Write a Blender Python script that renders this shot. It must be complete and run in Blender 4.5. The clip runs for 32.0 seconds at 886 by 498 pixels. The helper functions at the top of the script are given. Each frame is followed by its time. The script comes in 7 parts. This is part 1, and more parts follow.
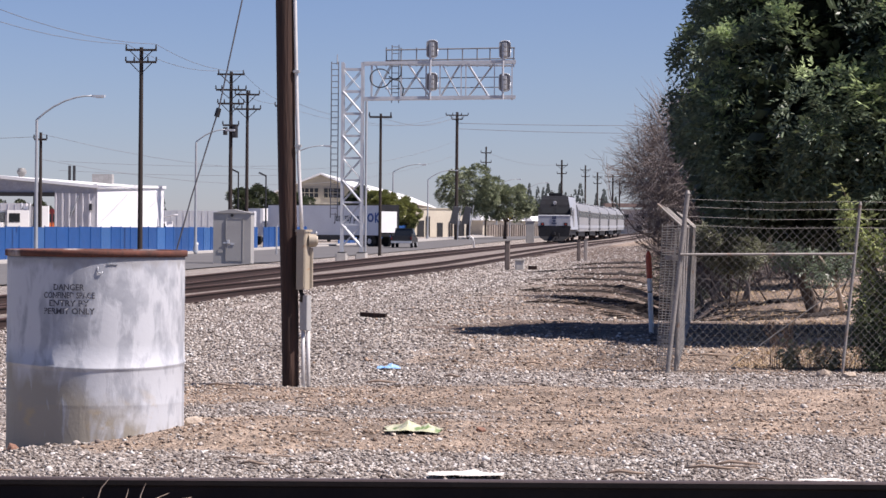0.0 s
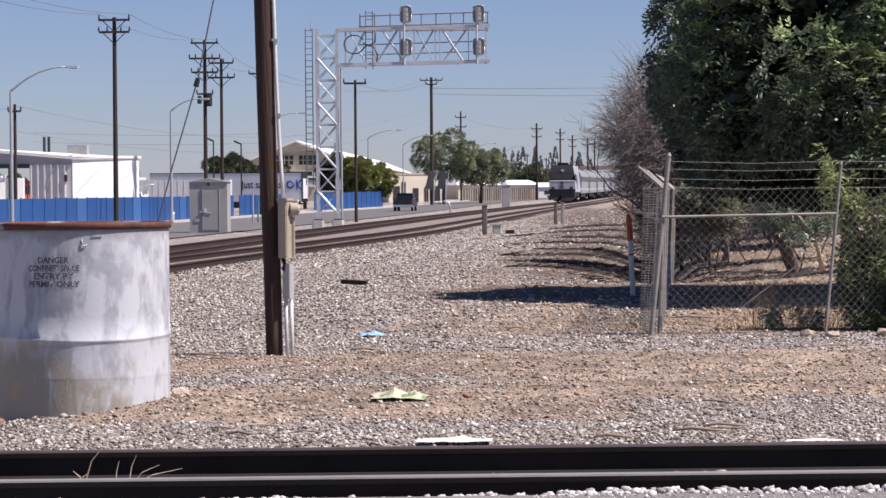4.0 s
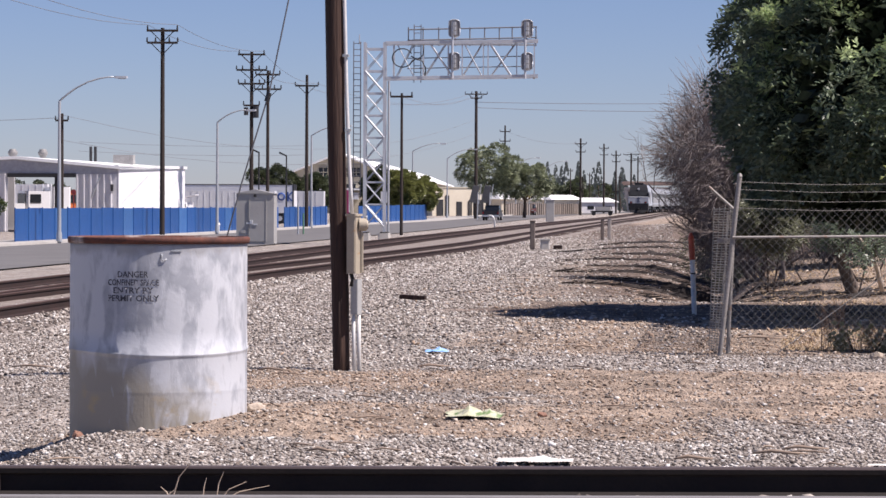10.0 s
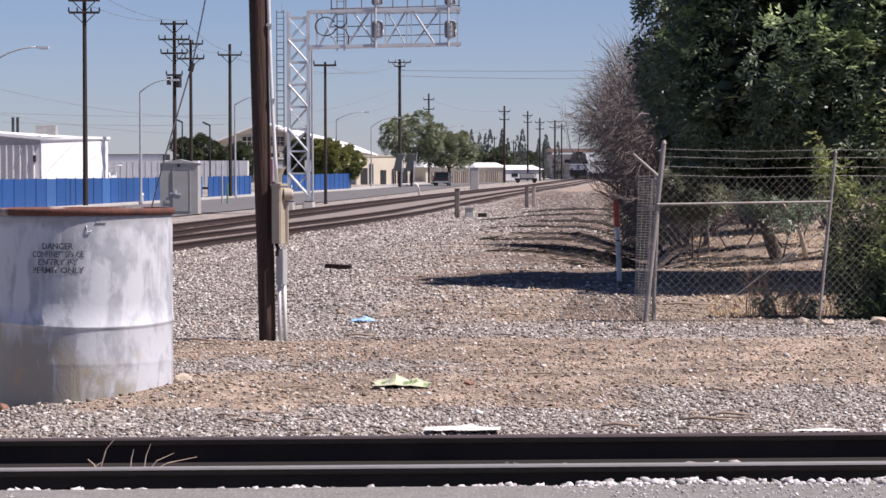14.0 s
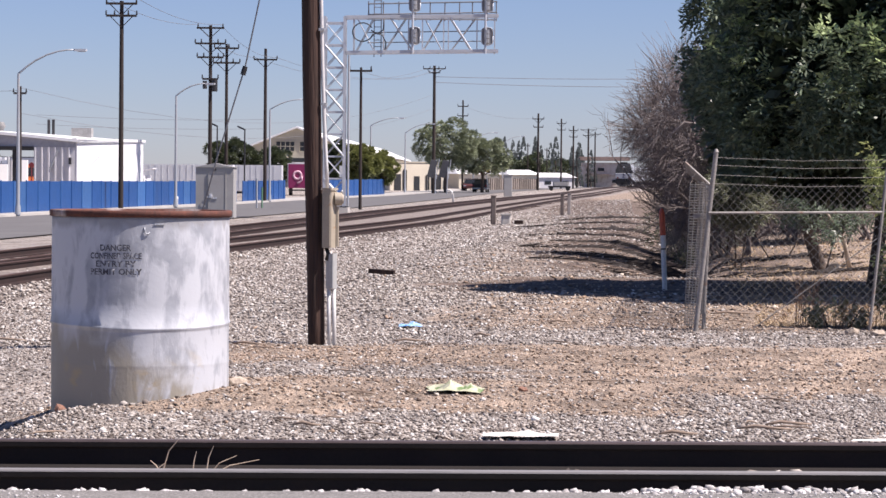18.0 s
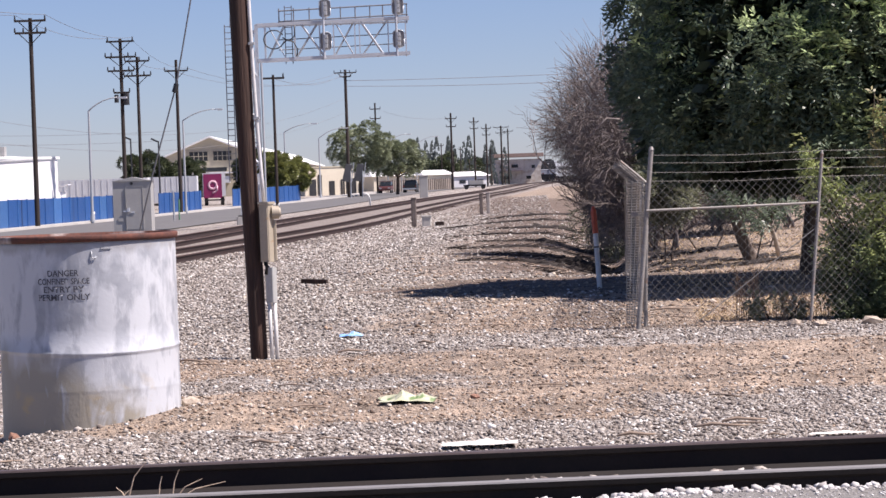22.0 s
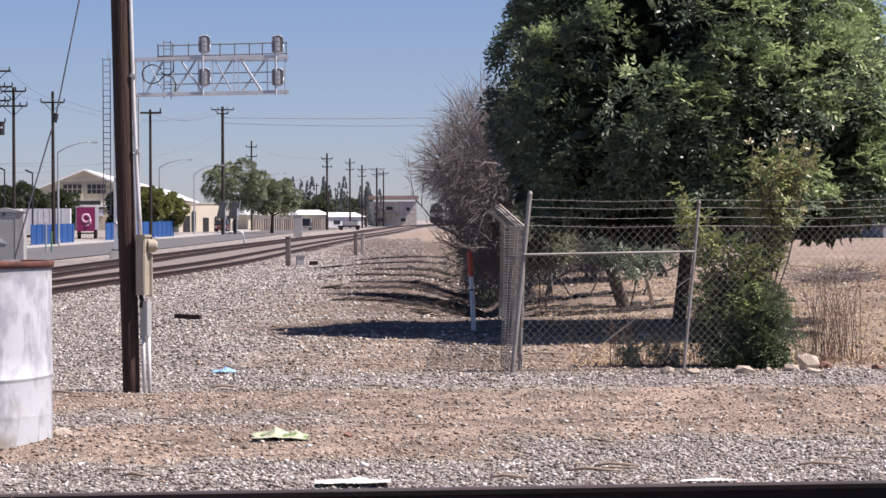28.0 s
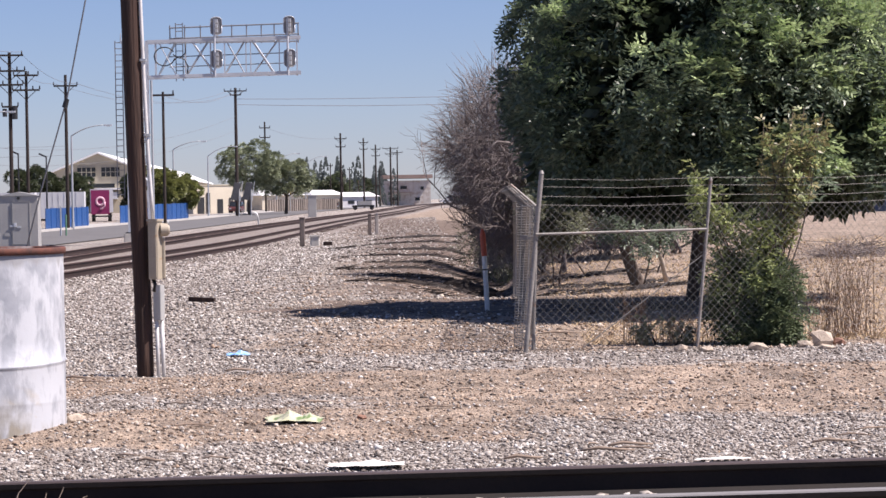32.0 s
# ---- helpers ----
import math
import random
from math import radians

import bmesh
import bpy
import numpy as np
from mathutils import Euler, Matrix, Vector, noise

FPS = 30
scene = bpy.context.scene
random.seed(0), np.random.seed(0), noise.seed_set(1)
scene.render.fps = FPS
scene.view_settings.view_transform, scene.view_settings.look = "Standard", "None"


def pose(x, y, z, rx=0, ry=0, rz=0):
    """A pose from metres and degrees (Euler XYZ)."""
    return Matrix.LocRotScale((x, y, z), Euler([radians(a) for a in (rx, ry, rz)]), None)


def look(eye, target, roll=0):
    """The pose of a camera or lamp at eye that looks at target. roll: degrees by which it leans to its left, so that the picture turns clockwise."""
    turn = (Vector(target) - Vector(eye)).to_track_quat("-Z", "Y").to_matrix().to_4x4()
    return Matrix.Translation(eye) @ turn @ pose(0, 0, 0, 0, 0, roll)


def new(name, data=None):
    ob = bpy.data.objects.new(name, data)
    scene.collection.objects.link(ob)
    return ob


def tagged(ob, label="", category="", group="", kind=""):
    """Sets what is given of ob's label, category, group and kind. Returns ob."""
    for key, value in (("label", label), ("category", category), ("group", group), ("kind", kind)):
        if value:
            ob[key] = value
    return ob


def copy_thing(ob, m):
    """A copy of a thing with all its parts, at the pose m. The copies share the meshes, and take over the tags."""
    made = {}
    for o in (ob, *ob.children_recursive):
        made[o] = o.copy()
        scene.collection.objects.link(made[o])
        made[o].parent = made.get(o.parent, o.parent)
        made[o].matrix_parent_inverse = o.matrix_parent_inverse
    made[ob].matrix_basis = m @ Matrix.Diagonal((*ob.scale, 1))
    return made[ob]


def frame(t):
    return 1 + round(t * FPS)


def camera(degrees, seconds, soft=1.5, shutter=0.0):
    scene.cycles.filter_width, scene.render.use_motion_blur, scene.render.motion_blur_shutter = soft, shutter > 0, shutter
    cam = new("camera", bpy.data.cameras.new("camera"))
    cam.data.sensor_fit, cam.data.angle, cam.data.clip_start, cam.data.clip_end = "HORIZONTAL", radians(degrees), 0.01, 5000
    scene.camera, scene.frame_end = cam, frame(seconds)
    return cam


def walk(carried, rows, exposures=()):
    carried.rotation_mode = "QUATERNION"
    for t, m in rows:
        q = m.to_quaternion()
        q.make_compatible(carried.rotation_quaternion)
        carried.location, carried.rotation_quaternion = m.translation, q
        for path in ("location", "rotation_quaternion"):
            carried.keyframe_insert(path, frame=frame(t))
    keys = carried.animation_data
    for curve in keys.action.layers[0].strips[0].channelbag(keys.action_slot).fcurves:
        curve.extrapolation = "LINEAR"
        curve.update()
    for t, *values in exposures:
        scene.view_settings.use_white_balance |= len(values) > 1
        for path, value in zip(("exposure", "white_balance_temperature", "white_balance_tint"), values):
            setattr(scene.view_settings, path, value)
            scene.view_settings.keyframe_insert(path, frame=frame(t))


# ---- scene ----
# seconds, x, height, turn to the left, tilt up, roll
PATH = [
    (0, 0.488, 1.507, 0.902, -0.474, 0.504), (0.5, 0.487, 1.520, 1.225, -0.602, 0.428), (1, 0.479, 1.512, 1.367, -0.865, 0.340),
    (1.5, 0.478, 1.515, 0.641, -1.302, -0.129), (2, 0.465, 1.515, 0.544, -1.627, -0.267), (2.5, 0.464, 1.525, 0.790, -1.740, -0.670),
    (3, 0.458, 1.536, 0.828, -1.315, -0.717), (3.5, 0.454, 1.524, 0.498, -1.133, -0.396), (5.5, 0.317, 1.513, 0.001, -1.710, -0.809),
    (6, 0.290, 1.553, 0.200, -1.788, -1.063), (6.5, 0.248, 1.558, 0.751, -1.667, -1.264), (7, 0.195, 1.554, 1.314, -1.523, -1.271),
    (7.5, 0.178, 1.557, 1.499, -1.272, -1.024), (8, 0.176, 1.552, 1.700, -1.066, -0.662), (8.5, 0.180, 1.552, 1.853, -0.961, -0.129),
    (9, 0.180, 1.551, 1.803, -0.872, 0.088), (9.5, 0.179, 1.554, 1.483, -0.877, 0.255), (10, 0.177, 1.552, 1.256, -0.917, 0.261),
    (10.5, 0.182, 1.556, 0.568, -0.972, 0.223), (11, 0.176, 1.552, 0.261, -1.040, 0.247), (11.5, 0.167, 1.547, -0.109, -1.078, 0.197),
    (12, 0.169, 1.552, -0.219, -1.249, 0.171), (12.5, 0.176, 1.548, -0.107, -1.380, 0.026), (13, 0.169, 1.549, 0.003, -1.433, -0.087),
    (13.5, 0.166, 1.547, -0.053, -1.497, -0.127), (14, 0.169, 1.558, -0.305, -1.573, -0.144), (14.5, 0.143, 1.561, -0.742, -1.511, -0.096),
    (16.5, 0.062, 1.565, -0.407, -1.471, -0.136), (17, 0.026, 1.561, 0.025, -1.481, 0.070), (17.5, 0.019, 1.549, 0.256, -1.407, 0.288),
    (18, -0.005, 1.550, 0.345, -1.436, 0.490), (18.5, 0.011, 1.545, 0.282, -1.557, 0.610), (19, 0.000, 1.552, 0.285, -1.621, 0.382),
    (19.5, 0.004, 1.549, 0.148, -1.690, 0.159), (20, 0.005, 1.550, 0.000, -1.682, 0.006), (20.5, -0.017, 1.555, -0.094, -1.641, -0.353),
    (21, -0.051, 1.552, 0.165, -1.681, -0.576), (21.5, -0.125, 1.601, -0.005, -1.667, -1.458), (22, -0.213, 1.612, -1.379, -1.431, -1.957),
    (22.5, -0.267, 1.620, -2.666, -1.420, -2.561), (23, -0.292, 1.642, -2.874, -0.552, -2.586), (23.5, -0.289, 1.632, -2.939, -0.230, -2.467),
    (24, -0.280, 1.627, -2.904, -0.322, -2.135), (24.5, -0.278, 1.619, -2.854, -0.163, -1.918), (26.5, -0.264, 1.600, -2.800, -0.242, -0.880),
    (27, -0.271, 1.593, -3.219, -0.460, -0.551), (27.5, -0.258, 1.591, -3.724, -0.521, -0.368), (28, -0.251, 1.593, -4.025, -0.613, -0.260),
    (28.5, -0.244, 1.590, -4.215, -0.727, -0.221), (29, -0.243, 1.599, -4.451, -0.742, -0.284), (29.5, -0.240, 1.590, -4.577, -0.828, -0.325),
    (30, -0.242, 1.597, -4.716, -0.940, -0.396), (30.5, -0.252, 1.596, -4.079, -0.928, -0.387), (31, -0.231, 1.599, -3.731, -1.021, -0.565),
    (31.5, -0.227, 1.611, -3.740, -1.022, -0.689), (32, -0.227, 1.613, -3.714, -1.055, -0.975),
]

cam = camera(18.18, 32.0, soft=1.5)


def held(x, z, turn, tilt, roll):
    """A camera held at (x, 0, z)."""
    return pose(x, 0, z, 90 + tilt, 0, turn) @ pose(0, 0, 0, 0, 0, roll)


walk(cam, [(t, held(x, z, a, b, c)) for t, x, z, a, b, c in PATH], [(0, 0.64, 6400, 18), (3, 0.60, 6400, 18), (6, 0.63, 6400, 18), (9, 0.65, 6400, 18), (12, 0.65, 6400, 18), (14, 0.63, 6400, 18), (17, 0.76, 6400, 18), (20, 0.82, 6400, 18), (22.5, 0.83, 6400, 18), (24, 0.73, 6400, 18), (28, 0.70, 6400, 18), (30, 0.77, 6400, 18), (31, 0.84, 6400, 18), (32, 0.83, 6400, 18)])

# ---- light ----
SUN_UP, SUN_TURN = 55.0, 75.0      # height above the horizon; degrees from straight behind the camera round to its right
world = bpy.data.worlds.new("world")
scene.world = world
world.use_nodes = True
wn, wl = world.node_tree.nodes, world.node_tree.links
sky = wn.new("ShaderNodeTexSky")
sky.sky_type = "NISHITA"
sky.sun_disc = False
sky.sun_elevation = radians(SUN_UP)
sky.sun_rotation = radians(180.0 - SUN_TURN)
sky.air_density, sky.dust_density, sky.ozone_density = 0.8, 0.15, 6.0
tint = wn.new("ShaderNodeMix")
tint.data_type, tint.blend_type = "RGBA", "MULTIPLY"
tint.inputs[0].default_value, tint.inputs[7].default_value = 1.0, (1.0, 0.95, 1.065, 1)
wl.new(sky.outputs[0], tint.inputs[6])
wl.new(tint.outputs[2], wn["Background"].inputs[0])
wn["Background"].inputs[1].default_value = 0.054
sun_way = Vector((math.sin(radians(SUN_TURN)) * math.cos(radians(SUN_UP)), -math.cos(radians(SUN_TURN)) * math.cos(radians(SUN_UP)), math.sin(radians(SUN_UP))))
lamp = bpy.data.lights.new("sun", "SUN")
lamp.energy, lamp.angle, lamp.color = 4.75, radians(0.53), (1.0, 0.93, 0.84)
new("sun", lamp).matrix_basis = look(sun_way * 60, (0, 0, 0))

# ---- materials ----
def mat(name, a, b=None, rough=0.8, metal=0.0, scale=4.0, fine=40.0, bump=0.2, dist=0.01, stretch=(1, 1, 1), island=0.0, per=0.0, spot=None, spot_at=(0.58, 0.68), spot_scale=2.0, world_space=False):
    """A weathered surface: two colours mixed by coarse and fine grain, relief, and spots of a third colour."""
    m = bpy.data.materials.new(name)
    m.use_nodes = True
    n, l = m.node_tree.nodes, m.node_tree.links
    p = n["Principled BSDF"]
    p.inputs["Roughness"].default_value, p.inputs["Metallic"].default_value = rough, metal
    b = b or tuple(c * 0.72 for c in a)
    if world_space:
        where = n.new("ShaderNodeNewGeometry").outputs["Position"]
    else:
        where = n.new("ShaderNodeTexCoord").outputs["Object"]
    mp = n.new("ShaderNodeMapping")
    mp.inputs["Scale"].default_value = stretch
    l.new(where, mp.inputs[0])

    def grain(size, detail):
        g = n.new("ShaderNodeTexNoise")
        g.inputs["Scale"].default_value, g.inputs["Detail"].default_value = size, detail
        l.new(mp.outputs[0], g.inputs["Vector"])
        return g

    big, small = grain(scale, 4), grain(fine, 6)
    add = n.new("ShaderNodeMath")
    add.operation = "ADD"
    l.new(big.outputs["Fac"], add.inputs[0])
    l.new(small.outputs["Fac"], add.inputs[1])
    ramp = n.new("ShaderNodeMapRange")
    ramp.inputs[1].default_value, ramp.inputs[2].default_value = 0.72, 1.28
    l.new(add.outputs[0], ramp.inputs[0])
    mix = n.new("ShaderNodeMix")
    mix.data_type = "RGBA"
    mix.inputs[6].default_value, mix.inputs[7].default_value = (*a, 1), (*b, 1)
    l.new(ramp.outputs[0], mix.inputs[0])
    out = mix.outputs[2]
    if spot:
        s = grain(spot_scale, 5)
        sr = n.new("ShaderNodeMapRange")
        sr.inputs[1].default_value, sr.inputs[2].default_value = spot_at
        l.new(s.outputs["Fac"], sr.inputs[0])
        sm = n.new("ShaderNodeMix")
        sm.data_type = "RGBA"
        sm.inputs[7].default_value = (*spot, 1)
        l.new(sr.outputs[0], sm.inputs[0])
        l.new(out, sm.inputs[6])
        out = sm.outputs[2]
    for amount, node, socket in ((island, "ShaderNodeNewGeometry", "Random Per Island"), (per, "ShaderNodeObjectInfo", "Random")):
        if amount:
            r = n.new(node).outputs[socket]
            mr = n.new("ShaderNodeMapRange")
            mr.inputs[3].default_value, mr.inputs[4].default_value = 1 - amount, 1 + amount
            l.new(r, mr.inputs[0])
            hs = n.new("ShaderNodeHueSaturation")
            l.new(mr.outputs[0], hs.inputs["Value"])
            l.new(out, hs.inputs["Color"])
            out = hs.outputs[0]
    l.new(out, p.inputs["Base Color"])
    if bump:
        bp = n.new("ShaderNodeBump")
        bp.inputs["Strength"].default_value, bp.inputs["Distance"].default_value = bump, dist
        l.new(small.outputs["Fac"], bp.inputs["Height"])
        l.new(bp.outputs[0], p.inputs["Normal"])
    return m


GALV = mat("galvanised_steel", (0.46, 0.48, 0.50), (0.36, 0.375, 0.395), 0.5, 0.35, 1.5, 30, 0.1)
ALU_PAINT = mat("pale_steel", (0.58, 0.60, 0.63), (0.46, 0.48, 0.51), 0.45, 0.25, 1.0, 20, 0.05)
DARK_STEEL = mat("dark_steel", (0.05, 0.05, 0.055), (0.03, 0.03, 0.032), 0.55, 0.4, 2, 30, 0.1)
RAIL_RUST = mat("rusty_rail", (0.016, 0.011, 0.010), (0.009, 0.007, 0.0065), 0.85, 0.1, 3, 50, 0.3, 0.004)
RAIL_HEAD = mat("worn_rail_head", (0.16, 0.125, 0.12), (0.10, 0.075, 0.07), 0.5, 0.5, 2, 40, 0.1, 0.002, stretch=(0.15, 1, 1))
RAIL_SHINE = mat("polished_rail_head", (0.30, 0.285, 0.28), (0.22, 0.21, 0.205), 0.5, 0.2, 2, 40, 0.1, 0.002, stretch=(0.15, 1, 1))
RAIL_FAR = mat("brown_rail", (0.032, 0.0135, 0.0105), (0.018, 0.009, 0.0075), 0.85, 0.1, 2, 20, 0.2)
RAIL_BROWN = mat("brown_rail_head", (0.10, 0.055, 0.042), (0.06, 0.034, 0.027), 0.65, 0.2, 2, 40, 0.1, 0.002, stretch=(1, 0.15, 1))
TIE = mat("creosoted_tie", (0.075, 0.04, 0.029), (0.038, 0.023, 0.018), 0.95, 0, 3, 40, 0.6, 0.02, per=0.3)
POLE_WOOD = mat("creosoted_pole_wood", (0.056, 0.027, 0.018), (0.019, 0.011, 0.009), 0.8, 0, 7, 60, 0.7, 0.02, stretch=(1, 1, 0.06), spot=(0.085, 0.045, 0.031), spot_at=(0.58, 0.7), spot_scale=5)
FAR_WOOD = mat("weathered_pole_wood", (0.036, 0.026, 0.022), (0.021, 0.016, 0.014), 0.9, 0, 2, 20, 0.3, stretch=(1, 1, 0.1), per=0.2)
CREAM = mat("cream_paint", (0.41, 0.355, 0.275), (0.34, 0.295, 0.225), 0.55, 0, 5, 60, 0.15, 0.003, spot=(0.35, 0.22, 0.12), spot_at=(0.66, 0.76), spot_scale=9)
GREY_PAINT = mat("grey_cabinet_paint", (0.36, 0.355, 0.345), (0.29, 0.285, 0.28), 0.6, 0, 1.2, 20, 0.1)
BLACK = mat("black_paint", (0.02, 0.02, 0.022), (0.012, 0.012, 0.013), 0.5, 0, 2, 20, 0)

# ---- building kit ----
class Kit:
    """Collects faces for one mesh."""

    def __init__(self):
        self.v, self.f, self.s = [], [], []

    def add(self, verts, faces, smooth=False):
        k = len(self.v)
        self.v += [tuple(p) for p in verts]
        self.f += [tuple(i + k for i in f) for f in faces]
        self.s += [smooth] * len(faces)
        return self

    def box(self, c, size, m=None, cut=0.0):
        """A box; cut: the width of its bevel along the edges that run in z."""
        x, y, z = (s / 2 for s in size)
        if cut:
            ring = [(x - cut, -y), (x, -y + cut), (x, y - cut), (x - cut, y), (-x + cut, y), (-x, y - cut), (-x, -y + cut), (-x + cut, -y)]
        else:
            ring = [(x, -y), (x, y), (-x, y), (-x, -y)]
        n = len(ring)
        vs = [Vector((a, b, -z)) for a, b in ring] + [Vector((a, b, z)) for a, b in ring]
        vs = [(m @ v if m else v) + Vector(c) for v in vs]
        return self.add(vs, [tuple(range(n))[::-1], tuple(range(n, 2 * n))] + [(i, (i + 1) % n, n + (i + 1) % n, n + i) for i in range(n)])

    def rod(self, a, b, r, r2=None, n=8, caps=True):
        a, b = Vector(a), Vector(b)
        r2 = r if r2 is None else r2
        q = (b - a).to_track_quat("Z", "Y")
        vs = []
        for p, rr in ((a, r), (b, r2)):
            vs += [p + q @ Vector((rr * math.cos(2 * math.pi * i / n), rr * math.sin(2 * math.pi * i / n), 0)) for i in range(n)]
        self.add(vs, [(i, (i + 1) % n, n + (i + 1) % n, n + i) for i in range(n)], n > 5)
        if caps:
            self.add(vs, [tuple(range(n))[::-1], tuple(range(n, 2 * n))])
        return self

    def tube(self, pts, r, n=6, ends=None):
        """A bent rod through points; r may be a list."""
        pts = [Vector(p) for p in pts]
        rs = r if isinstance(r, (list, tuple)) else [r] * len(pts)
        vs = []
        up = Vector((0, 0, 1))
        for i, p in enumerate(pts):
            d = (pts[min(i + 1, len(pts) - 1)] - pts[max(i - 1, 0)]).normalized()
            side = d.cross(up if abs(d.z) < 0.95 else Vector((0, 1, 0))).normalized()
            top = side.cross(d)
            vs += [p + rs[i] * (side * math.cos(2 * math.pi * k / n) + top * math.sin(2 * math.pi * k / n)) for k in range(n)]
        fs = [(i * n + k, i * n + (k + 1) % n, (i + 1) * n + (k + 1) % n, (i + 1) * n + k) for i in range(len(pts) - 1) for k in range(n)]
        self.add(vs, fs, n > 4)
        self.add([], [])
        k = len(self.v) - len(vs)
        self.f += [tuple(k + i for i in range(n))[::-1], tuple(k + (len(pts) - 1) * n + i for i in range(n))]
        self.s += [False, False]
        return self

    def sweep(self, profile, pts, across=None, smooth=False):
        """A profile (sideways, up) pushed along level points."""
        pts = [Vector(p) for p in pts]
        n, vs = len(profile), []
        for i, p in enumerate(pts):
            d = pts[min(i + 1, len(pts) - 1)] - pts[max(i - 1, 0)]
            side = across or Vector((d.y, -d.x, 0)).normalized()
            vs += [p + side * a + Vector((0, 0, b)) for a, b in profile]
        fs = [(i * n + k, (i + 1) * n + k, (i + 1) * n + (k + 1) % n, i * n + (k + 1) % n) for i in range(len(pts) - 1) for k in range(n)]
        self.add(vs, fs, smooth)
        k = len(self.v) - len(vs)
        self.f += [tuple(k + i for i in range(n)), tuple(k + (len(pts) - 1) * n + i for i in range(n))[::-1]]
        self.s += [False, False]
        return self

    def lathe(self, rings, n=32, smooth=True, c=(0, 0, 0)):
        """Rings of (radius, height) round z."""
        vs = [(c[0] + r * math.cos(2 * math.pi * k / n), c[1] + r * math.sin(2 * math.pi * k / n), c[2] + z) for r, z in rings for k in range(n)]
        return self.add(vs, [(i * n + k, i * n + (k + 1) % n, (i + 1) * n + (k + 1) % n, (i + 1) * n + k) for i in range(len(rings) - 1) for k in range(n)], smooth)

    def mesh(self, name, material):
        me = bpy.data.meshes.new(name)
        me.from_pydata(self.v, [], self.f)
        me.polygons.foreach_set("use_smooth", self.s)
        me.materials.append(material)
        me.update()
        return me


def part(name, kit, material, parent, label=""):
    """One mesh object under a thing or a part."""
    ob = new(name, kit.mesh(name, material) if isinstance(kit, Kit) else kit)
    ob.parent = parent
    return tagged(ob, label)


def thing(name, label, category, at=None, group=""):
    ob = new(name)
    ob.empty_display_size = 0.2
    if at is not None:
        ob.matrix_basis = at if isinstance(at, Matrix) else pose(*at)
    return tagged(ob, label, category, group)


def solid(name, kit, material, label, category="", at=None, group="", kind=""):
    """A thing of one mesh."""
    ob = new(name, kit.mesh(name, material))
    if at is not None:
        ob.matrix_basis = at if isinstance(at, Matrix) else pose(*at)
    return tagged(ob, label, category, group, kind)


def wobble(x, y, s=1.0, seed=0.0):
    return noise.noise(Vector((x * s, y * s, seed)))

# ---- lie of the land ----
def rail_one(y):
    """The main line's outer rail, across from the camera."""
    d = y - 54
    return -9.6 + 0.062 * d + 4.06e-5 * d * d


def between(y):
    """From that rail to the near rail of the second track."""
    k = min(1.0, max(0.0, (y - 36) / 84))
    return 3.2 + 2.5 * k * k * (3 - 2 * k)


GAUGE = 1.505
RAIL_TOP = 0.02


def climb(y):
    """The line rises a little far off."""
    return 0.42 * step(330, 520, y)


def step(a, b, v):
    k = min(1.0, max(0.0, (v - a) / (b - a)))
    return k * k * (3 - 2 * k)


def street(y):
    """Height of the street beyond the tracks."""
    return -0.6 + 0.6 * step(200, 450, y)


def bell(v, a, b, soft):
    return step(a - soft, a, v) * (1 - step(b, b + soft, v))


LOT_EYE, LOT_K = Vector((0.05, 0, 1.57)), 0.865
LOT = Matrix.Translation(LOT_EYE) @ Matrix.Scale(LOT_K, 4) @ Matrix.Translation(-LOT_EYE)      # from the lot's own plan to the world


def lot_share(x, y):
    """How far the raised lot beyond the fence takes over from the railway's ground: 0 to 1."""
    if y < 19 or y > 175 or x < -3:
        return 0.0
    wide = 2.8 * step(27.5, 33, y)
    return step(-3.5, -1.5, x - 2.35 - 0.082 * (y - 25) + wide) * step(19.5, 24.0, y) * (1 - step(95, 170, y))


def plan(x, y):
    """A place of the world on the plan of the lot, and the share of its rise."""
    k = 1 - (1 - LOT_K) * lot_share(x, y)
    return (x - LOT_EYE.x) / k + LOT_EYE.x, y / k, k


def land(x, y):
    """Height of the bare ground in the world."""
    px, py, k = plan(x, y)
    return (1 - k) * LOT_EYE.z + k * relief(px, py)


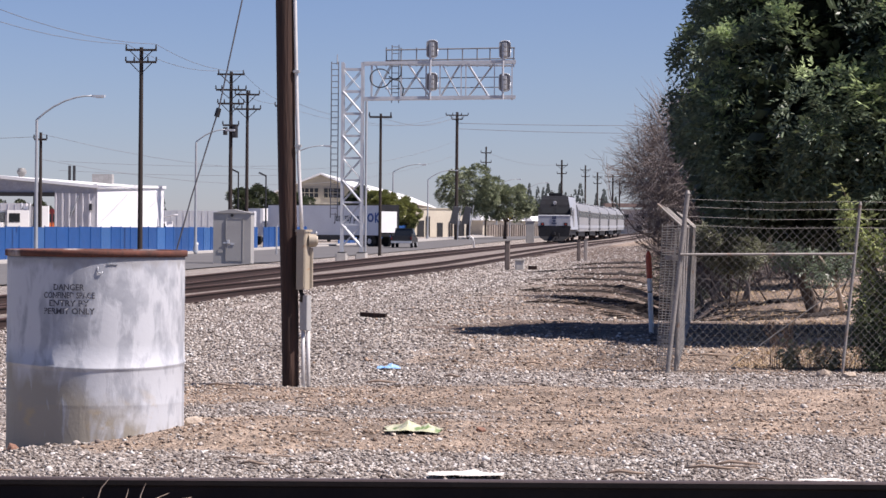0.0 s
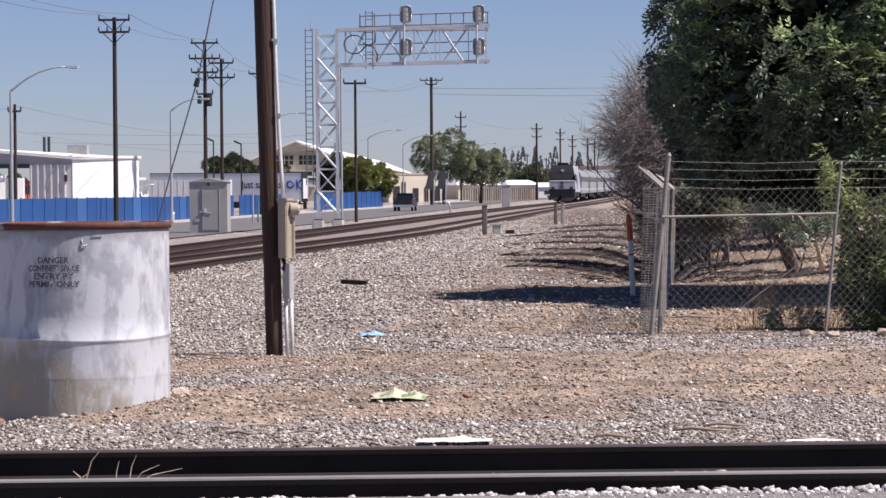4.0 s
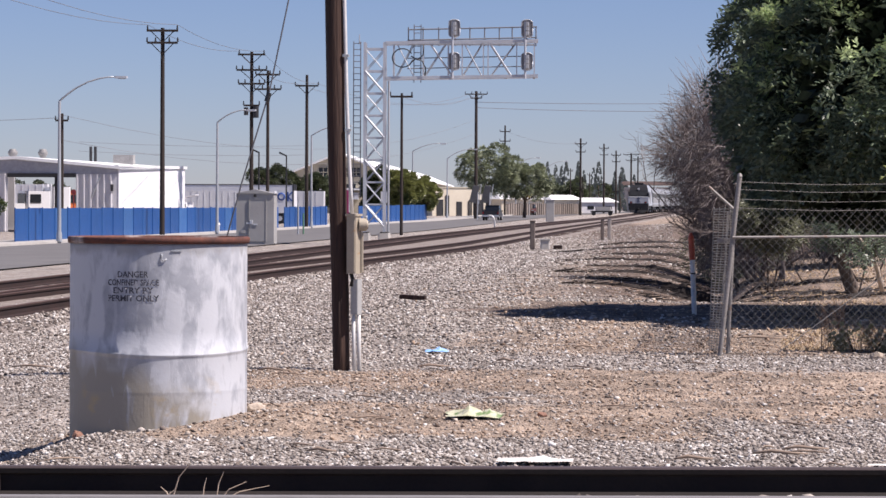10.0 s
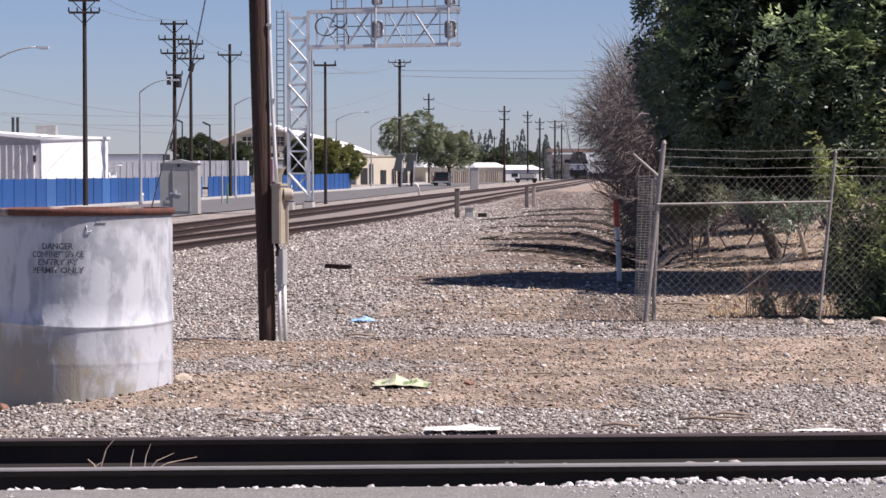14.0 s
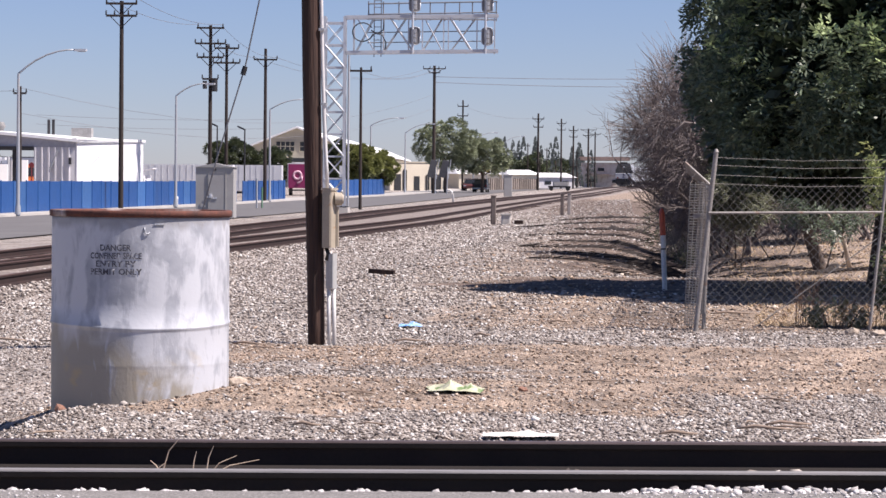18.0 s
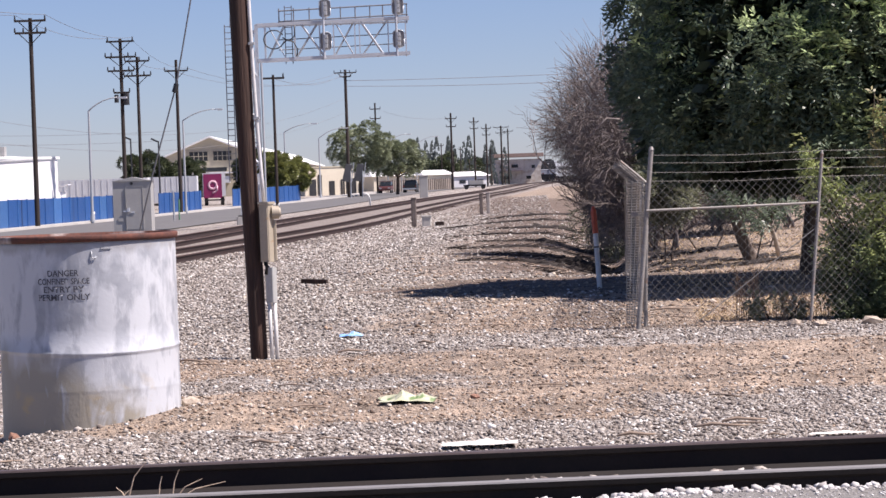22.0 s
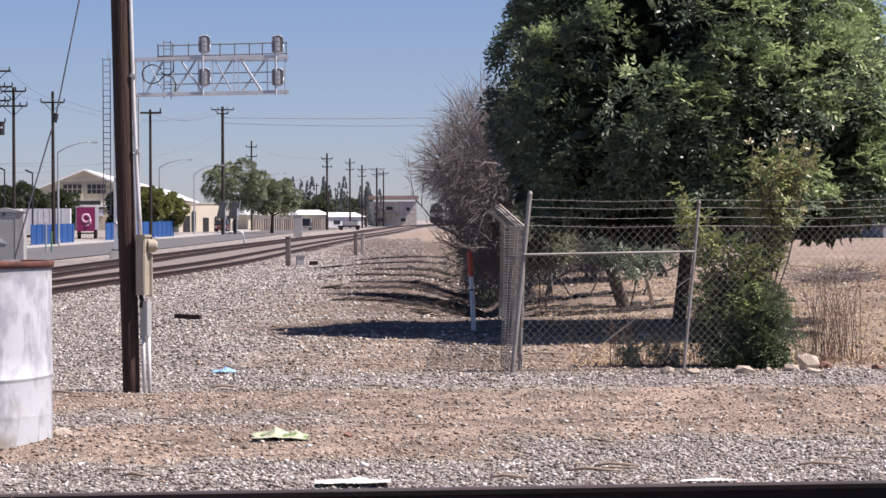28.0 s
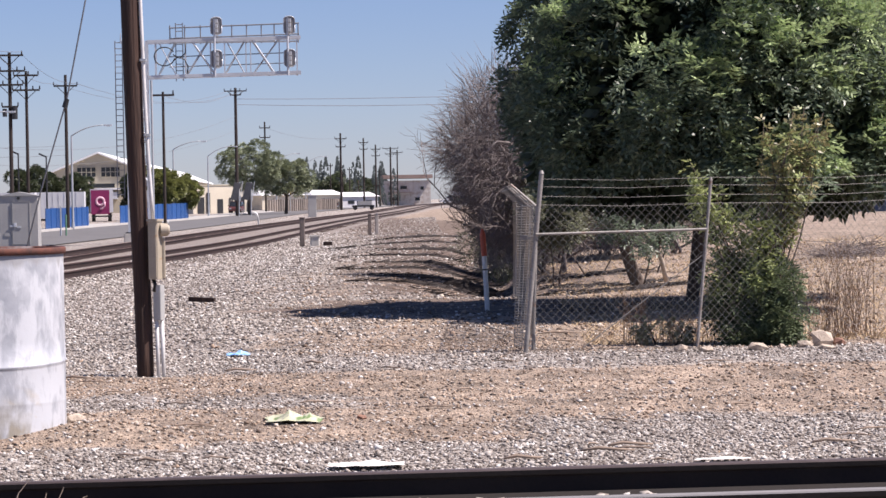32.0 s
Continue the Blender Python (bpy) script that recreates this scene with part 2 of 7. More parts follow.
def relief(x, y):
    """Height of the bare ground on the plan."""
    h = 0.0
    if 10 < y < 70 and -14 < x < 20:
        h += 0.035 * wobble(x, y, 0.35) + 0.02 * wobble(x, y, 1.3, 3.0)
        h += 0.135 * math.exp(-((x + 1.45) ** 2 / 0.5 + (y - 18.85) ** 2 / 0.4))      # dirt banked against the riser
        h += 0.05 * math.exp(-((x + 0.9) ** 2 / 4 + (y - 20.6) ** 2 / 0.8))
    if 14.9 < y < 26 and x < -2.4:
        h -= 0.20 * step(-2.5, -3.3, x) * bell(y, 16.6, 22.0, 1.6)
    if y < 17.6:
        h -= 0.05 * step(17.6, 15.6, y)
    h += 0.10 * step(13.38, 13.26, y - 0.045 * x) * step(9, 10.5, y)
    h += climb(y)
    far = rail_one(y) + between(y) + 1.6
    h -= 0.20 * step(far + 5, far, x)
    off = rail_one(y) - x
    if off > 1.0:
        h = -0.32 + (street(y) - 0.04 + 0.32) * step(1.5, 7.5, off)
    if y > 32 and x > far + 4:
        # a ditch along the fence with a steep far side, and a bank of dry soil behind it
        e = x - (3.25 + 0.08 * (y - 40))
        deep = 0.50 * step(44, 51, y) * (1 - 0.55 * step(75, 120, y))
        deep *= 1 + 0.35 * wobble(x, y, 0.4, 5.0)
        h -= deep * (math.exp(-(e / 1.15) ** 2) if e < 0 else math.exp(-(e / 0.42) ** 2))
        if y < 160:
            h += 0.05 * step(43, 48, y) * (1 - step(75, 95, y)) * math.exp(-((e - 2.4) / 1.7) ** 2) * (1 + math.sin(y * 0.8 - 0.5 * x + 1.6 * wobble(x, y, 0.3, 6.0)))
            h += 0.06 * step(44, 52, y) * wobble(x, y, 0.9, 2.0) * math.exp(-(e / 5) ** 2)
        h += 0.45 * step(1.2, 9, e) * step(34, 46, y)
    return h


def spread(a, b, first, grow=1.0):
    out, v, d = [], a, first
    while v < b:
        out.append(v)
        v += d
        d *= grow
    return out + [b]


GY = spread(-400, 8, 30)[:-1] + spread(8, 60, 0.2)[:-1] + spread(60, 110, 0.5)[:-1] + spread(110, 3500, 1.2, 1.03)
right = spread(9, 2500, 0.5, 1.14)
GX = [-v for v in right[::-1]] + spread(-9, 1, 0.22)[1:-1] + spread(1, 9, 0.13)[:-1] + right

def fence_x(y):
    """The line of the side fence that runs off along the tracks."""
    return 2.52 + 0.082 * (y - 28.8)


def soil(x, y):
    """How far bare dirt takes over from gravel: 0 to 1."""
    if y > 420 or x < -14 - y * 0.05 or x > 40 + y * 0.2:
        return 0.25
    x, y, _ = plan(x, y)
    if y > 110:
        return min(1.0, 0.7 * step(-0.5, 0.6, x - rail_one(y) - between(y) - 1.2) + 0.2 * wobble(x, y, 0.3, 7.0))
    w = 0.55 * wobble(x, y, 0.8, 7.0) + 0.4 * wobble(x, y, 2.6, 9.0) + 0.3 * wobble(x, y, 6.0, 2.0)
    xs, yy = x + 0.5 * w, y + 0.8 * w
    d = 1.0 * bell(yy, 18.7, 20.7, 0.45) * bell(xs, -2.9, 1.2, 0.8)
    d = max(d, bell(yy, 18.1, 19.2, 0.4) * bell(xs, -2.0, -0.9, 0.4))
    d = max(d, 0.98 * bell(yy, 23.0, 25.7, 0.6) * bell(xs, -2.7, 9, 0.6))
    d = max(d, 0.95 * bell(yy, 20.2, 24.6, 0.6) * step(0.0, 1.3, xs))
    d = max(d, 0.95 * bell(yy, 29.6, 37, 1.5) * step(-4.2, -1.4, xs - fence_x(yy)))
    d = max(d, step(0.0, 0.5, xs - fence_x(yy)) * step(28.6, 29.6, yy))
    d = max(d, 0.5 * bell(yy, 47, 130, 5) * step(-6.5 - 0.03 * (yy - 47), -2.5 - 0.03 * (yy - 47), xs - fence_x(yy)))
    # browner ground under the tree's shadow, to tone that shadow
    d = max(d, 0.8 * bell(yy, 38.5, 43.5, 2) * step(-5.5, -1.5, xs - fence_x(yy)))
    return min(1.0, max(0.0, d + 0.42 * w))


def ground_material():
    m = bpy.data.materials.new("gravel_and_dirt")
    m.use_nodes = True
    n, l = m.node_tree.nodes, m.node_tree.links
    p = n["Principled BSDF"]
    p.inputs["Roughness"].default_value = 0.95
    pos = n.new("ShaderNodeNewGeometry").outputs["Position"]

    def tex(kind, scale, detail=5):
        t = n.new(kind)
        t.inputs["Scale"].default_value = scale
        if kind == "ShaderNodeTexNoise":
            t.inputs["Detail"].default_value = detail
        l.new(pos, t.inputs["Vector"])
        return t

    def ramp(src, stops):
        r = n.new("ShaderNodeValToRGB")
        e = r.color_ramp.elements
        while len(e) < len(stops):
            e.new(0.5)
        for k, (at, c) in zip(e, stops):
            k.position, k.color = at, (*c, 1)
        l.new(src, r.inputs[0])
        return r.outputs[0]

    pebble = tex("ShaderNodeTexVoronoi", 22)
    grit = tex("ShaderNodeTexNoise", 60, 8)
    patch = tex("ShaderNodeTexNoise", 0.9, 4)
    sep = n.new("ShaderNodeSeparateColor")
    l.new(pebble.outputs["Color"], sep.inputs[0])
    gravel = ramp(sep.outputs[0], [(0.0, (0.17, 0.142, 0.124)), (0.35, (0.29, 0.248, 0.217)), (0.75, (0.41, 0.36, 0.32)), (1.0, (0.52, 0.485, 0.45))])
    dirt = ramp(grit.outputs["Fac"], [(0.25, (0.20, 0.15, 0.115)), (0.5, (0.375, 0.288, 0.22)), (0.75, (0.52, 0.415, 0.325))])
    clod = tex("ShaderNodeTexNoise", 4.5, 7)
    vary = n.new("ShaderNodeMapRange")
    vary.inputs[1].default_value, vary.inputs[2].default_value, vary.inputs[3].default_value, vary.inputs[4].default_value = 0.34, 0.66, 0.58, 1.22
    l.new(clod.outputs["Fac"], vary.inputs[0])
    worn = n.new("ShaderNodeHueSaturation")
    l.new(vary.outputs[0], worn.inputs["Value"])
    l.new(dirt, worn.inputs["Color"])
    dirt = worn.outputs[0]
    att = n.new("ShaderNodeAttribute")
    att.attribute_name = "soil"
    edge = n.new("ShaderNodeMath")
    edge.operation = "MULTIPLY_ADD"
    l.new(grit.outputs["Fac"], edge.inputs[0])
    edge.inputs[1].default_value = 0.8
    sub = n.new("ShaderNodeMath")
    sub.operation = "SUBTRACT"
    l.new(att.outputs["Fac"], sub.inputs[0])
    sub.inputs[1].default_value = 0.4
    l.new(sub.outputs[0], edge.inputs[2])
    sharp = n.new("ShaderNodeMapRange")
    sharp.inputs[1].default_value, sharp.inputs[2].default_value = 0.3, 0.62
    l.new(edge.outputs[0], sharp.inputs[0])
    mix = n.new("ShaderNodeMix")
    mix.data_type = "RGBA"
    l.new(sharp.outputs[0], mix.inputs[0])
    l.new(gravel, mix.inputs[6])
    l.new(dirt, mix.inputs[7])
    earth_and_shade = n.new("ShaderNodeAttribute")
    earth_and_shade.attribute_name = "earth_and_shade"
    # dark earth brown, deepened further for the tree's shadow
    brown = ramp(clod.outputs["Fac"], [(0.3, (0.055, 0.036, 0.027)), (0.5, (0.135, 0.095, 0.073)), (0.72, (0.27, 0.203, 0.16))])
    deep = n.new("ShaderNodeMix")
    deep.data_type = "RGBA"
    l.new(earth_and_shade.outputs["Fac"], deep.inputs[0])
    l.new(mix.outputs[2], deep.inputs[6])
    l.new(brown, deep.inputs[7])
    mix = deep
    tone = n.new("ShaderNodeMapRange")
    tone.inputs[1].default_value, tone.inputs[2].default_value, tone.inputs[3].default_value, tone.inputs[4].default_value = 0.3, 0.7, 0.68, 1.2
    l.new(patch.outputs["Fac"], tone.inputs[0])
    hs = n.new("ShaderNodeHueSaturation")
    l.new(tone.outputs[0], hs.inputs["Value"])
    l.new(mix.outputs[2], hs.inputs["Color"])
    l.new(hs.outputs[0], p.inputs["Base Color"])
    rise = n.new("ShaderNodeMath")
    rise.operation = "SUBTRACT"
    l.new(grit.outputs["Fac"], rise.inputs[0])
    l.new(pebble.outputs["Distance"], rise.inputs[1])
    bp = n.new("ShaderNodeBump")
    bp.inputs["Strength"].default_value, bp.inputs["Distance"].default_value = 0.9, 0.035
    l.new(rise.outputs[0], bp.inputs["Height"])
    l.new(bp.outputs[0], p.inputs["Normal"])
    return m


nx = len(GX)
ground_kit = Kit()
ground_kit.add([(x, y, land(x, y)) for y in GY for x in GX], [(j * nx + i, j * nx + i + 1, (j + 1) * nx + i + 1, (j + 1) * nx + i) for j in range(len(GY) - 1) for i in range(nx - 1)], True)
ground = solid("ground", ground_kit, ground_material(), "dry pale gravel with patches of tan dirt", "ground", kind="structure")
soil_layer = ground.data.attributes.new("soil", "FLOAT", "POINT")
soil_layer.data.foreach_set("value", [soil(v[0], v[1]) for v in ground_kit.v])



def earth_and_shade(x, y):
    """Where dark brown scraped earth lies between the line and the side fence, and where the tree's shadow is darkened:
    0 to 1.
    """
    if not 20 < y < 300 or x < rail_one(y) + between(y):
        return 0.0
    x, y, _ = plan(x, y)
    e = x - fence_x(min(y, 130))
    w = 0.8 * wobble(x, y, 0.5, 3.0) + 0.4 * wobble(x, y, 1.7, 5.0)
    # dark patch over the shade tree's shadow, which deepens it in the colour
    litter = 0.97 * bell(y, 38.6, 43.4, 1.2) * bell(e + 1.2 * w, -3.1, 2.5, 0.8)
    return min(0.95, max(litter, 0.0, bell(y, 48, 280, 5) * step(-4.2 - 0.05 * (min(y, 130) - 50), -1.8 - 0.04 * (min(y, 130) - 50), e + w) * (1 - step(0.8, 2.6, e)) * (0.85 + 0.4 * w)))


earth_shade_layer = ground.data.attributes.new("earth_and_shade", "FLOAT", "POINT")
earth_shade_layer.data.foreach_set("value", [earth_and_shade(v[0], v[1]) for v in ground_kit.v])

# worn asphalt of the crossing in front of the near track
ASPHALT = mat("worn_asphalt", (0.21, 0.20, 0.19), (0.13, 0.122, 0.116), 0.95, 0, 9, 70, 0.8, 0.012, spot=(0.31, 0.295, 0.28), spot_at=(0.5, 0.66), spot_scale=60, world_space=True)
kit = Kit()
cx, cy = spread(-14, 14, 0.5), [-6, 0, 6, 10, 12, 12.6, 13.12]
kit.add([(x, y + 0.045 * x, 0.068 + 0.006 * wobble(x, y, 2.0)) for y in cy for x in cx] + [(x, 13.2 + 0.045 * x, -0.14) for x in cx],
        [(j * len(cx) + i, j * len(cx) + i + 1, (j + 1) * len(cx) + i + 1, (j + 1) * len(cx) + i) for j in range(len(cy)) for i in range(len(cx) - 1)])
solid("pavement", kit, ASPHALT, "worn grey asphalt beside the near track", "pavement", kind="structure")

# ---- tracks ----
RAIL_FOOT = [(-0.07, -0.172), (0.07, -0.172), (0.07, -0.158), (0.012, -0.135), (0.012, -0.05), (0.034, -0.038), (0.037, -0.012), (-0.037, -0.012), (-0.034, -0.038), (-0.012, -0.05), (-0.012, -0.135), (-0.07, -0.158)]
RAIL_CAP = [(-0.037, -0.012), (0.037, -0.012), (0.034, -0.003), (0.024, 0.0), (-0.024, 0.0), (-0.034, -0.003)]


def rail(name, label, pts, steel, top, group):
    r = thing(name, label, "rail", group=group)
    part("rail_web", Kit().sweep(RAIL_FOOT, pts), steel, r)
    part("rail_head", Kit().sweep([(a, b - 0.0005) for a, b in RAIL_CAP], pts), top, r, "worn running surface")
    return r


NEAR = [(x, 13.42 + 0.045 * x, 0.14) for x in (-12, -4, 0, 4, 12)]
FARR = [(x, 14.93 + 0.045 * x, 0.14) for x in (-12, -4, 0, 4, 12)]
rail("track_rail", "dark rusty steel rail with a grey worn top", NEAR, RAIL_RUST, RAIL_SHINE, "rails of the near track")
back_rail = rail("track_rail", "dark rusty steel rail with a bolted joint bar", FARR, RAIL_RUST, RAIL_HEAD, "rails of the near track")
joint = part("joint_bar", Kit().box((-2.98, 14.93 - 0.134 - 0.03, 0.052), (0.92, 0.03, 0.085), pose(0, 0, 0, 0, 0, 2.58)), mat("joint_bar_steel", (0.075, 0.05, 0.042), (0.04, 0.028, 0.025), 0.8, 0.1, 6, 60, 0.3, 0.004), back_rail, "rusty joint bar")
for k in range(6):
    x = -3.33 + 0.14 * k
    y = 14.93 + 0.045 * x - 0.045
    part("bolt", Kit().rod((x, y, 0.052), (x, y - 0.03, 0.052), 0.017, n=6), RAIL_RUST, joint)
kit = Kit()
for k in range(42):
    x = -11.5 + 0.56 * k
    kit.box((x, 14.17 + 0.045 * x, -0.12), (0.23, 2.6, 0.18), pose(0, 0, 0, 0, 0, 2.58 + random.uniform(-1, 1)))
tagged(part("ties", kit, TIE, None), "creosoted wooden ties half buried in ballast", "railway ties", kind="stuff")

line_y = spread(30, 1250, 1.6, 1.018)
for k in range(4):
    def at_y(y, k=k):
        return rail_one(y) + (0, GAUGE, between(y) - GAUGE, between(y))[k]
    rail("track_rail", "brown rusty rail of the main line", [(at_y(y), y, RAIL_TOP + climb(y)) for y in line_y], RAIL_FAR, RAIL_BROWN, "rails of the main line")


def tie_mesh():
    return Kit().box((0, 0, 0), (2.6, 0.23, 0.17), cut=0.0).mesh("tie", TIE)


# ties of the main line, those nearest the crossing one by one
tie_data = tie_mesh()
for k, off in (("outer", 0), ("inner", 1)):
    bed = thing("track_ties", "weathered brown wooden ties under the main line", "railway ties", group="ties of the main line")
    far = Kit()
    y = 34.0
    n = 0
    while y < 420:
        x = rail_one(y) + (GAUGE / 2 if off == 0 else between(y) - GAUGE / 2)
        turn = -math.degrees(math.atan(0.07)) + random.uniform(-1.2, 1.2)
        m = pose(x + random.uniform(-0.06, 0.06), y, RAIL_TOP + climb(y) - 0.258 + random.uniform(-0.01, 0.012), 0, 0, turn)
        if n < 120:
            t = part("tie", tie_data, TIE, bed)
            t.matrix_basis = m
        else:
            far.box(m.translation, (2.6, 0.23, 0.17), pose(0, 0, 0, 0, 0, turn))
        y += 0.55 if y < 140 else 0.9
        n += 1
    tagged(part("tie_run", far, TIE, bed), kind="stuff")

# brown ballast bed under the two tracks
BALLAST = mat("brown_ballast", (0.31, 0.27, 0.24), (0.16, 0.133, 0.118), 0.95, 0, 1.2, 18, 0.9, 0.05, spot=(0.16, 0.13, 0.115), spot_at=(0.52, 0.6), spot_scale=16, world_space=True)
kit = Kit()
rows = []
for y in line_y:
    a, b = rail_one(y), rail_one(y) + between(y)
    c = climb(y) + 0.012 * wobble(0, y, 0.7, 1.0)
    rows += [(a - 1.9, y, c - 0.30), (a - 0.9, y, c - 0.165), (a + 0.7, y, c - 0.15), ((a + b) / 2, y, c - 0.11), (b - 0.7, y, c - 0.15), (b + 0.75, y, c - 0.155), (b + 1.5, y, c - 0.30)]
kit.add(rows, [(j * 7 + i, j * 7 + i + 1, j * 7 + i + 8, j * 7 + i + 7) for j in range(len(line_y) - 1) for i in range(6)], True)
solid("track_bed", kit, BALLAST, "brown stone ballast under the main line", "ballast", kind="structure")

# ---- the riser and the service pole ----
def riser_material():
    """Galvanised steel under flaking white paint, tan dust below."""
    m = bpy.data.materials.new("streaked_white_paint_on_steel")
    m.use_nodes = True
    n, l = m.node_tree.nodes, m.node_tree.links
    p = n["Principled BSDF"]
    p.inputs["Roughness"].default_value, p.inputs["Metallic"].default_value = 0.55, 0.1
    co = n.new("ShaderNodeTexCoord").outputs["Object"]

    def tex(scale, stretch, detail=5, warp=0.0):
        mp = n.new("ShaderNodeMapping")
        mp.inputs["Scale"].default_value = stretch
        l.new(co, mp.inputs[0])
        t = n.new("ShaderNodeTexNoise")
        t.inputs["Scale"].default_value, t.inputs["Detail"].default_value, t.inputs["Distortion"].default_value = scale, detail, warp
        l.new(mp.outputs[0], t.inputs["Vector"])
        return t.outputs["Fac"]

    def span(src, a, b, lo=0.0, hi=1.0):
        r = n.new("ShaderNodeMapRange")
        for i, v in enumerate((a, b, lo, hi)):
            r.inputs[1 + i].default_value = v
        l.new(src, r.inputs[0])
        return r.outputs[0]

    def blend(f, a, b):
        x = n.new("ShaderNodeMix")
        x.data_type = "RGBA"
        l.new(f, x.inputs[0])
        for i, c in ((6, a), (7, b)):
            if isinstance(c, tuple):
                x.inputs[i].default_value = (*c, 1)
            else:
                l.new(c, x.inputs[i])
        return x.outputs[2]

    def calc(op, a, b):
        x = n.new("ShaderNodeMath")
        x.operation = op
        for i, c in enumerate((a, b)):
            if isinstance(c, float):
                x.inputs[i].default_value = c
            else:
                l.new(c, x.inputs[i])
        return x.outputs[0]

    sep = n.new("ShaderNodeSeparateXYZ")
    l.new(co, sep.inputs[0])
    z = sep.outputs[2]
    steel = blend(span(tex(9, (1, 1, 1), 6), 0.35, 0.65), (0.41, 0.425, 0.46), (0.32, 0.335, 0.37))
    streak = tex(8.5, (1, 1, 0.3), 7, 1.0)
    cloud = tex(3.2, (1, 1, 0.7), 5, 0.8)
    flake = tex(16, (1, 1, 0.55), 8, 1.2)
    paint = span(calc("ADD", calc("ADD", streak, cloud), calc("MULTIPLY", flake, 0.35)), 1.04, 1.26)
    c = blend(paint, steel, (0.55, 0.565, 0.595))
    # bare band under the rim with paint running up into it
    top = span(calc("ADD", z, calc("MULTIPLY", streak, 0.22)), 1.31, 1.36)
    c = blend(calc("MULTIPLY", top, 0.75), c, (0.30, 0.295, 0.30))
    # tan dust and old concrete splash towards the ground, broken by white runs
    low = span(calc("ADD", calc("ADD", z, calc("MULTIPLY", cloud, 0.5)), calc("MULTIPLY", sep.outputs[0], 0.42)), 0.72, 0.5)
    runs = span(calc("ADD", streak, calc("MULTIPLY", sep.outputs[0], 0.25)), 0.66, 0.52)
    c = blend(calc("MULTIPLY", low, runs), c, (0.345, 0.315, 0.26))
    stain = span(tex(4, (1, 1, 1.5), 5), 0.62, 0.72)
    c = blend(calc("MULTIPLY", stain, span(z, 0.45, 0.1)), c, (0.47, 0.36, 0.20))
    l.new(c, p.inputs["Base Color"])
    bp = n.new("ShaderNodeBump")
    bp.inputs["Strength"].default_value, bp.inputs["Distance"].default_value = 0.2, 0.006
    l.new(calc("ADD", paint, tex(30, (1, 1, 1), 5)), bp.inputs["Height"])
    l.new(bp.outputs[0], p.inputs["Normal"])
    return m


RUST = mat("rusty_rim", (0.16, 0.055, 0.036), (0.07, 0.032, 0.026), 0.8, 0.1, 6, 40, 0.4, 0.006, spot=(0.42, 0.36, 0.34), spot_at=(0.6, 0.7), spot_scale=3)
RISER_PAINT = riser_material()
RISER_AT = (-2.2, 19.05, 0)
RR = 0.612
riser = thing("manhole_riser", "white-painted steel manhole riser with rusty rim", "manhole riser", RISER_AT)
rings = []
body = Kit()
bumps = {0.545: 0.010, 0.285: 0.0015}
zs = sorted({-0.3, 0.0, 0.15, 0.4, 0.7, 0.9, 1.1, 1.26, 1.283} | {b + d for b in bumps for d in (-0.03, -0.014, -0.005, 0.005, 0.012)})
for zz in zs:
    rr = RR - 0.0035
    for b, h in bumps.items():
        rr += h * math.exp(-((zz - b) / 0.011) ** 2)
    rings.append((rr, zz))
body.lathe(rings + [(RR - 0.02, 1.285), (RR - 0.03, 1.2), (RR - 0.03, 0.0)], 96)
for i, v in enumerate(body.v):
    a = math.atan2(v[1], v[0])
    k = 1 + 0.0012 * noise.noise(Vector((math.cos(a) * 1.5, math.sin(a) * 1.5, v[2] * 1.2)))
    body.v[i] = (v[0] * k, v[1] * k, v[2] + (0.012 * math.sin(a * 2 + 1) if 0.4 < v[2] < 0.7 else 0))
part("barrel", body, RISER_PAINT, riser, "dented sheet steel barrel with streaky white paint")
part("rim", Kit().lathe([(RR - 0.012, 1.278), (RR + 0.012, 1.281), (RR + 0.014, 1.316), (RR + 0.006, 1.325), (RR - 0.03, 1.325), (RR - 0.035, 1.28)], 64), RUST, riser, "rusty flat steel rim")
for a, zz, w in ((-80, 1.19, 0.06),):
    k = Kit().tube([Matrix.Rotation(radians(a + d * 0.6), 3, "Z") @ Vector((RR + o, 0, zz + e)) for d, e, o in ((-2, 0.025, -0.002), (-2, 0.0, 0.004), (-1, -0.018, 0.005), (2, -0.018, 0.004), (3, -0.008, -0.002))], 0.004, 6)
    part("lifting_lug", k, GALV, riser, "small bent steel lug")
part("weld_tab", Kit().box((0, 0, 0), (0.006, 0.07, 0.01)), GALV, riser).matrix_basis = Matrix.Rotation(radians(-72), 4, "Z") @ Matrix.Translation((RR, 0, 1.235))


def letters(text, height):
    """Flat letters about the origin, reading along x."""
    cu = bpy.data.curves.new("lettering", "FONT")
    cu.body, cu.size, cu.align_x, cu.resolution_u, cu.offset = text, height / 0.7, "CENTER", 2, height * 0.03
    ob = bpy.data.objects.new("lettering", cu)
    scene.collection.objects.link(ob)
    me = bpy.data.meshes.new_from_object(ob.evaluated_get(bpy.context.evaluated_depsgraph_get()))
    bpy.data.objects.remove(ob)
    bpy.data.curves.remove(cu)
    return me


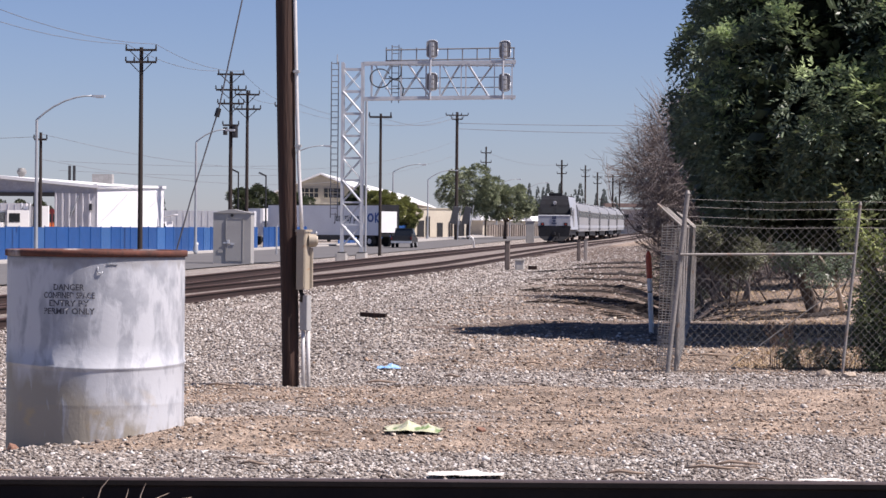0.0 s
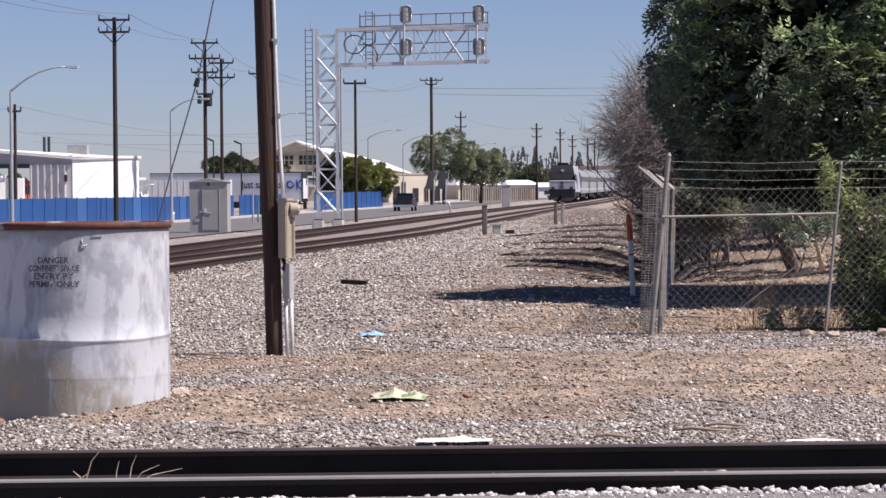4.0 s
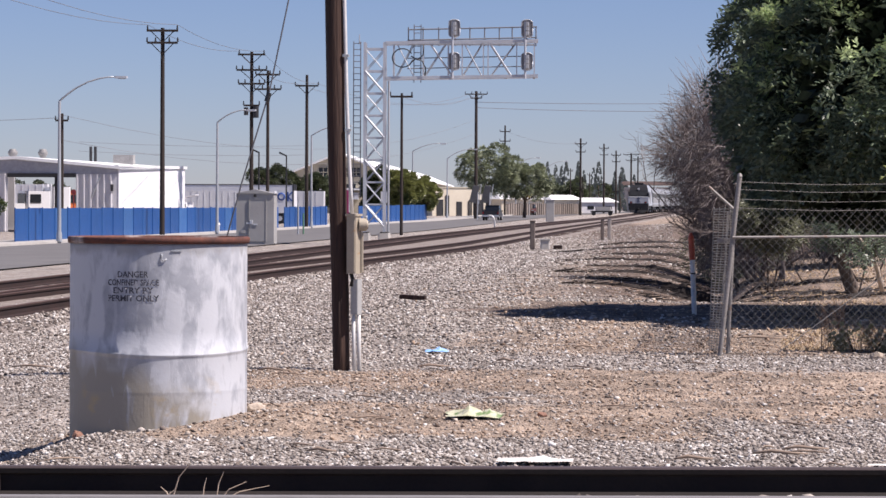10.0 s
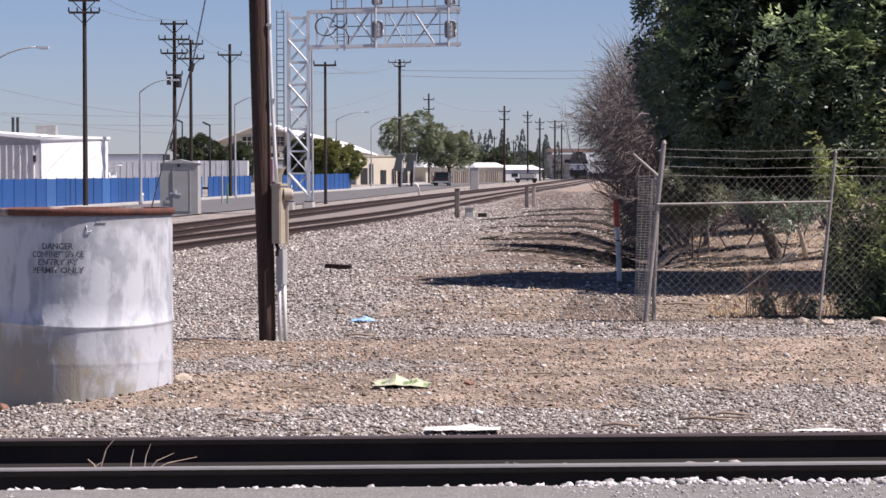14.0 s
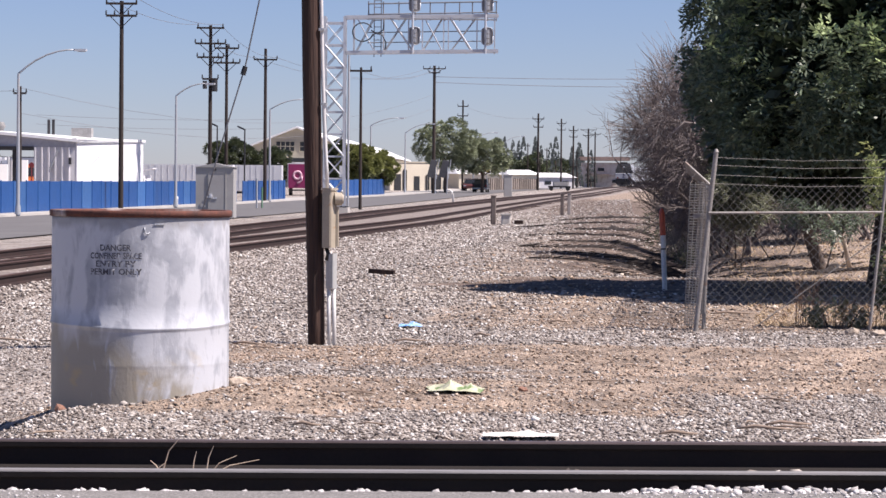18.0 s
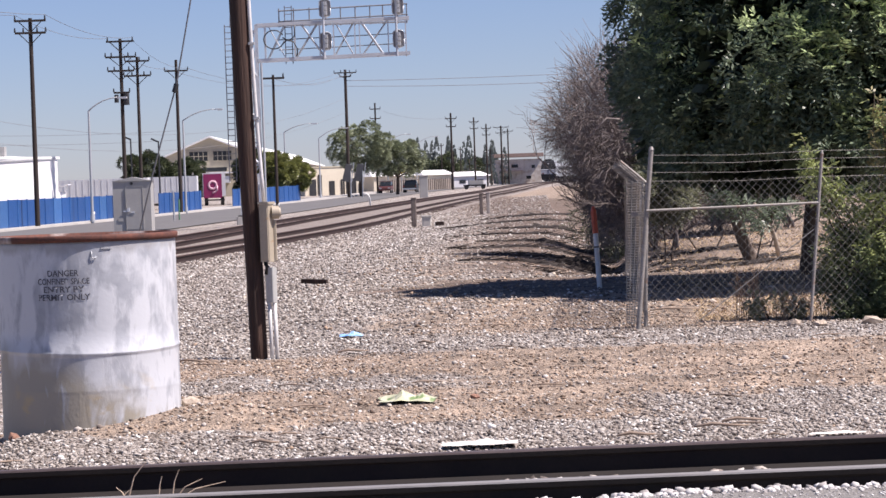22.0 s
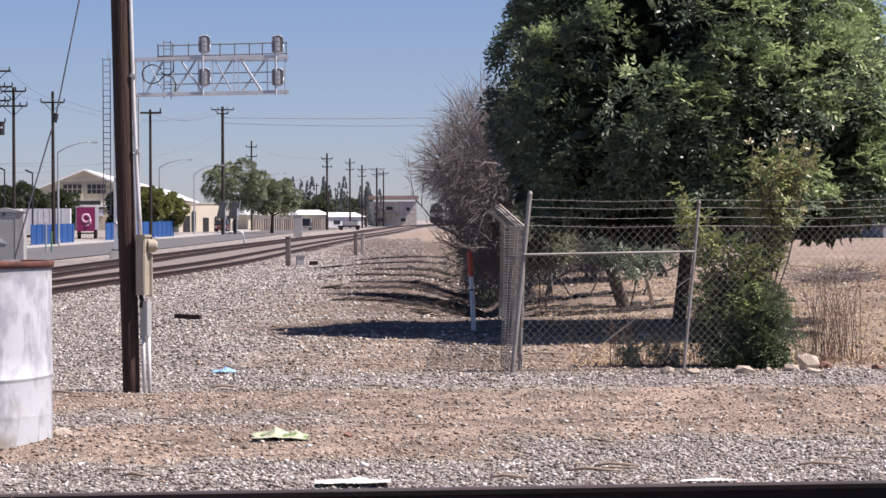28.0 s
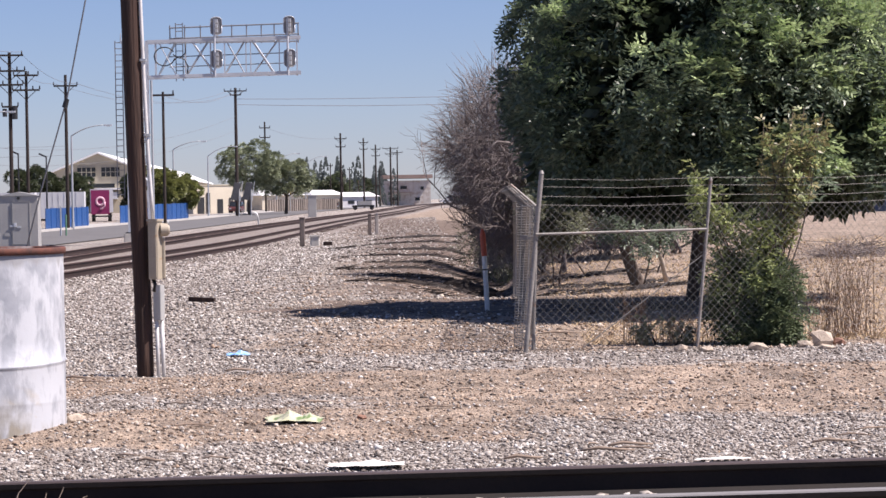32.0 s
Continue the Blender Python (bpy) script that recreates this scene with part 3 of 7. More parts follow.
STENCIL = mat("faded_black_stencil", (0.05, 0.05, 0.06), (0.12, 0.12, 0.14), 0.8, 0, 20, 90, 0, spot=(0.42, 0.42, 0.44), spot_at=(0.57, 0.64), spot_scale=34)
for text, zz, wide in (("DANGER", 1.057, 0.215), ("CONFINED SPACE", 1.003, 0.36), ("ENTRY BY", 0.95, 0.28), ("PERMIT ONLY", 0.897, 0.36)):
    me = letters(text, 0.040)
    xs = [v.co.x for v in me.vertices]
    f = wide / (max(xs) - min(xs))
    bm = bmesh.new()
    bm.from_mesh(me)
    bmesh.ops.triangulate(bm, faces=bm.faces)
    bmesh.ops.subdivide_edges(bm, edges=[e for e in bm.edges if e.calc_length() > 0.02], cuts=1)
    for v in bm.verts:
        a = radians(-90 - 9.8) + v.co.x * f / RR
        v.co = Vector(((RR - 0.0008) * math.cos(a), (RR - 0.0008) * math.sin(a), zz + v.co.y))
    bm.to_mesh(me)
    bm.free()
    me.materials.clear()
    me.materials.append(STENCIL)
    part("lettering", me, STENCIL, riser, "black stencilled warning words")

# service pole
sp = thing("service_pole", "dark creosoted wooden pole with pale conduits", "utility pole", (-1.35, 26.1, 0))
k = Kit()
n_seg = 14
k.tube([(-0.024 * z + 0.004 * math.sin(z * 2.1), 0, z) for z in [(-0.4 + 8.2 * i / n_seg) for i in range(n_seg + 1)]], [0.079 + 0.010 * min(1, i / 7) for i in range(n_seg + 1)], 20)
part("pole_shaft", k, POLE_WOOD, sp, "dark brown creosoted timber")
PVC = mat("white_conduit", (0.72, 0.71, 0.69), (0.58, 0.57, 0.55), 0.45, 0.1, 4, 40, 0.08)
part("conduit", Kit().tube([(-0.083, -0.05, 7.6), (0.02, -0.05, 3.4), (0.042, -0.05, 2.6), (0.062, -0.055, 2.1), (0.085, -0.07, 1.7), (0.10, -0.08, 1.44)], 0.0175, 10), PVC, sp, "pale riser conduit")
for zz, xx in ((3.75, 0.012), (2.95, 0.033), (2.25, 0.057)):
    part("strap", Kit().box((xx, -0.055, zz), (0.066, 0.05, 0.024), cut=0.008), GALV, sp, "steel pipe strap")
box1 = part("service_box", Kit().box((0.118, -0.10, 1.17), (0.105, 0.10, 0.54), pose(0, 0, 0, 0, 0, -32), cut=0.008), CREAM, sp, "cream-painted steel service box")
part("box_lid", Kit().box((0.118, -0.10, 1.452), (0.125, 0.12, 0.022), pose(0, 0, 0, 0, 0, -32), cut=0.008), CREAM, box1, "sloping cream lid")
part("box_door", Kit().box((0.118 - 0.028, -0.10 - 0.045, 1.16), (0.085, 0.006, 0.48), pose(0, 0, 0, 0, 0, -32)), CREAM, box1)
part("meter", Kit().rod((0.165, -0.10, 1.36), (0.235, -0.09, 1.36), 0.062, 0.06, 16).rod((0.235, -0.09, 1.36), (0.25, -0.088, 1.36), 0.05, 0.042, 16), CREAM, sp, "round grey electric meter")
part("meter_arm", Kit().tube([(0.225, -0.09, 1.42), (0.235, -0.09, 1.44), (0.24, -0.09, 1.40)], [0.012, 0.014, 0.01], 8), GALV, sp)
part("side_channel", Kit().box((0.192, -0.08, 1.10), (0.03, 0.05, 0.38), cut=0.006), CREAM, sp)
part("whip", Kit().tube([(0.09, -0.07, 0.90), (0.112, -0.08, 0.84), (0.098, -0.08, 0.78)], 0.022, 8), BLACK, sp, "black flexible whip")
part("junction_box", Kit().box((0.14, -0.07, 0.68), (0.085, 0.075, 0.33), pose(0, 0, 0, 0, 0, -32), cut=0.006), mat("grey_box_paint", (0.46, 0.46, 0.45), (0.38, 0.38, 0.37), 0.5, 0.1, 4, 40, 0.08), sp, "grey steel junction box")
for xx in (0.118, 0.165):
    part("conduit", Kit().tube([(xx, -0.07, 0.54), (xx + 0.004, -0.07, 0.2), (xx + 0.010, -0.07, -0.2)], 0.019, 10), PVC, sp, "pale riser conduit")
guy = thing("guy_wire", "thin steel guy wire with a dark strain insulator", "guy wire")
k = Kit().tube([(-2.74, 25.6, -0.05), (-2.25, 25.6, 1.75), (-2.0, 25.6, 2.58), (-1.81, 25.6, 3.5), (-1.05, 25.6, 7.2)], 0.007, 6)
part("cable", k, mat("guy_strand", (0.20, 0.20, 0.21), None, 0.5, 0.5), guy)
part("insulator", Kit().rod((-2.022, 25.6, 2.50), (-2.0, 25.6, 2.58), 0.026, 0.024, 10), BLACK, guy, "dark strain insulator")

# ---- litter on the ground ----
def crumpled(w, d, h, seed, n=9):
    """A crumpled sheet lying on the ground."""
    k = Kit()
    vs = []
    for j in range(n):
        for i in range(n):
            u, v = i / (n - 1) - 0.5, j / (n - 1) - 0.5
            e = 1 + 0.25 * noise.noise(Vector((u * 3, v * 3, seed)))
            vs.append((u * w * e, v * d * e, 0.006 + h * max(0.0, 0.5 + noise.noise(Vector((u * 4, v * 4, seed + 5))) + 0.4 * noise.noise(Vector((u * 9, v * 9, seed + 2)))) * (1 - 1.6 * max(abs(u), abs(v)))))
    return k.add(vs, [(j * n + i, j * n + i + 1, (j + 1) * n + i + 1, (j + 1) * n + i) for j in range(n - 1) for i in range(n - 1)])


def lie(x, y, up=0.0):
    return (x, y, land(x, y) + up)


BAG = mat("pale_green_plastic", (0.40, 0.42, 0.25), (0.60, 0.58, 0.46), 0.4, 0, 9, 40, 0.1, spot=(0.17, 0.25, 0.10), spot_at=(0.58, 0.64), spot_scale=7)
solid("plastic_bag", crumpled(0.40, 0.34, 0.11, 3.0), BAG, "crumpled pale green plastic bag on the dirt", "litter", lie(-0.02, 19.85))
solid("plastic_bag", crumpled(0.25, 0.26, 0.07, 8.0), mat("blue_plastic", (0.10, 0.32, 0.75), (0.45, 0.62, 0.85), 0.4, 0, 14, 60, 0.1), "crumpled bright blue plastic wrapper on gravel", "litter", lie(-0.5, 28.3))
PAPER = mat("dirty_white_board", (0.76, 0.74, 0.70), (0.60, 0.57, 0.53), 0.8, 0, 5, 40, 0.2)
solid("board", crumpled(0.44, 0.22, 0.04, 12.0), PAPER, "flat dirty white board scrap on gravel", "litter", lie(0.37, 16.75, 0.02))
solid("board", crumpled(0.34, 0.10, 0.02, 14.0), PAPER, "flat dirty white board scrap on gravel", "litter", lie(2.55, 16.7, 0.015))
solid("plank", Kit().box((0, 0, 0.05), (0.44, 0.11, 0.07), pose(0, 0, 0, 2, 3, -14), cut=0.01), POLE_WOOD, "short dark creosoted plank on gravel", "plank", LOT @ pose(-1.28, 45.2, relief(-1.28, 45.2)))
STICK = mat("bleached_wood", (0.34, 0.26, 0.20), (0.19, 0.14, 0.105), 0.9, 0, 8, 50, 0.3, stretch=(0.2, 1, 1))
for x, y, w, r in ((-1.95, 25.6, 0.32, -12), (-0.45, 25.2, 0.30, 8), (1.35, 17.0, 0.24, 5), (1.9, 17.2, 0.34, -4), (2.1, 17.6, 0.3, 7), (-0.95, 17.2, 0.18, -8), (2.75, 27.6, 0.5, 2), (-3.9, 27.2, 0.5, -18), (-4.6, 28.2, 0.5, -10), (0.95, 25.9, 0.2, 20), (3.4, 17.5, 0.3, 4), (0.2, 24.4, 0.16, -20)):
    solid("stick", Kit().tube([(-w / 2, 0, 0.02), (-w / 6, 0.02, 0.035), (w / 5, -0.01, 0.025), (w / 2, 0.015, 0.02)], [0.007, 0.012, 0.010, 0.005], 6), STICK, "weathered broken stick on the gravel", "stick", pose(*lie(x, y), 0, 0, r), group="sticks on the ground")
random.seed(31)
for i in range(34):
    x, y = random.uniform(-2.6, 4.6), random.choice((random.uniform(16.6, 19.0), random.uniform(19.5, 24.0), random.uniform(24.0, 27.0)))
    if abs(x + 2.2) > 0.8 or abs(y - 19.05) > 0.9:
        w = random.uniform(0.08, 0.3)
        solid("stick", Kit().tube([(-w / 2, 0, 0.012), (-w / 6, random.uniform(-0.03, 0.03), 0.022), (w / 5, 0.0, 0.018), (w / 2, random.uniform(-0.03, 0.03), 0.012)], [0.004, 0.007, 0.006, 0.003], 6), STICK, "weathered broken stick on the gravel", "stick", pose(*lie(x, y), 0, 0, random.gauss(0, 25)), group="sticks on the ground")
k = Kit()
for i, (dx, lean_x, tall) in enumerate(((-0.20, -0.05, 0.07), (-0.19, 0.10, 0.20), (-0.03, 0.02, 0.12), (0.04, 0.04, 0.15), (0.06, 0.14, 0.10), (0.08, 0.24, 0.08), (-0.22, 0.05, 0.06))):
    b = Vector((-1.36 + dx, 14.5 - 0.08, 0.0))
    k.tube([b, b + Vector((lean_x * 0.35, 0, tall * 0.6)), b + Vector((lean_x, 0, tall))], [0.004, 0.003, 0.0015], 4)
solid("dry_grass", k, mat("straw", (0.62, 0.50, 0.38), (0.42, 0.33, 0.25), 0.9), "thin dry grass tuft between the rails", "grass")

# ---- chain-link fence and gate ----
WIRE = mat("dull_fence_wire", (0.27, 0.26, 0.245), (0.19, 0.18, 0.17), 0.6, 0.3, 6, 60, 0)
SIDE_WIRE = mat("pale_fence_wire", (0.36, 0.345, 0.32), (0.26, 0.245, 0.225), 0.6, 0.3, 6, 60, 0)
POST = mat("weathered_fence_pipe", (0.34, 0.32, 0.30), (0.21, 0.195, 0.18), 0.6, 0.25, 5, 50, 0.15, 0.004, spot=(0.26, 0.16, 0.11), spot_at=(0.6, 0.7), spot_scale=7)


def chain_link(kit, a, b, low, high, pitch=0.062, r=0.0016):
    """Diagonal wires both ways between two feet."""
    a, b = Vector(a), Vector(b)
    d = b - a
    length, tall = d.length, high - low
    d.normalize()
    side = Vector((d.y, -d.x, 0)) * 0.004
    s = -tall
    while s < length:
        for flip in (1, -1):
            u0, u1 = max(s, 0.0), min(s + tall, length)
            if u1 - u0 > 0.02:
                z0, z1 = (low + u0 - s, low + u1 - s) if flip > 0 else (high - (u0 - s), high - (u1 - s))
                kit.rod(a + d * u0 + Vector((0, 0, z0)) + side * flip, a + d * u1 + Vector((0, 0, z1)) + side * flip, r, n=3, caps=False)
        s += pitch * 1.414
    return kit


def barbed(kit, pts, r=0.0018):
    for a, b in zip(pts, pts[1:]):
        a, b = Vector(a), Vector(b)
        m = (a + b) / 2 - Vector((0, 0, 0.012 * (b - a).length))
        kit.tube([a, m, b], r, 4)
        n = int((b - a).length / 0.13)
        for i in range(1, n):
            p = a.lerp(b, i / n)
            kit.rod(p + Vector((-0.012, 0, 0.014)), p + Vector((0.012, 0, -0.014)), 0.0016, n=3)
    return kit


# front fence: a leaning end post, a braced bay and a long run to the right
front = thing("chain_link_fence", "weathered chain-link fence with barbed wire along gravel", "fence", LOT)
P0, P1, P2, P3 = Vector((2.42, 28.72, 0)), Vector((4.26, 28.95, 0)), Vector((7.3, 29.75, 0)), Vector((10.6, 30.6, 0))
for p, top, lean_x, r in ((P0, 1.86, 0.215, 0.025), (P1, 1.76, 0.19, 0.017), (P2, 1.8, 0.04, 0.021), (P3, 1.8, 0.02, 0.021)):
    post = part("post", Kit().rod(p + Vector((0, 0, -0.2)), p + Vector((lean_x, 0, top)), r, n=12), POST, front, "leaning galvanised pipe post" if lean_x > 0.1 else "")
    part("cap", Kit().rod(p + Vector((lean_x, 0, top - 0.005)), p + Vector((lean_x, 0, top + 0.03)), r * 1.2, r * 0.6, 12), POST, post)
    for k in range(5):
        z = 0.25 + k * 0.27
        q = p + Vector((lean_x * z / top, 0, z))
        part("tie_wire", Kit().tube([q + Vector((r * 1.15 * math.cos(t), r * 1.15 * math.sin(t), 0.004 * t)) for t in [i * 1.05 for i in range(7)]], 0.003, 4), WIRE, post)
part("mid_rail", Kit().rod(P0 + Vector((0.14, -0.03, 1.225)), P1 + Vector((0.13, -0.03, 1.245)), 0.014, n=10), POST, front, "horizontal pipe rail")
part("brace", Kit().rod(P0 + Vector((0.62, 0.0, 0.03)), P1 + Vector((0.10, 0, 0.98)), 0.005, n=6), WIRE, front, "thin diagonal truss rod")
k = Kit()
chain_link(k, P0 + Vector((0.06, 0, 0)), P1 + Vector((0.08, 0, 0)), 0.06, 1.24)
chain_link(k, P0 + Vector((0.16, 0.01, 0)), P1 + Vector((0.16, 0.01, 0)), 1.24, 1.53)
part("mesh_panel", k, WIRE, front, "woven steel diamond mesh")
k = chain_link(Kit(), P1 + Vector((0.08, 0, 0)), P2, 0.04, 1.52)
part("mesh_panel", k, WIRE, front, "woven steel diamond mesh")
part("mesh_panel", chain_link(Kit(), P2, P3, 0.04, 1.52), WIRE, front, "woven steel diamond mesh")
for z in (1.53, 1.62, 1.72, 1.80):
    part("barbed_wire", barbed(Kit(), [P0 + Vector((0.2, 0, z)), P1 + Vector((0.18, 0, z - 0.01)), P2 + Vector((0.03, 0, z + 0.02)), P3 + Vector((0, 0, z + 0.02))]), WIRE, front)

# side fence along the tracks, posts with outward arms
side_fence = thing("chain_link_fence", "grey chain-link fence with angled barbed-wire arms", "fence", LOT)
ys = [29.0, 31.9, 34.9, 37.9, 40.9, 43.9, 46.9, 49.9, 53.0]
for i, y in enumerate(ys):
    x, z = fence_x(y), relief(fence_x(y), y)
    post = part("post", Kit().rod((x, y, z - 0.2), (x + 0.07, y, 1.52), 0.016 if i else 0.02, n=10), POST, side_fence)
    part("arm", Kit().rod((x + 0.08, y, 1.50), (x - 0.20, y, 1.75), 0.016, 0.013, 8), POST, post, "angled barbed-wire arm")
k = Kit()
for a, b in zip(ys, ys[1:]):
    chain_link(k, (fence_x(a) + 0.03, a, 0), (fence_x(b) + 0.03, b, 0), -0.1 if a > 36 else 0.03, 1.5, pitch=0.055 if a < 36 else 0.09, r=0.0042 if a < 36 else 0.003)
part("mesh_panel", k, SIDE_WIRE, side_fence, "woven steel diamond mesh")
for u in (0.25, 0.6, 0.95):
    part("barbed_wire", barbed(Kit(), [(fence_x(y) + 0.08 - 0.28 * u, y, 1.50 + 0.25 * u) for y in ys]), WIRE, side_fence)
part("tension_wire", Kit().tube([(fence_x(y) + 0.05, y, 1.50) for y in ys], 0.003, 4), WIRE, side_fence)
part("stretcher_bar", Kit().box((2.50, 28.93, 0.78), (0.02, 0.012, 1.42), pose(0, 0, 0, 0, 2.6, 0)), POST, side_fence)
# the side mesh is drawn round the corner in a loose bundle between the first post and the leaning end post
k = Kit()
for i in range(54):
    z = 0.06 + 0.0275 * i
    j = random.uniform(-0.006, 0.006)
    k.rod((2.345 + 0.03 * z, 28.97, z + j), (2.425 + 0.115 * z, 28.78, z - j), 0.0042, n=4, caps=False)
for i in range(5):
    f = i / 4
    k.tube([(2.345 + 0.08 * f + (0.03 + 0.085 * f) * z, 28.97 - 0.19 * f, z) for z in (0.04, 0.4, 0.8, 1.2, 1.54)], 0.004, 4)
part("corner_mesh", k, SIDE_WIRE, side_fence, "bunched steel mesh at the corner")
part("band", Kit().box((2.5, 28.86, 1.19), (0.17, 0.012, 0.045)), POST, side_fence, "flat steel band")

# low dark heaps made up for dark streaks and the ditch's shaded hollow
DARK_HEAP = mat("dark_heap_brown", (0.014, 0.010, 0.009), (0.034, 0.025, 0.021), 0.95, 0, 2.5, 30, 0.8, 0.03, spot=(0.10, 0.075, 0.06), spot_at=(0.68, 0.76), spot_scale=6, world_space=True)


def windrow(x0, x1, y, deep, high, slant, seed):
    """A long ragged heap along x that follows the ground."""
    k, n, m = Kit(), int((x1 - x0) / 0.09), 6
    vs = []
    for i in range(n + 1):
        x = x0 + (x1 - x0) * i / n
        f = min(1.0, i / n / 0.65) ** 0.8 * (1 - i / n) ** 0.15
        d = deep * f * (0.65 + 0.9 * noise.noise(Vector((x * 1.3, seed, 0.0)))) + 0.02
        yc = y + slant * (x - x0) + 0.35 * deep * noise.noise(Vector((x * 0.7, seed, 4.0))) + 0.25 * noise.noise(Vector((x * 0.5, seed, 9.0)))
        for j in range(m):
            u = j / (m - 1) * 2 - 1
            h = max(0.0, 1 - u * u) * high * f * (0.7 + 0.8 * noise.noise(Vector((x * 3.1, u * 2 + seed, 1.0))))
            vs.append((x, yc + u * d * 0.5, relief(x, yc + u * d * 0.5) - 0.015 + h))
    k.add(vs, [(i * m + j, (i + 1) * m + j, (i + 1) * m + j + 1, i * m + j + 1) for i in range(n) for j in range(m - 1)], True)
    for i in range(int(26 * (x1 - x0))):
        x = random.uniform(x0, x1)
        yy = y + slant * (x - x0) + random.gauss(0, deep * 0.3)
        a = random.uniform(-0.5, 0.5)
        p = Vector((x, yy, relief(x, yy) + 0.02))
        k.rod(p, p + Vector((0.35 * math.cos(a), 0.35 * math.sin(a), random.uniform(-0.02, 0.09))) * random.uniform(0.4, 1.2), 0.008, 0.004, 3, False)
    return solid("windrow", k, DARK_HEAP, "low dark ragged heap added to draw a dark streak", "windrow", LOT, group="windrows along the ditch")


random.seed(23)
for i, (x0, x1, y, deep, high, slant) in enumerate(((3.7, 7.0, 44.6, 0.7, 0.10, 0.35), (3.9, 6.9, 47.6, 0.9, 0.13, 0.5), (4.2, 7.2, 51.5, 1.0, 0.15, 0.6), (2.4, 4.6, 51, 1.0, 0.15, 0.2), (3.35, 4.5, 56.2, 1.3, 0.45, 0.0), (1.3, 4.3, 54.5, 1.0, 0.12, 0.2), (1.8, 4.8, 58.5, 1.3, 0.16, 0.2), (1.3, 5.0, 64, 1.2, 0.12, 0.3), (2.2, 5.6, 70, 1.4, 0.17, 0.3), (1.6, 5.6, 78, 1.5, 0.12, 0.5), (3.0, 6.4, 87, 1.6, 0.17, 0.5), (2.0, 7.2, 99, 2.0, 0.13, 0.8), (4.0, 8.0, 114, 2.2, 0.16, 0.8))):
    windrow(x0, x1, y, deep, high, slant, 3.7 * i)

# marker stake
stake = thing("marker_stake", "white plastic marker stake with an orange-red top", "marker stake", LOT @ pose(2.93, 39.5, relief(2.93, 39.5)))
RED = mat("faded_red_plastic", (0.55, 0.10, 0.045), (0.42, 0.075, 0.04), 0.5, 0, 5, 40, 0.05)
STAKE_WHITE = mat("white_plastic", (0.78, 0.77, 0.75), (0.66, 0.65, 0.63), 0.5, 0, 5, 40, 0.05)
part("shaft", Kit().rod((0.0, 0, -0.3), (-0.045, 0, 0.79), 0.036, n=12), STAKE_WHITE, stake)
part("top", Kit().rod((-0.045, 0, 0.785), (-0.066, 0, 1.10), 0.042, n=12).rod((-0.066, 0, 1.10), (-0.07, 0, 1.17), 0.042, 0.018, 12), RED, stake, "orange-red domed top")
part("band", Kit().rod((-0.036, 0, 0.58), (-0.037, 0, 0.60), 0.0375, n=12), BLACK, stake, "thin dark band")

# ---- plants ----
def leaf_material(name, a, b, vary=0.35):
    m = mat(name, a, b, 0.5, 0, 3, 30, 0, island=vary)
    p = m.node_tree.nodes["Principled BSDF"]
    p.inputs["Specular IOR Level"].default_value = 0.5
    p.inputs["Roughness"].default_value = 0.42
    n, l = m.node_tree.nodes, m.node_tree.links
    t = n.new("ShaderNodeBsdfTranslucent")
    l.new(p.inputs["Base Color"].links[0].from_socket, t.inputs["Color"])
    mix = n.new("ShaderNodeMixShader")
    mix.inputs[0].default_value = 0.28
    l.new(p.outputs[0], mix.inputs[1])
    l.new(t.outputs[0], mix.inputs[2])
    l.new(mix.outputs[0], n["Material Output"].inputs["Surface"])
    return m


rng = np.random.default_rng(5)


def unit(v):
    return v / np.maximum(np.linalg.norm(v, axis=-1, keepdims=True), 1e-9)


def sprays(base, way, pairs, length, leaf, wide, droop=0.3, loose=0.12):
    """Feathered leaves: at each base a stalk along way with pairs of leaflets. Returns one mesh's points and faces."""
    n = len(base)
    up = np.array([0, 0, 1.0]) + rng.normal(scale=0.45, size=(n, 3))
    side = unit(np.cross(way, up))
    vs = []
    for i in range(pairs):
        f = (i + 1) / pairs
        p = base + way * (length * f) + np.array([0, 0, -1.0]) * (droop * length * f * f)
        for s in (1, -1):
            d = unit(side * s + way * (0.4 + 0.6 * f) + np.array([0, 0, -0.25]) + rng.normal(scale=loose, size=(n, 3)))
            w = unit(way - d * (way * d).sum(1, keepdims=True) + rng.normal(scale=loose + 0.03, size=(n, 3)))
            a = leaf * rng.uniform(0.75, 1.2, size=(n, 1))
            vs.append(np.stack([p, p + d * a * 0.5 + w * wide, p + d * a, p + d * a * 0.5 - w * wide], 1))
    vs = np.concatenate(vs).reshape(-1, 3)
    k = Kit()
    k.v = vs.tolist()
    k.f = np.arange(len(vs)).reshape(-1, 4).tolist()
    k.s = [False] * len(k.f)
    return k


def crown_points(c, r, lumps, per, lump_r, power=2.6, shell=0.45, seed=1, rise=0.0, inner=0.35):
    """Bases and outward ways of sprays over lumps that fill a rounded box."""
    g = np.random.default_rng(seed)
    cs = []
    while len(cs) < lumps:
        p = g.uniform(-1, 1, 3)
        e = (np.abs(p) ** (2.0 if p[2] > 0 else power)).sum()
        if shell < e < 1.0:
            cs.append(p)
    cs = np.array(cs) * r
    rad = g.uniform(0.7, 1.25, lumps) * lump_r
    d = unit(g.normal(size=(lumps, per, 3)) + np.array([0, 0, rise]) + rise * unit(cs)[:, None])
    base = cs[:, None] + d * rad[:, None, None] * g.uniform(inner, 1.0, (lumps, per, 1))
    way = unit(d + 0.5 * unit(cs)[:, None] + np.array([0, 0, -0.15]))
    return base.reshape(-1, 3) + np.array(c), way.reshape(-1, 3)


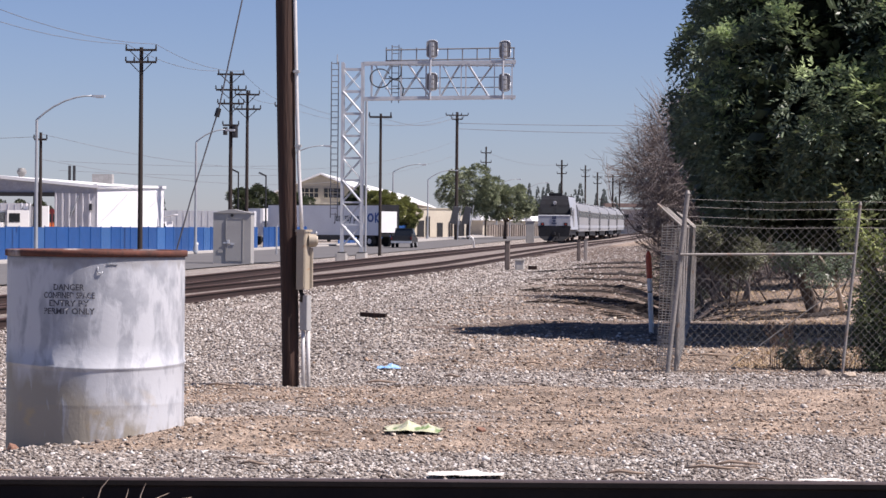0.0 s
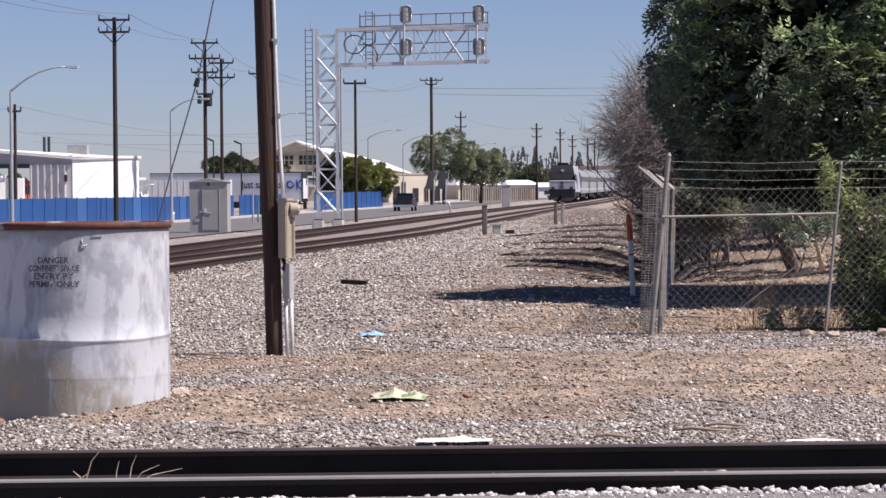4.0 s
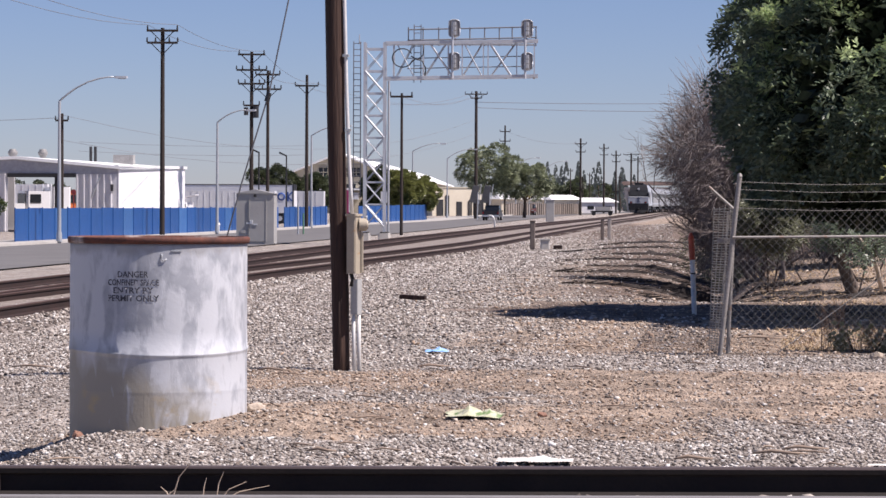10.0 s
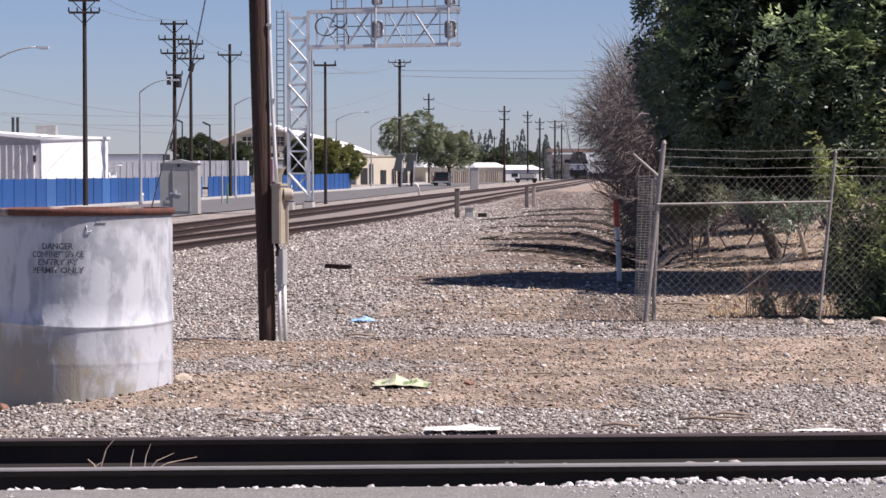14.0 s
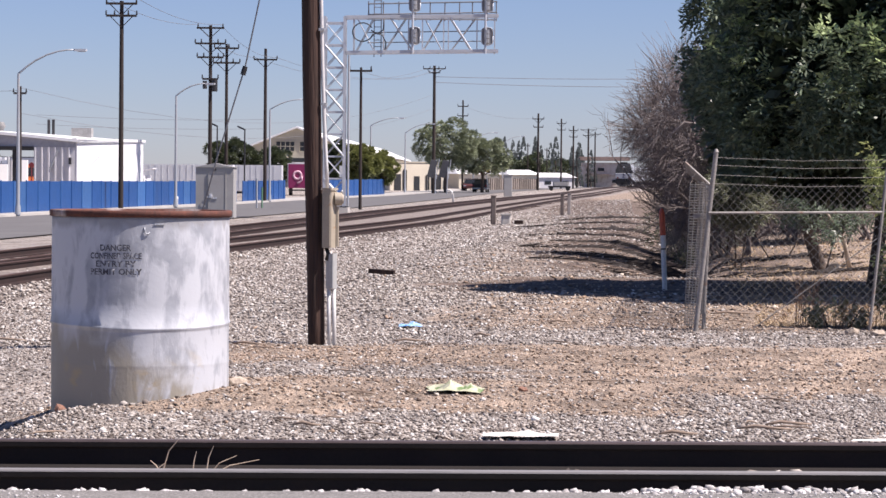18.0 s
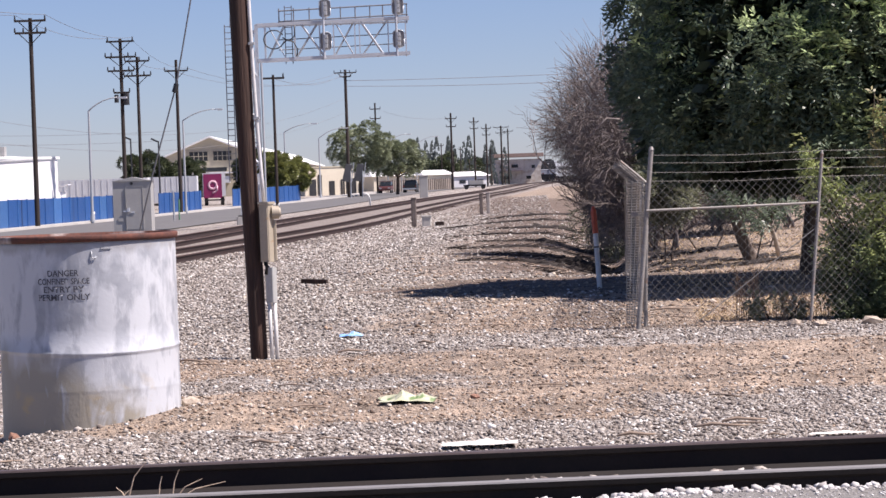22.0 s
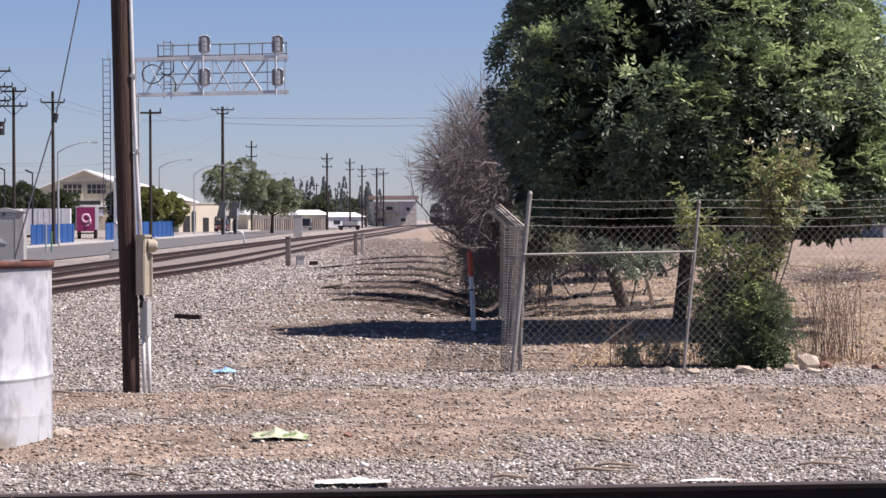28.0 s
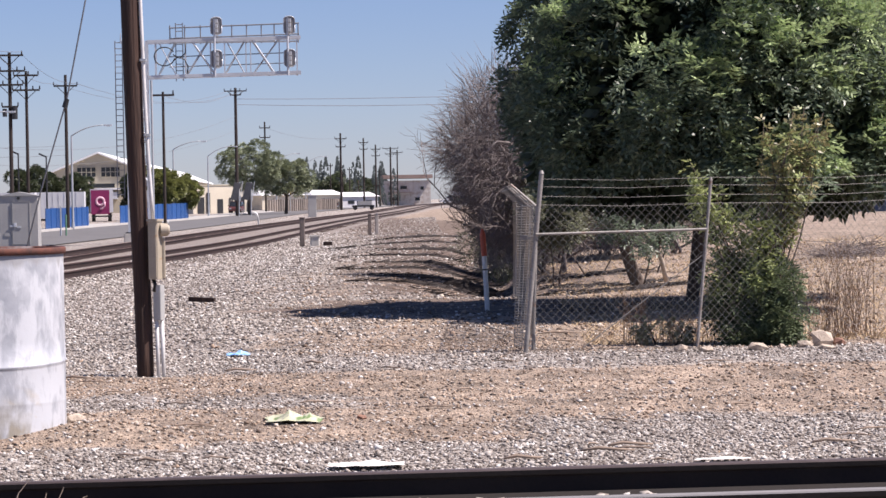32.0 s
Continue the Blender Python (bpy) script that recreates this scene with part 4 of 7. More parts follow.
def limb(kit, a, b, r0, r1, bend=0.15, n=7, seg=5):
    a, b = Vector(a), Vector(b)
    pts, side = [], Vector((random.uniform(-1, 1), random.uniform(-1, 1), random.uniform(-0.3, 0.3))) * (b - a).length * bend
    for i in range(seg + 1):
        t = i / seg
        pts.append(a.lerp(b, t) + side * math.sin(t * math.pi))
    return kit.tube(pts, [r0 + (r1 - r0) * i / seg for i in range(seg + 1)], n)


BARK = mat("grey_brown_bark", (0.12, 0.09, 0.07), (0.07, 0.052, 0.043), 0.95, 0, 6, 40, 0.6, 0.02, stretch=(1, 1, 0.2))
LEAF = leaf_material("ash_leaf", (0.165, 0.215, 0.14), (0.10, 0.135, 0.085))
# darkened copy of the leaf, the inner crown's shade in its colour
SHADE_LEAF = leaf_material("shaded_ash_leaf", (0.05, 0.068, 0.036), (0.032, 0.045, 0.025))
# paler leaf colour with the sunlight on the crown painted in
SUNWARD_LEAF = leaf_material("sunward_ash_leaf", (0.46, 0.57, 0.28), (0.31, 0.40, 0.20))
tree = thing("shade_tree", "large dense dark green shade tree behind the fence", "tree", LOT)
k = limb(Kit(), (6.08, 41.0, -0.2), (6.26, 40.6, 2.2), 0.105, 0.085, 0.02, 10)
part("trunk", k, BARK, tree, "straight grey-brown trunk")
k = Kit()
for i in range(16):
    a = i * 2.4
    limb(k, (6.24, 40.6, 1.8 + 0.05 * i), (6.15 + 2.3 * math.cos(a), 39.6 + 2.0 * math.sin(a), 2.6 + 3.2 * ((i * 7) % 16) / 16), 0.06, 0.015, 0.12)
part("limb_frame", k, BARK, tree)
def trim(base):
    """Keeps the crown off the ground and draws its lower side in."""
    floor_z = 1.84 + 0.02 * np.clip(base[:, 0] - 6.5, 0, 3) + 0.14 * np.sin(base[:, 0] * 3.1 + base[:, 1] * 1.7)
    low = base[:, 2] < floor_z
    base[low, 2] = (floor_z + (floor_z - base[:, 2]) * 0.25)[low]
    left = 3.32 + np.clip(3.1 - base[:, 2], 0, 2) * 0.5
    over = base[:, 0] < left
    base[over, 0] = (left + (left - base[:, 0]) * 0.5)[over]
    return base


base, way = crown_points((6.05, 38.8, 3.4), (2.55, 3.6, 2.7), 200, 130, 0.48, 2.8, 0.6, 4, 0.55, 0.72)
base = trim(base)
# sprays that face the sun mostly take the paler, sunlit colour
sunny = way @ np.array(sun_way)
sunward = (sunny > 0.15) & (rng.random(len(base)) < 0.25 + 0.6 * np.clip(sunny, 0, 1))
part("crown", sprays(base[~sunward], way[~sunward], 4, 0.21, 0.10, 0.021, 0.5, 0.32), LEAF, tree, "dense crown of feathered green leaves")
part("young_leaves", sprays(base[sunward], way[sunward], 4, 0.24, 0.11, 0.023, 0.1, 0.25), SUNWARD_LEAF, tree, "bright yellowish green leaves with sunlight put into their colour")
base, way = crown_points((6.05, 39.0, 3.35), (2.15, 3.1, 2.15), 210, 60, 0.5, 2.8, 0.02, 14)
part("inner_leaves", sprays(trim(base), way, 3, 0.3, 0.24, 0.075, 0.3, 0.4), SHADE_LEAF, tree, "inner foliage with shade put into its dark colour")
base, way = crown_points((8.4, 40.0, 2.85), (0.8, 1.3, 0.95), 34, 80, 0.38, 2.4, 0.2, 9, 0.5, 0.5)
part("low_bough", sprays(base, way, 4, 0.22, 0.10, 0.021, 0.3, 0.3), LEAF, tree)

# leafless thicket beyond the fence
TWIG = mat("bare_grey_twigs", (0.23, 0.195, 0.182), (0.14, 0.115, 0.107), 0.95, 0, 5, 30, 0.1)


def grow(kit, p, d, length, r, depth, box):
    q = p + d * length
    m = p.lerp(q, 0.5) + Vector((random.gauss(0, 1), random.gauss(0, 1), random.gauss(0, 1))) * length * 0.07
    kit.tube([p, m, q], [r, r * 0.85, r * 0.65], 5 if depth > 3 else 3)
    if depth == 0:
        return
    for i in range(3 if depth > 1 else 4):
        w = (d + Vector((random.gauss(0, 0.55), random.gauss(0, 0.55), random.gauss(0.05, 0.45)))).normalized()
        e = q if i == 0 else p.lerp(q, random.uniform(0.35, 0.95))
        t = e + w * length * 0.75
        if box[0] + 0.75 * max(0.0, min(1.6, 2.9 - t.z)) < t.x < box[1] and t.z > 0.15:
            grow(kit, e, w, length * random.uniform(0.62, 0.84), r * 0.6, depth - 1, box)


bare = thing("bare_tree", "leafless grey-brown tangled tree beside the tracks", "tree", LOT)
k = Kit()
random.seed(11)
for i in range(9):
    x, y = 5.5 + random.uniform(-0.5, 0.9), 58 + random.uniform(-2.5, 3.5)
    d = Vector((random.uniform(-0.75, 0.35), random.uniform(-0.3, 0.3), 1)).normalized()
    grow(k, Vector((x, y, -0.2)), d, random.uniform(1.15, 1.5), 0.05, 5, (2.45, 7.2))
part("branch_tangle", k, TWIG, bare, "tangle of bare grey branches")
k = Kit()
base, way = crown_points((5.0, 58.5, 2.2), (1.55, 2.5, 2.0), 300, 60, 0.42, 2.2, 0.10, 21)
for b, w in zip(base, way):
    if b[2] > 0.2 and b[0] > 3.15 + 0.75 * max(0.0, min(1.6, 2.9 - b[2])):
        e = Vector(b) + Vector(w) * random.uniform(0.2, 0.5) + Vector((random.gauss(0, 0.08), 0, random.gauss(0, 0.1)))
        k.rod(b, e, 0.006, 0.003, 3, False)
part("twig_tangle", k, TWIG, bare, "fine grey twigs")
part("bent_branch", Kit().tube([(4.1, 56, 2.35), (4.5, 56, 2.75), (4.75, 56, 2.72), (5.05, 56, 2.45), (5.35, 56, 2.1)], [0.012, 0.02, 0.025, 0.03, 0.03], 6), mat("pale_dead_wood", (0.34, 0.29, 0.26), None, 0.9), bare, "pale broken branch")
# mostly hidden copies, added to cast shadows across the ditch
for dx, y, turn in ((2.3, 68, 40), (3.0, 78, 110), (3.6, 90, 200), (4.4, 106, 300)):
    copy_thing(bare, LOT @ pose(fence_x(y) + dx, y, -0.05, 0, 0, turn) @ pose(-5.4, -58.5, 0) @ Matrix.Scale(1 / LOT_K, 4))
WEEP = leaf_material("grey_green_leaf", (0.20, 0.21, 0.135), (0.13, 0.14, 0.09))
OLIVE = leaf_material("dusty_green_leaf", (0.095, 0.10, 0.055), (0.06, 0.066, 0.04))


def shrub(name, label, c, r, lumps, per, lump_r, leaf, material, seed, stems=2, pairs=3, wide=0.016):
    s = thing(name, label, "shrub", LOT)
    k = Kit()
    for i in range(stems):
        a = i * 2.4
        limb(k, (c[0] + 0.1 * math.cos(a) * r[0], c[1] + 0.1 * math.sin(a), relief(c[0], c[1]) - 0.1), (c[0] + 0.7 * r[0] * math.cos(a), c[1] + 0.5 * r[1] * math.sin(a), c[2] + r[2] * 0.5), 0.018, 0.006, 0.1, 5)
    part("stem", k, BARK, s)
    base, way = crown_points(c, r, lumps, per, lump_r, 2.4, 0.1, seed)
    keep = base[:, 2] > relief(c[0], c[1]) - 0.02
    part("foliage", sprays(base[keep], way[keep], pairs, leaf * 2, leaf, wide), material, s)
    return s


shrub("shrub", "dusty green weeping shrub behind the fence", (4.85, 48.5, 1.25), (0.5, 0.7, 0.36), 50, 60, 0.16, 0.06, WEEP, 31)
shrub("shrub", "dusty olive undergrowth beneath the bare tree", (6.3, 55, 1.65), (1.3, 2.0, 0.42), 34, 60, 0.32, 0.07, OLIVE, 32)
shrub("shrub", "dusty olive undergrowth beneath the bare tree", (5.5, 58.0, 1.55), (0.7, 3.0, 0.5), 32, 60, 0.36, 0.08, OLIVE, 38)
shrub("shrub", "dusty olive undergrowth beneath the bare tree", (5.7, 68, 0.8), (0.9, 5, 1.2), 40, 60, 0.45, 0.09, OLIVE, 36)
shrub("shrub", "low dark green shrub under the shade tree", (6.05, 46.5, 1.2), (0.6, 0.7, 0.32), 12, 60, 0.22, 0.08, LEAF, 33)
shrub("shrub", "dusty olive undergrowth beneath the bare tree", (7.0, 52, 1.55), (1.2, 1.0, 0.4), 18, 60, 0.3, 0.07, OLIVE, 34)
dead = thing("dead_limb", "forked pale dead limb under the tree", "branch", LOT)
part("stem", Kit().tube([(6.58, 46.8, 0.1), (6.48, 46.7, 0.5), (6.36, 46.6, 0.75), (6.12, 46.4, 1.05)], [0.045, 0.04, 0.03, 0.02], 7), mat("pale_bark", (0.50, 0.42, 0.34), (0.33, 0.27, 0.21), 0.9), dead)
part("fork", Kit().tube([(6.42, 46.65, 0.68), (6.45, 46.6, 0.95), (6.43, 46.6, 1.2)], [0.025, 0.02, 0.012], 6), BARK, dead)
solid("tree_trunk", limb(Kit(), (6.25, 47.5, -0.1), (5.85, 47.2, 1.0), 0.13, 0.09, 0.05, 9), BARK, "dark leaning trunk under the shade tree", "tree", LOT)

BUSH = leaf_material("bush_leaf", (0.155, 0.195, 0.105), (0.10, 0.13, 0.07))
TIP = leaf_material("yellow_green_leaf", (0.36, 0.41, 0.16), (0.25, 0.29, 0.12))
SAGE = leaf_material("pale_weed_leaf", (0.27, 0.28, 0.17), (0.19, 0.20, 0.12))
RUSSET = leaf_material("russet_leaf", (0.30, 0.26, 0.12), (0.21, 0.20, 0.095))
bush = thing("bush", "bushy green plant growing through the fence", "bush", LOT @ pose(-0.17, 0, 0))
base, way = crown_points((5.12, 29.35, 0.42), (0.5, 0.3, 0.5), 46, 80, 0.17, 2.6, 0.05, 41)
keep = base[:, 2] > 0.0
part("foliage", sprays(base[keep], way[keep], 3, 0.10, 0.055, 0.012), BUSH, bush, "dark leafy lower mass")
base, way = crown_points((5.02, 29.4, 0.98), (0.36, 0.25, 0.36), 16, 36, 0.13, 2.4, 0.05, 42)
part("top_growth", sprays(base, way, 3, 0.10, 0.055, 0.013), TIP, bush, "yellowish green young shoots")
k = Kit()
tips_g, tips_r = [], []
random.seed(4)
for i in range(26):
    b = Vector((5.05 + random.uniform(-0.1, 0.35), 29.4 + random.uniform(-0.1, 0.1), 0.4))
    to_left = i % 4 == 0
    tip = Vector((4.42 + random.uniform(0, 0.4), 29.4, 1.75 + random.uniform(-0.25, 0.45))) if to_left else Vector((5.1 + random.uniform(0.05, 0.85), 29.4 + random.uniform(-0.2, 0.2), 1.6 + random.uniform(0, 1.0)))
    limb(k, b, tip, 0.012, 0.003, 0.06, 5)
    for j in range(52):
        t = random.uniform(0.38, 1.0)
        p = b.lerp(tip, t) + Vector((random.gauss(0, 0.045), random.gauss(0, 0.045), random.gauss(0, 0.04)))
        (tips_g if to_left or random.random() < 0.45 else tips_r).append(p)
part("stem", k, BARK, bush, "thin upright stems")
for pts, material in ((tips_g, TIP), (tips_r, RUSSET)):
    pts = np.array([tuple(p) for p in pts])
    part("shoot_leaves", sprays(pts, unit(rng.normal(size=pts.shape)), 2, 0.07, 0.072, 0.015), material, bush)

STRAW = mat("dry_weed_stalks", (0.33, 0.22, 0.14), (0.20, 0.13, 0.085), 0.95, 0, 8, 50, 0)
STRAW2 = mat("dry_grass_blades", (0.50, 0.38, 0.23), (0.36, 0.26, 0.16), 0.95, 0, 8, 50, 0, island=0.25)


def stalks(n, x0, x1, y0, y1, h, r, spread_x=0.12):
    k = Kit()
    for i in range(n):
        x, y = random.uniform(x0, x1), random.uniform(y0, y1)
        t = h * random.uniform(0.45, 1.0)
        dx = random.gauss(0, spread_x) * t
        z = relief(x, y)
        k.tube([(x, y, z - 0.03), (x + dx * 0.4, y, z + t * 0.6), (x + dx, y, z + t)], [r, r * 0.8, r * 0.4], 3)
        if i % 2 == 0:
            for j in range(3):
                f = random.uniform(0.4, 0.9)
                k.rod((x + dx * f * 0.7, y, z + t * f), (x + dx * f + random.uniform(-0.12, 0.12), y, z + t * f + 0.13), r * 0.6, r * 0.3, 3, False)
    return k


solid("dry_weeds", stalks(90, 5.75, 6.45, 29.9, 30.7, 1.15, 0.0034, 0.24), STRAW, "tall dry brown weeds by the fence", "weeds", LOT)
solid("dry_weeds", stalks(60, 3.8, 4.6, 29.4, 30.2, 0.32, 0.004, 0.3), STRAW, "low dry brown weeds at the fence foot", "weeds", LOT)
solid("dry_weeds", stalks(26, 3.6, 3.85, 29.6, 30.0, 0.62, 0.004), STRAW, "tall dry brown weeds by the fence", "weeds", LOT)
shrub("weed_plant", "small green weed at the fence foot", (4.05, 29.6, 0.16), (0.34, 0.2, 0.1), 9, 26, 0.07, 0.03, SAGE, 51, 2)
shrub("weed_plant", "small green weed in the dry field", (7.2, 31.2, 0.14), (0.13, 0.13, 0.15), 6, 30, 0.07, 0.04, TIP, 52, 2)
k = Kit()
for i in range(420):
    a, e = random.uniform(0, 6.28), random.random() ** 0.5
    p = Vector((11.2 + 0.75 * e * math.cos(a), 53 + 2.0 * e * math.sin(a), 0.35 + random.uniform(0, 0.4) * (1 - e)))
    k.rod(p, p + Vector((random.gauss(0, 0.3), random.gauss(0, 0.3), random.gauss(0.05, 0.1))), 0.008, 0.004, 3, False)
solid("brush_heap", k, TWIG, "heap of dead grey brush on dry grass", "brush heap", LOT)
k = Kit()
k.v, k.f, k.s = [], [], []
for i in range(16000):
    y = 29.8 + 40 * random.random() ** 1.6
    x = fence_x(y) + 0.6 + (0.26 * y - fence_x(y)) * random.random()
    z = relief(x, y)
    w = 0.003 + 0.00014 * y
    h = random.uniform(0.01, 0.065)
    dx, dy = random.gauss(0, 0.05), random.gauss(0, 0.05)
    n0 = len(k.v)
    k.v += [(x - w, y, z), (x + w, y, z), (x + dx, y + dy, z + h)]
    k.f.append((n0, n0 + 1, n0 + 2))
    k.s.append(False)
solid("dry_grass", k, STRAW2, "sparse dry yellow grass on orange soil", "grass", LOT, kind="stuff")


def far_tree(label, at, h, crown_w, material, seed, trunk=0.25, base_z=0.25, leaf=0.35, lumps=70, per=60):
    t = thing("street_tree", label, "tree", (*at, street(at[1]) if at[0] < rail_one(at[1]) else 0.0))
    k = limb(Kit(), (0, 0, -0.3), (0.2, 0, h * 0.5), trunk, trunk * 0.6, 0.04, 8)
    for i in range(6):
        a = i * 2.1
        limb(k, (0.1, 0, h * 0.32), (crown_w * 0.32 * math.cos(a), crown_w * 0.3 * math.sin(a), h * (0.55 + 0.05 * i)), trunk * 0.5, 0.04, 0.1, 6)
    part("trunk", k, BARK, t)
    low = h * base_z
    base, way = crown_points((0, 0, (h + low) / 2), (crown_w / 2 * 0.92, crown_w / 2 * 0.85, (h - low) / 2 * 0.92), lumps, per, crown_w * 0.075, 2.3, 0.22, seed, 0.4, 0.5)
    part("crown", sprays(base, way, 2, leaf, leaf, leaf * 0.24), material, t)
    return t


PEPPER = leaf_material("pepper_tree_leaf", (0.27, 0.30, 0.185), (0.185, 0.215, 0.135))
DULL = leaf_material("dark_tree_leaf", (0.095, 0.115, 0.06), (0.065, 0.08, 0.045))
YARD = leaf_material("yard_tree_leaf", (0.11, 0.145, 0.06), (0.075, 0.10, 0.045))
YELLOW = leaf_material("yellowing_leaf", (0.26, 0.27, 0.095), (0.17, 0.19, 0.068))
far_tree("broad grey-green pepper tree beside the street", (-1.9, 362), 9.8, 8.8, PEPPER, 61, base_z=0.36, leaf=0.3, lumps=84)
far_tree("broad grey-green pepper tree beside the street", (2.9, 370), 7.2, 8.0, PEPPER, 62, base_z=0.38, leaf=0.3, lumps=70)
far_tree("rounded dark green tree behind the yard", (-27.5, 330), 6.2, 6.8, DULL, 63)
far_tree("rounded dark green tree behind the yard", (-22.5, 335), 5.4, 5.0, DULL, 64)
far_tree("yellowing street tree behind the blue fence", (-11.2, 312), 5.8, 4.4, YELLOW, 65, base_z=0.36, lumps=46)
far_tree("rounded dark green tree behind the yard", (-14.0, 318), 6.3, 4.2, DULL, 66, base_z=0.1)
far_tree("yellowing street tree behind the blue fence", (-9.0, 318), 4.8, 3.4, YELLOW, 67, base_z=0.36, lumps=40)
far_tree("dark green tree by the blue fence", (-33.9, 178), 4.1, 3.5, YARD, 68, base_z=0.25, leaf=0.22, lumps=30, per=46)

# conifers and low trees on the skyline
# dark green lifted a little, distance haze mixed into the colour
CONIFER = mat("hazed_conifer", (0.11, 0.13, 0.12), (0.08, 0.095, 0.09), 0.9, 0, 1, 6, 0, island=0.3)
for i in range(54):
    g = random.random()
    y = 640 + 160 * random.random()
    x = (0.012 + 0.036 * g) * y if i < 30 else random.uniform(-0.20, -0.105) * y
    h = (random.uniform(6.5, 12.5) if i < 30 else random.uniform(4.5, 8.5)) * y / 650
    w = h * random.uniform(0.10, 0.16)
    t = thing("conifer", "tall narrow dark conifer on the skyline", "tree", (x, y, 0), group="conifers on the skyline")
    part("trunk", Kit().rod((0, 0, -0.5), (0, 0, h * 0.5), 0.2, 0.1, 5), BARK, t)
    k = Kit()
    for j in range(70):
        f = random.random() ** 0.7
        a = random.uniform(0, 6.28)
        rr = w * (1 - f) + 0.12
        p = Vector((rr * math.cos(a), rr * math.sin(a), h * (0.06 + 0.92 * f) - 0.25))
        s = (0.4 + 0.7 * (1 - f)) * h * 0.042
        k.add([p + Vector((-s, 0, -s * 0.6)), p + Vector((s, 0, -s * 0.8)), p + Vector((0.2 * s, s, 0)), p + Vector((random.uniform(-0.4, 0.4) * s, 0, s * 2.0))], [(0, 1, 3), (1, 2, 3), (2, 0, 3)])
    part("crown", k, CONIFER, t)
for i in range(20):
    y = 560 + 200 * random.random()
    x = (random.uniform(0.005, 0.036) if i < 12 else random.uniform(-0.2, -0.09)) * y
    far_tree("low dusty tree on the skyline", (x, y), random.uniform(4.5, 7.5), random.uniform(6, 10), DULL, 100 + i, leaf=0.7, lumps=24, per=22)

# ---- cantilever signal bridge over the main line ----
SIGNAL = mat("signal_backing", (0.27, 0.265, 0.27), (0.20, 0.197, 0.20), 0.7, 0.1, 3, 20, 0)
CONCRETE = mat("pale_concrete", (0.50, 0.48, 0.45), (0.40, 0.385, 0.36), 0.9, 0, 1, 12, 0.3, 0.01)
RAILING = mat("dull_railing_steel", (0.22, 0.22, 0.235), (0.16, 0.16, 0.17), 0.6, 0.2, 2, 20, 0)
gantry = thing("signal_gantry", "pale steel cantilever signal bridge over the tracks", "signal gantry", (-6.62, 150, 0))
MX, HW = -0.21, 0.53       # the mast stands a little outside the arm's root
for dx in (MX - HW, MX + HW):
    for dy in (-0.6, 0.6):
        leg = part("mast_leg", Kit().box((dx, dy, 5.15), (0.14, 0.14, 10.3)), ALU_PAINT, gantry)
        part("base_plate", Kit().box((dx, dy, 0.03), (0.42, 0.42, 0.06), cut=0.05), DARK_STEEL, leg, "dark base plate")
        part("footing", Kit().box((dx, dy, -0.42), (0.6, 0.6, 0.84), cut=0.06), CONCRETE, leg)
levels = [0.35, 1.55, 2.75, 3.95, 5.15, 6.35, 7.55, 8.75, 9.95]
for i, (a, b) in enumerate(zip(levels, levels[1:])):
    for dy in (-0.6, 0.6):
        part("brace", Kit().rod((MX - HW, dy - 0.03, b), (MX + HW, dy - 0.03, a), 0.062 if i % 2 == 0 else 0.03, n=6), ALU_PAINT, gantry)
        part("brace", Kit().rod((MX - HW, dy + 0.03, a), (MX + HW, dy + 0.03, b), 0.028, n=6), ALU_PAINT, gantry)
        part("strut", Kit().box((MX, dy, b), (2 * HW, 0.07, 0.09)), ALU_PAINT, gantry)
    for dx in (MX - HW, MX + HW):
        part("brace", Kit().rod((dx, -0.55, a), (dx, 0.55, b), 0.035, n=6), ALU_PAINT, gantry)
Z0, Z1, XE = 8.3, 10.2, 8.5


for dy in (-0.6, 0.6):
    for z in (Z0, Z1):
        part("chord", Kit().box((4.48, dy, z + 0.14), (8.24, 0.14, 0.16), pose(0, 0, 0, 0, -1.1, 0)), ALU_PAINT, gantry, "long truss chord")
    for x in (0.8, 2.4, 3.75, 4.5, 5.65, 5.9, 7.45, 8.4):
        part("upright", Kit().box((x, dy, (Z0 + Z1) / 2 + 0.12), (0.055, 0.055, Z1 - Z0)), ALU_PAINT, gantry)
    for a, b, heavy in ((0.95, 1.9, 0), (2.75, 4.0, 1), (4.6, 5.6, 0), (6.0, 7.2, 1)):
        part("brace", Kit().rod((a, dy, Z1 + 0.1), (b, dy, Z0 + 0.15), 0.055 if heavy else 0.03, n=6), ALU_PAINT, gantry)
    for a, b in ((0.95, 1.9), (2.45, 3.65), (4.5, 5.6), (6.0, 7.4)):
        part("brace", Kit().rod((a, dy + 0.03, Z0 + 0.15), (b, dy + 0.03, Z1 + 0.1), 0.03, n=6), GALV, gantry)
for z in (0.7, 1.25):
    part("handrail", Kit().rod((1.5, 0.66, Z0 + z - 0.05), (8.4, 0.66, Z0 + z + 0.1), 0.03, n=6), RAILING, gantry)
for x in (0.9, 2.4, 3.9, 5.4, 6.9, 8.4):
    part("cross_tie", Kit().box((x, 0, Z0 + 0.13), (0.08, 1.2, 0.08)), ALU_PAINT, gantry)
part("walkway", Kit().box((5.0, 0.75, Z1 + 0.06), (6.9, 0.6, 0.05)), GALV, gantry, "grated walkway")
for z in (0.36, 0.94):
    part("handrail", Kit().rod((1.5, 1.02, Z1 + z - 0.06), (8.55, 1.02, Z1 + z + 0.12), 0.042, n=6), RAILING, gantry)
for x in (1.55, 2.35, 3.2, 4.1, 4.9, 5.7, 6.5, 7.2, 8.0, 8.5):
    part("rail_post", Kit().rod((x, 1.02, Z1), (x, 1.02, Z1 + 1.02), 0.034, n=6), RAILING, gantry)
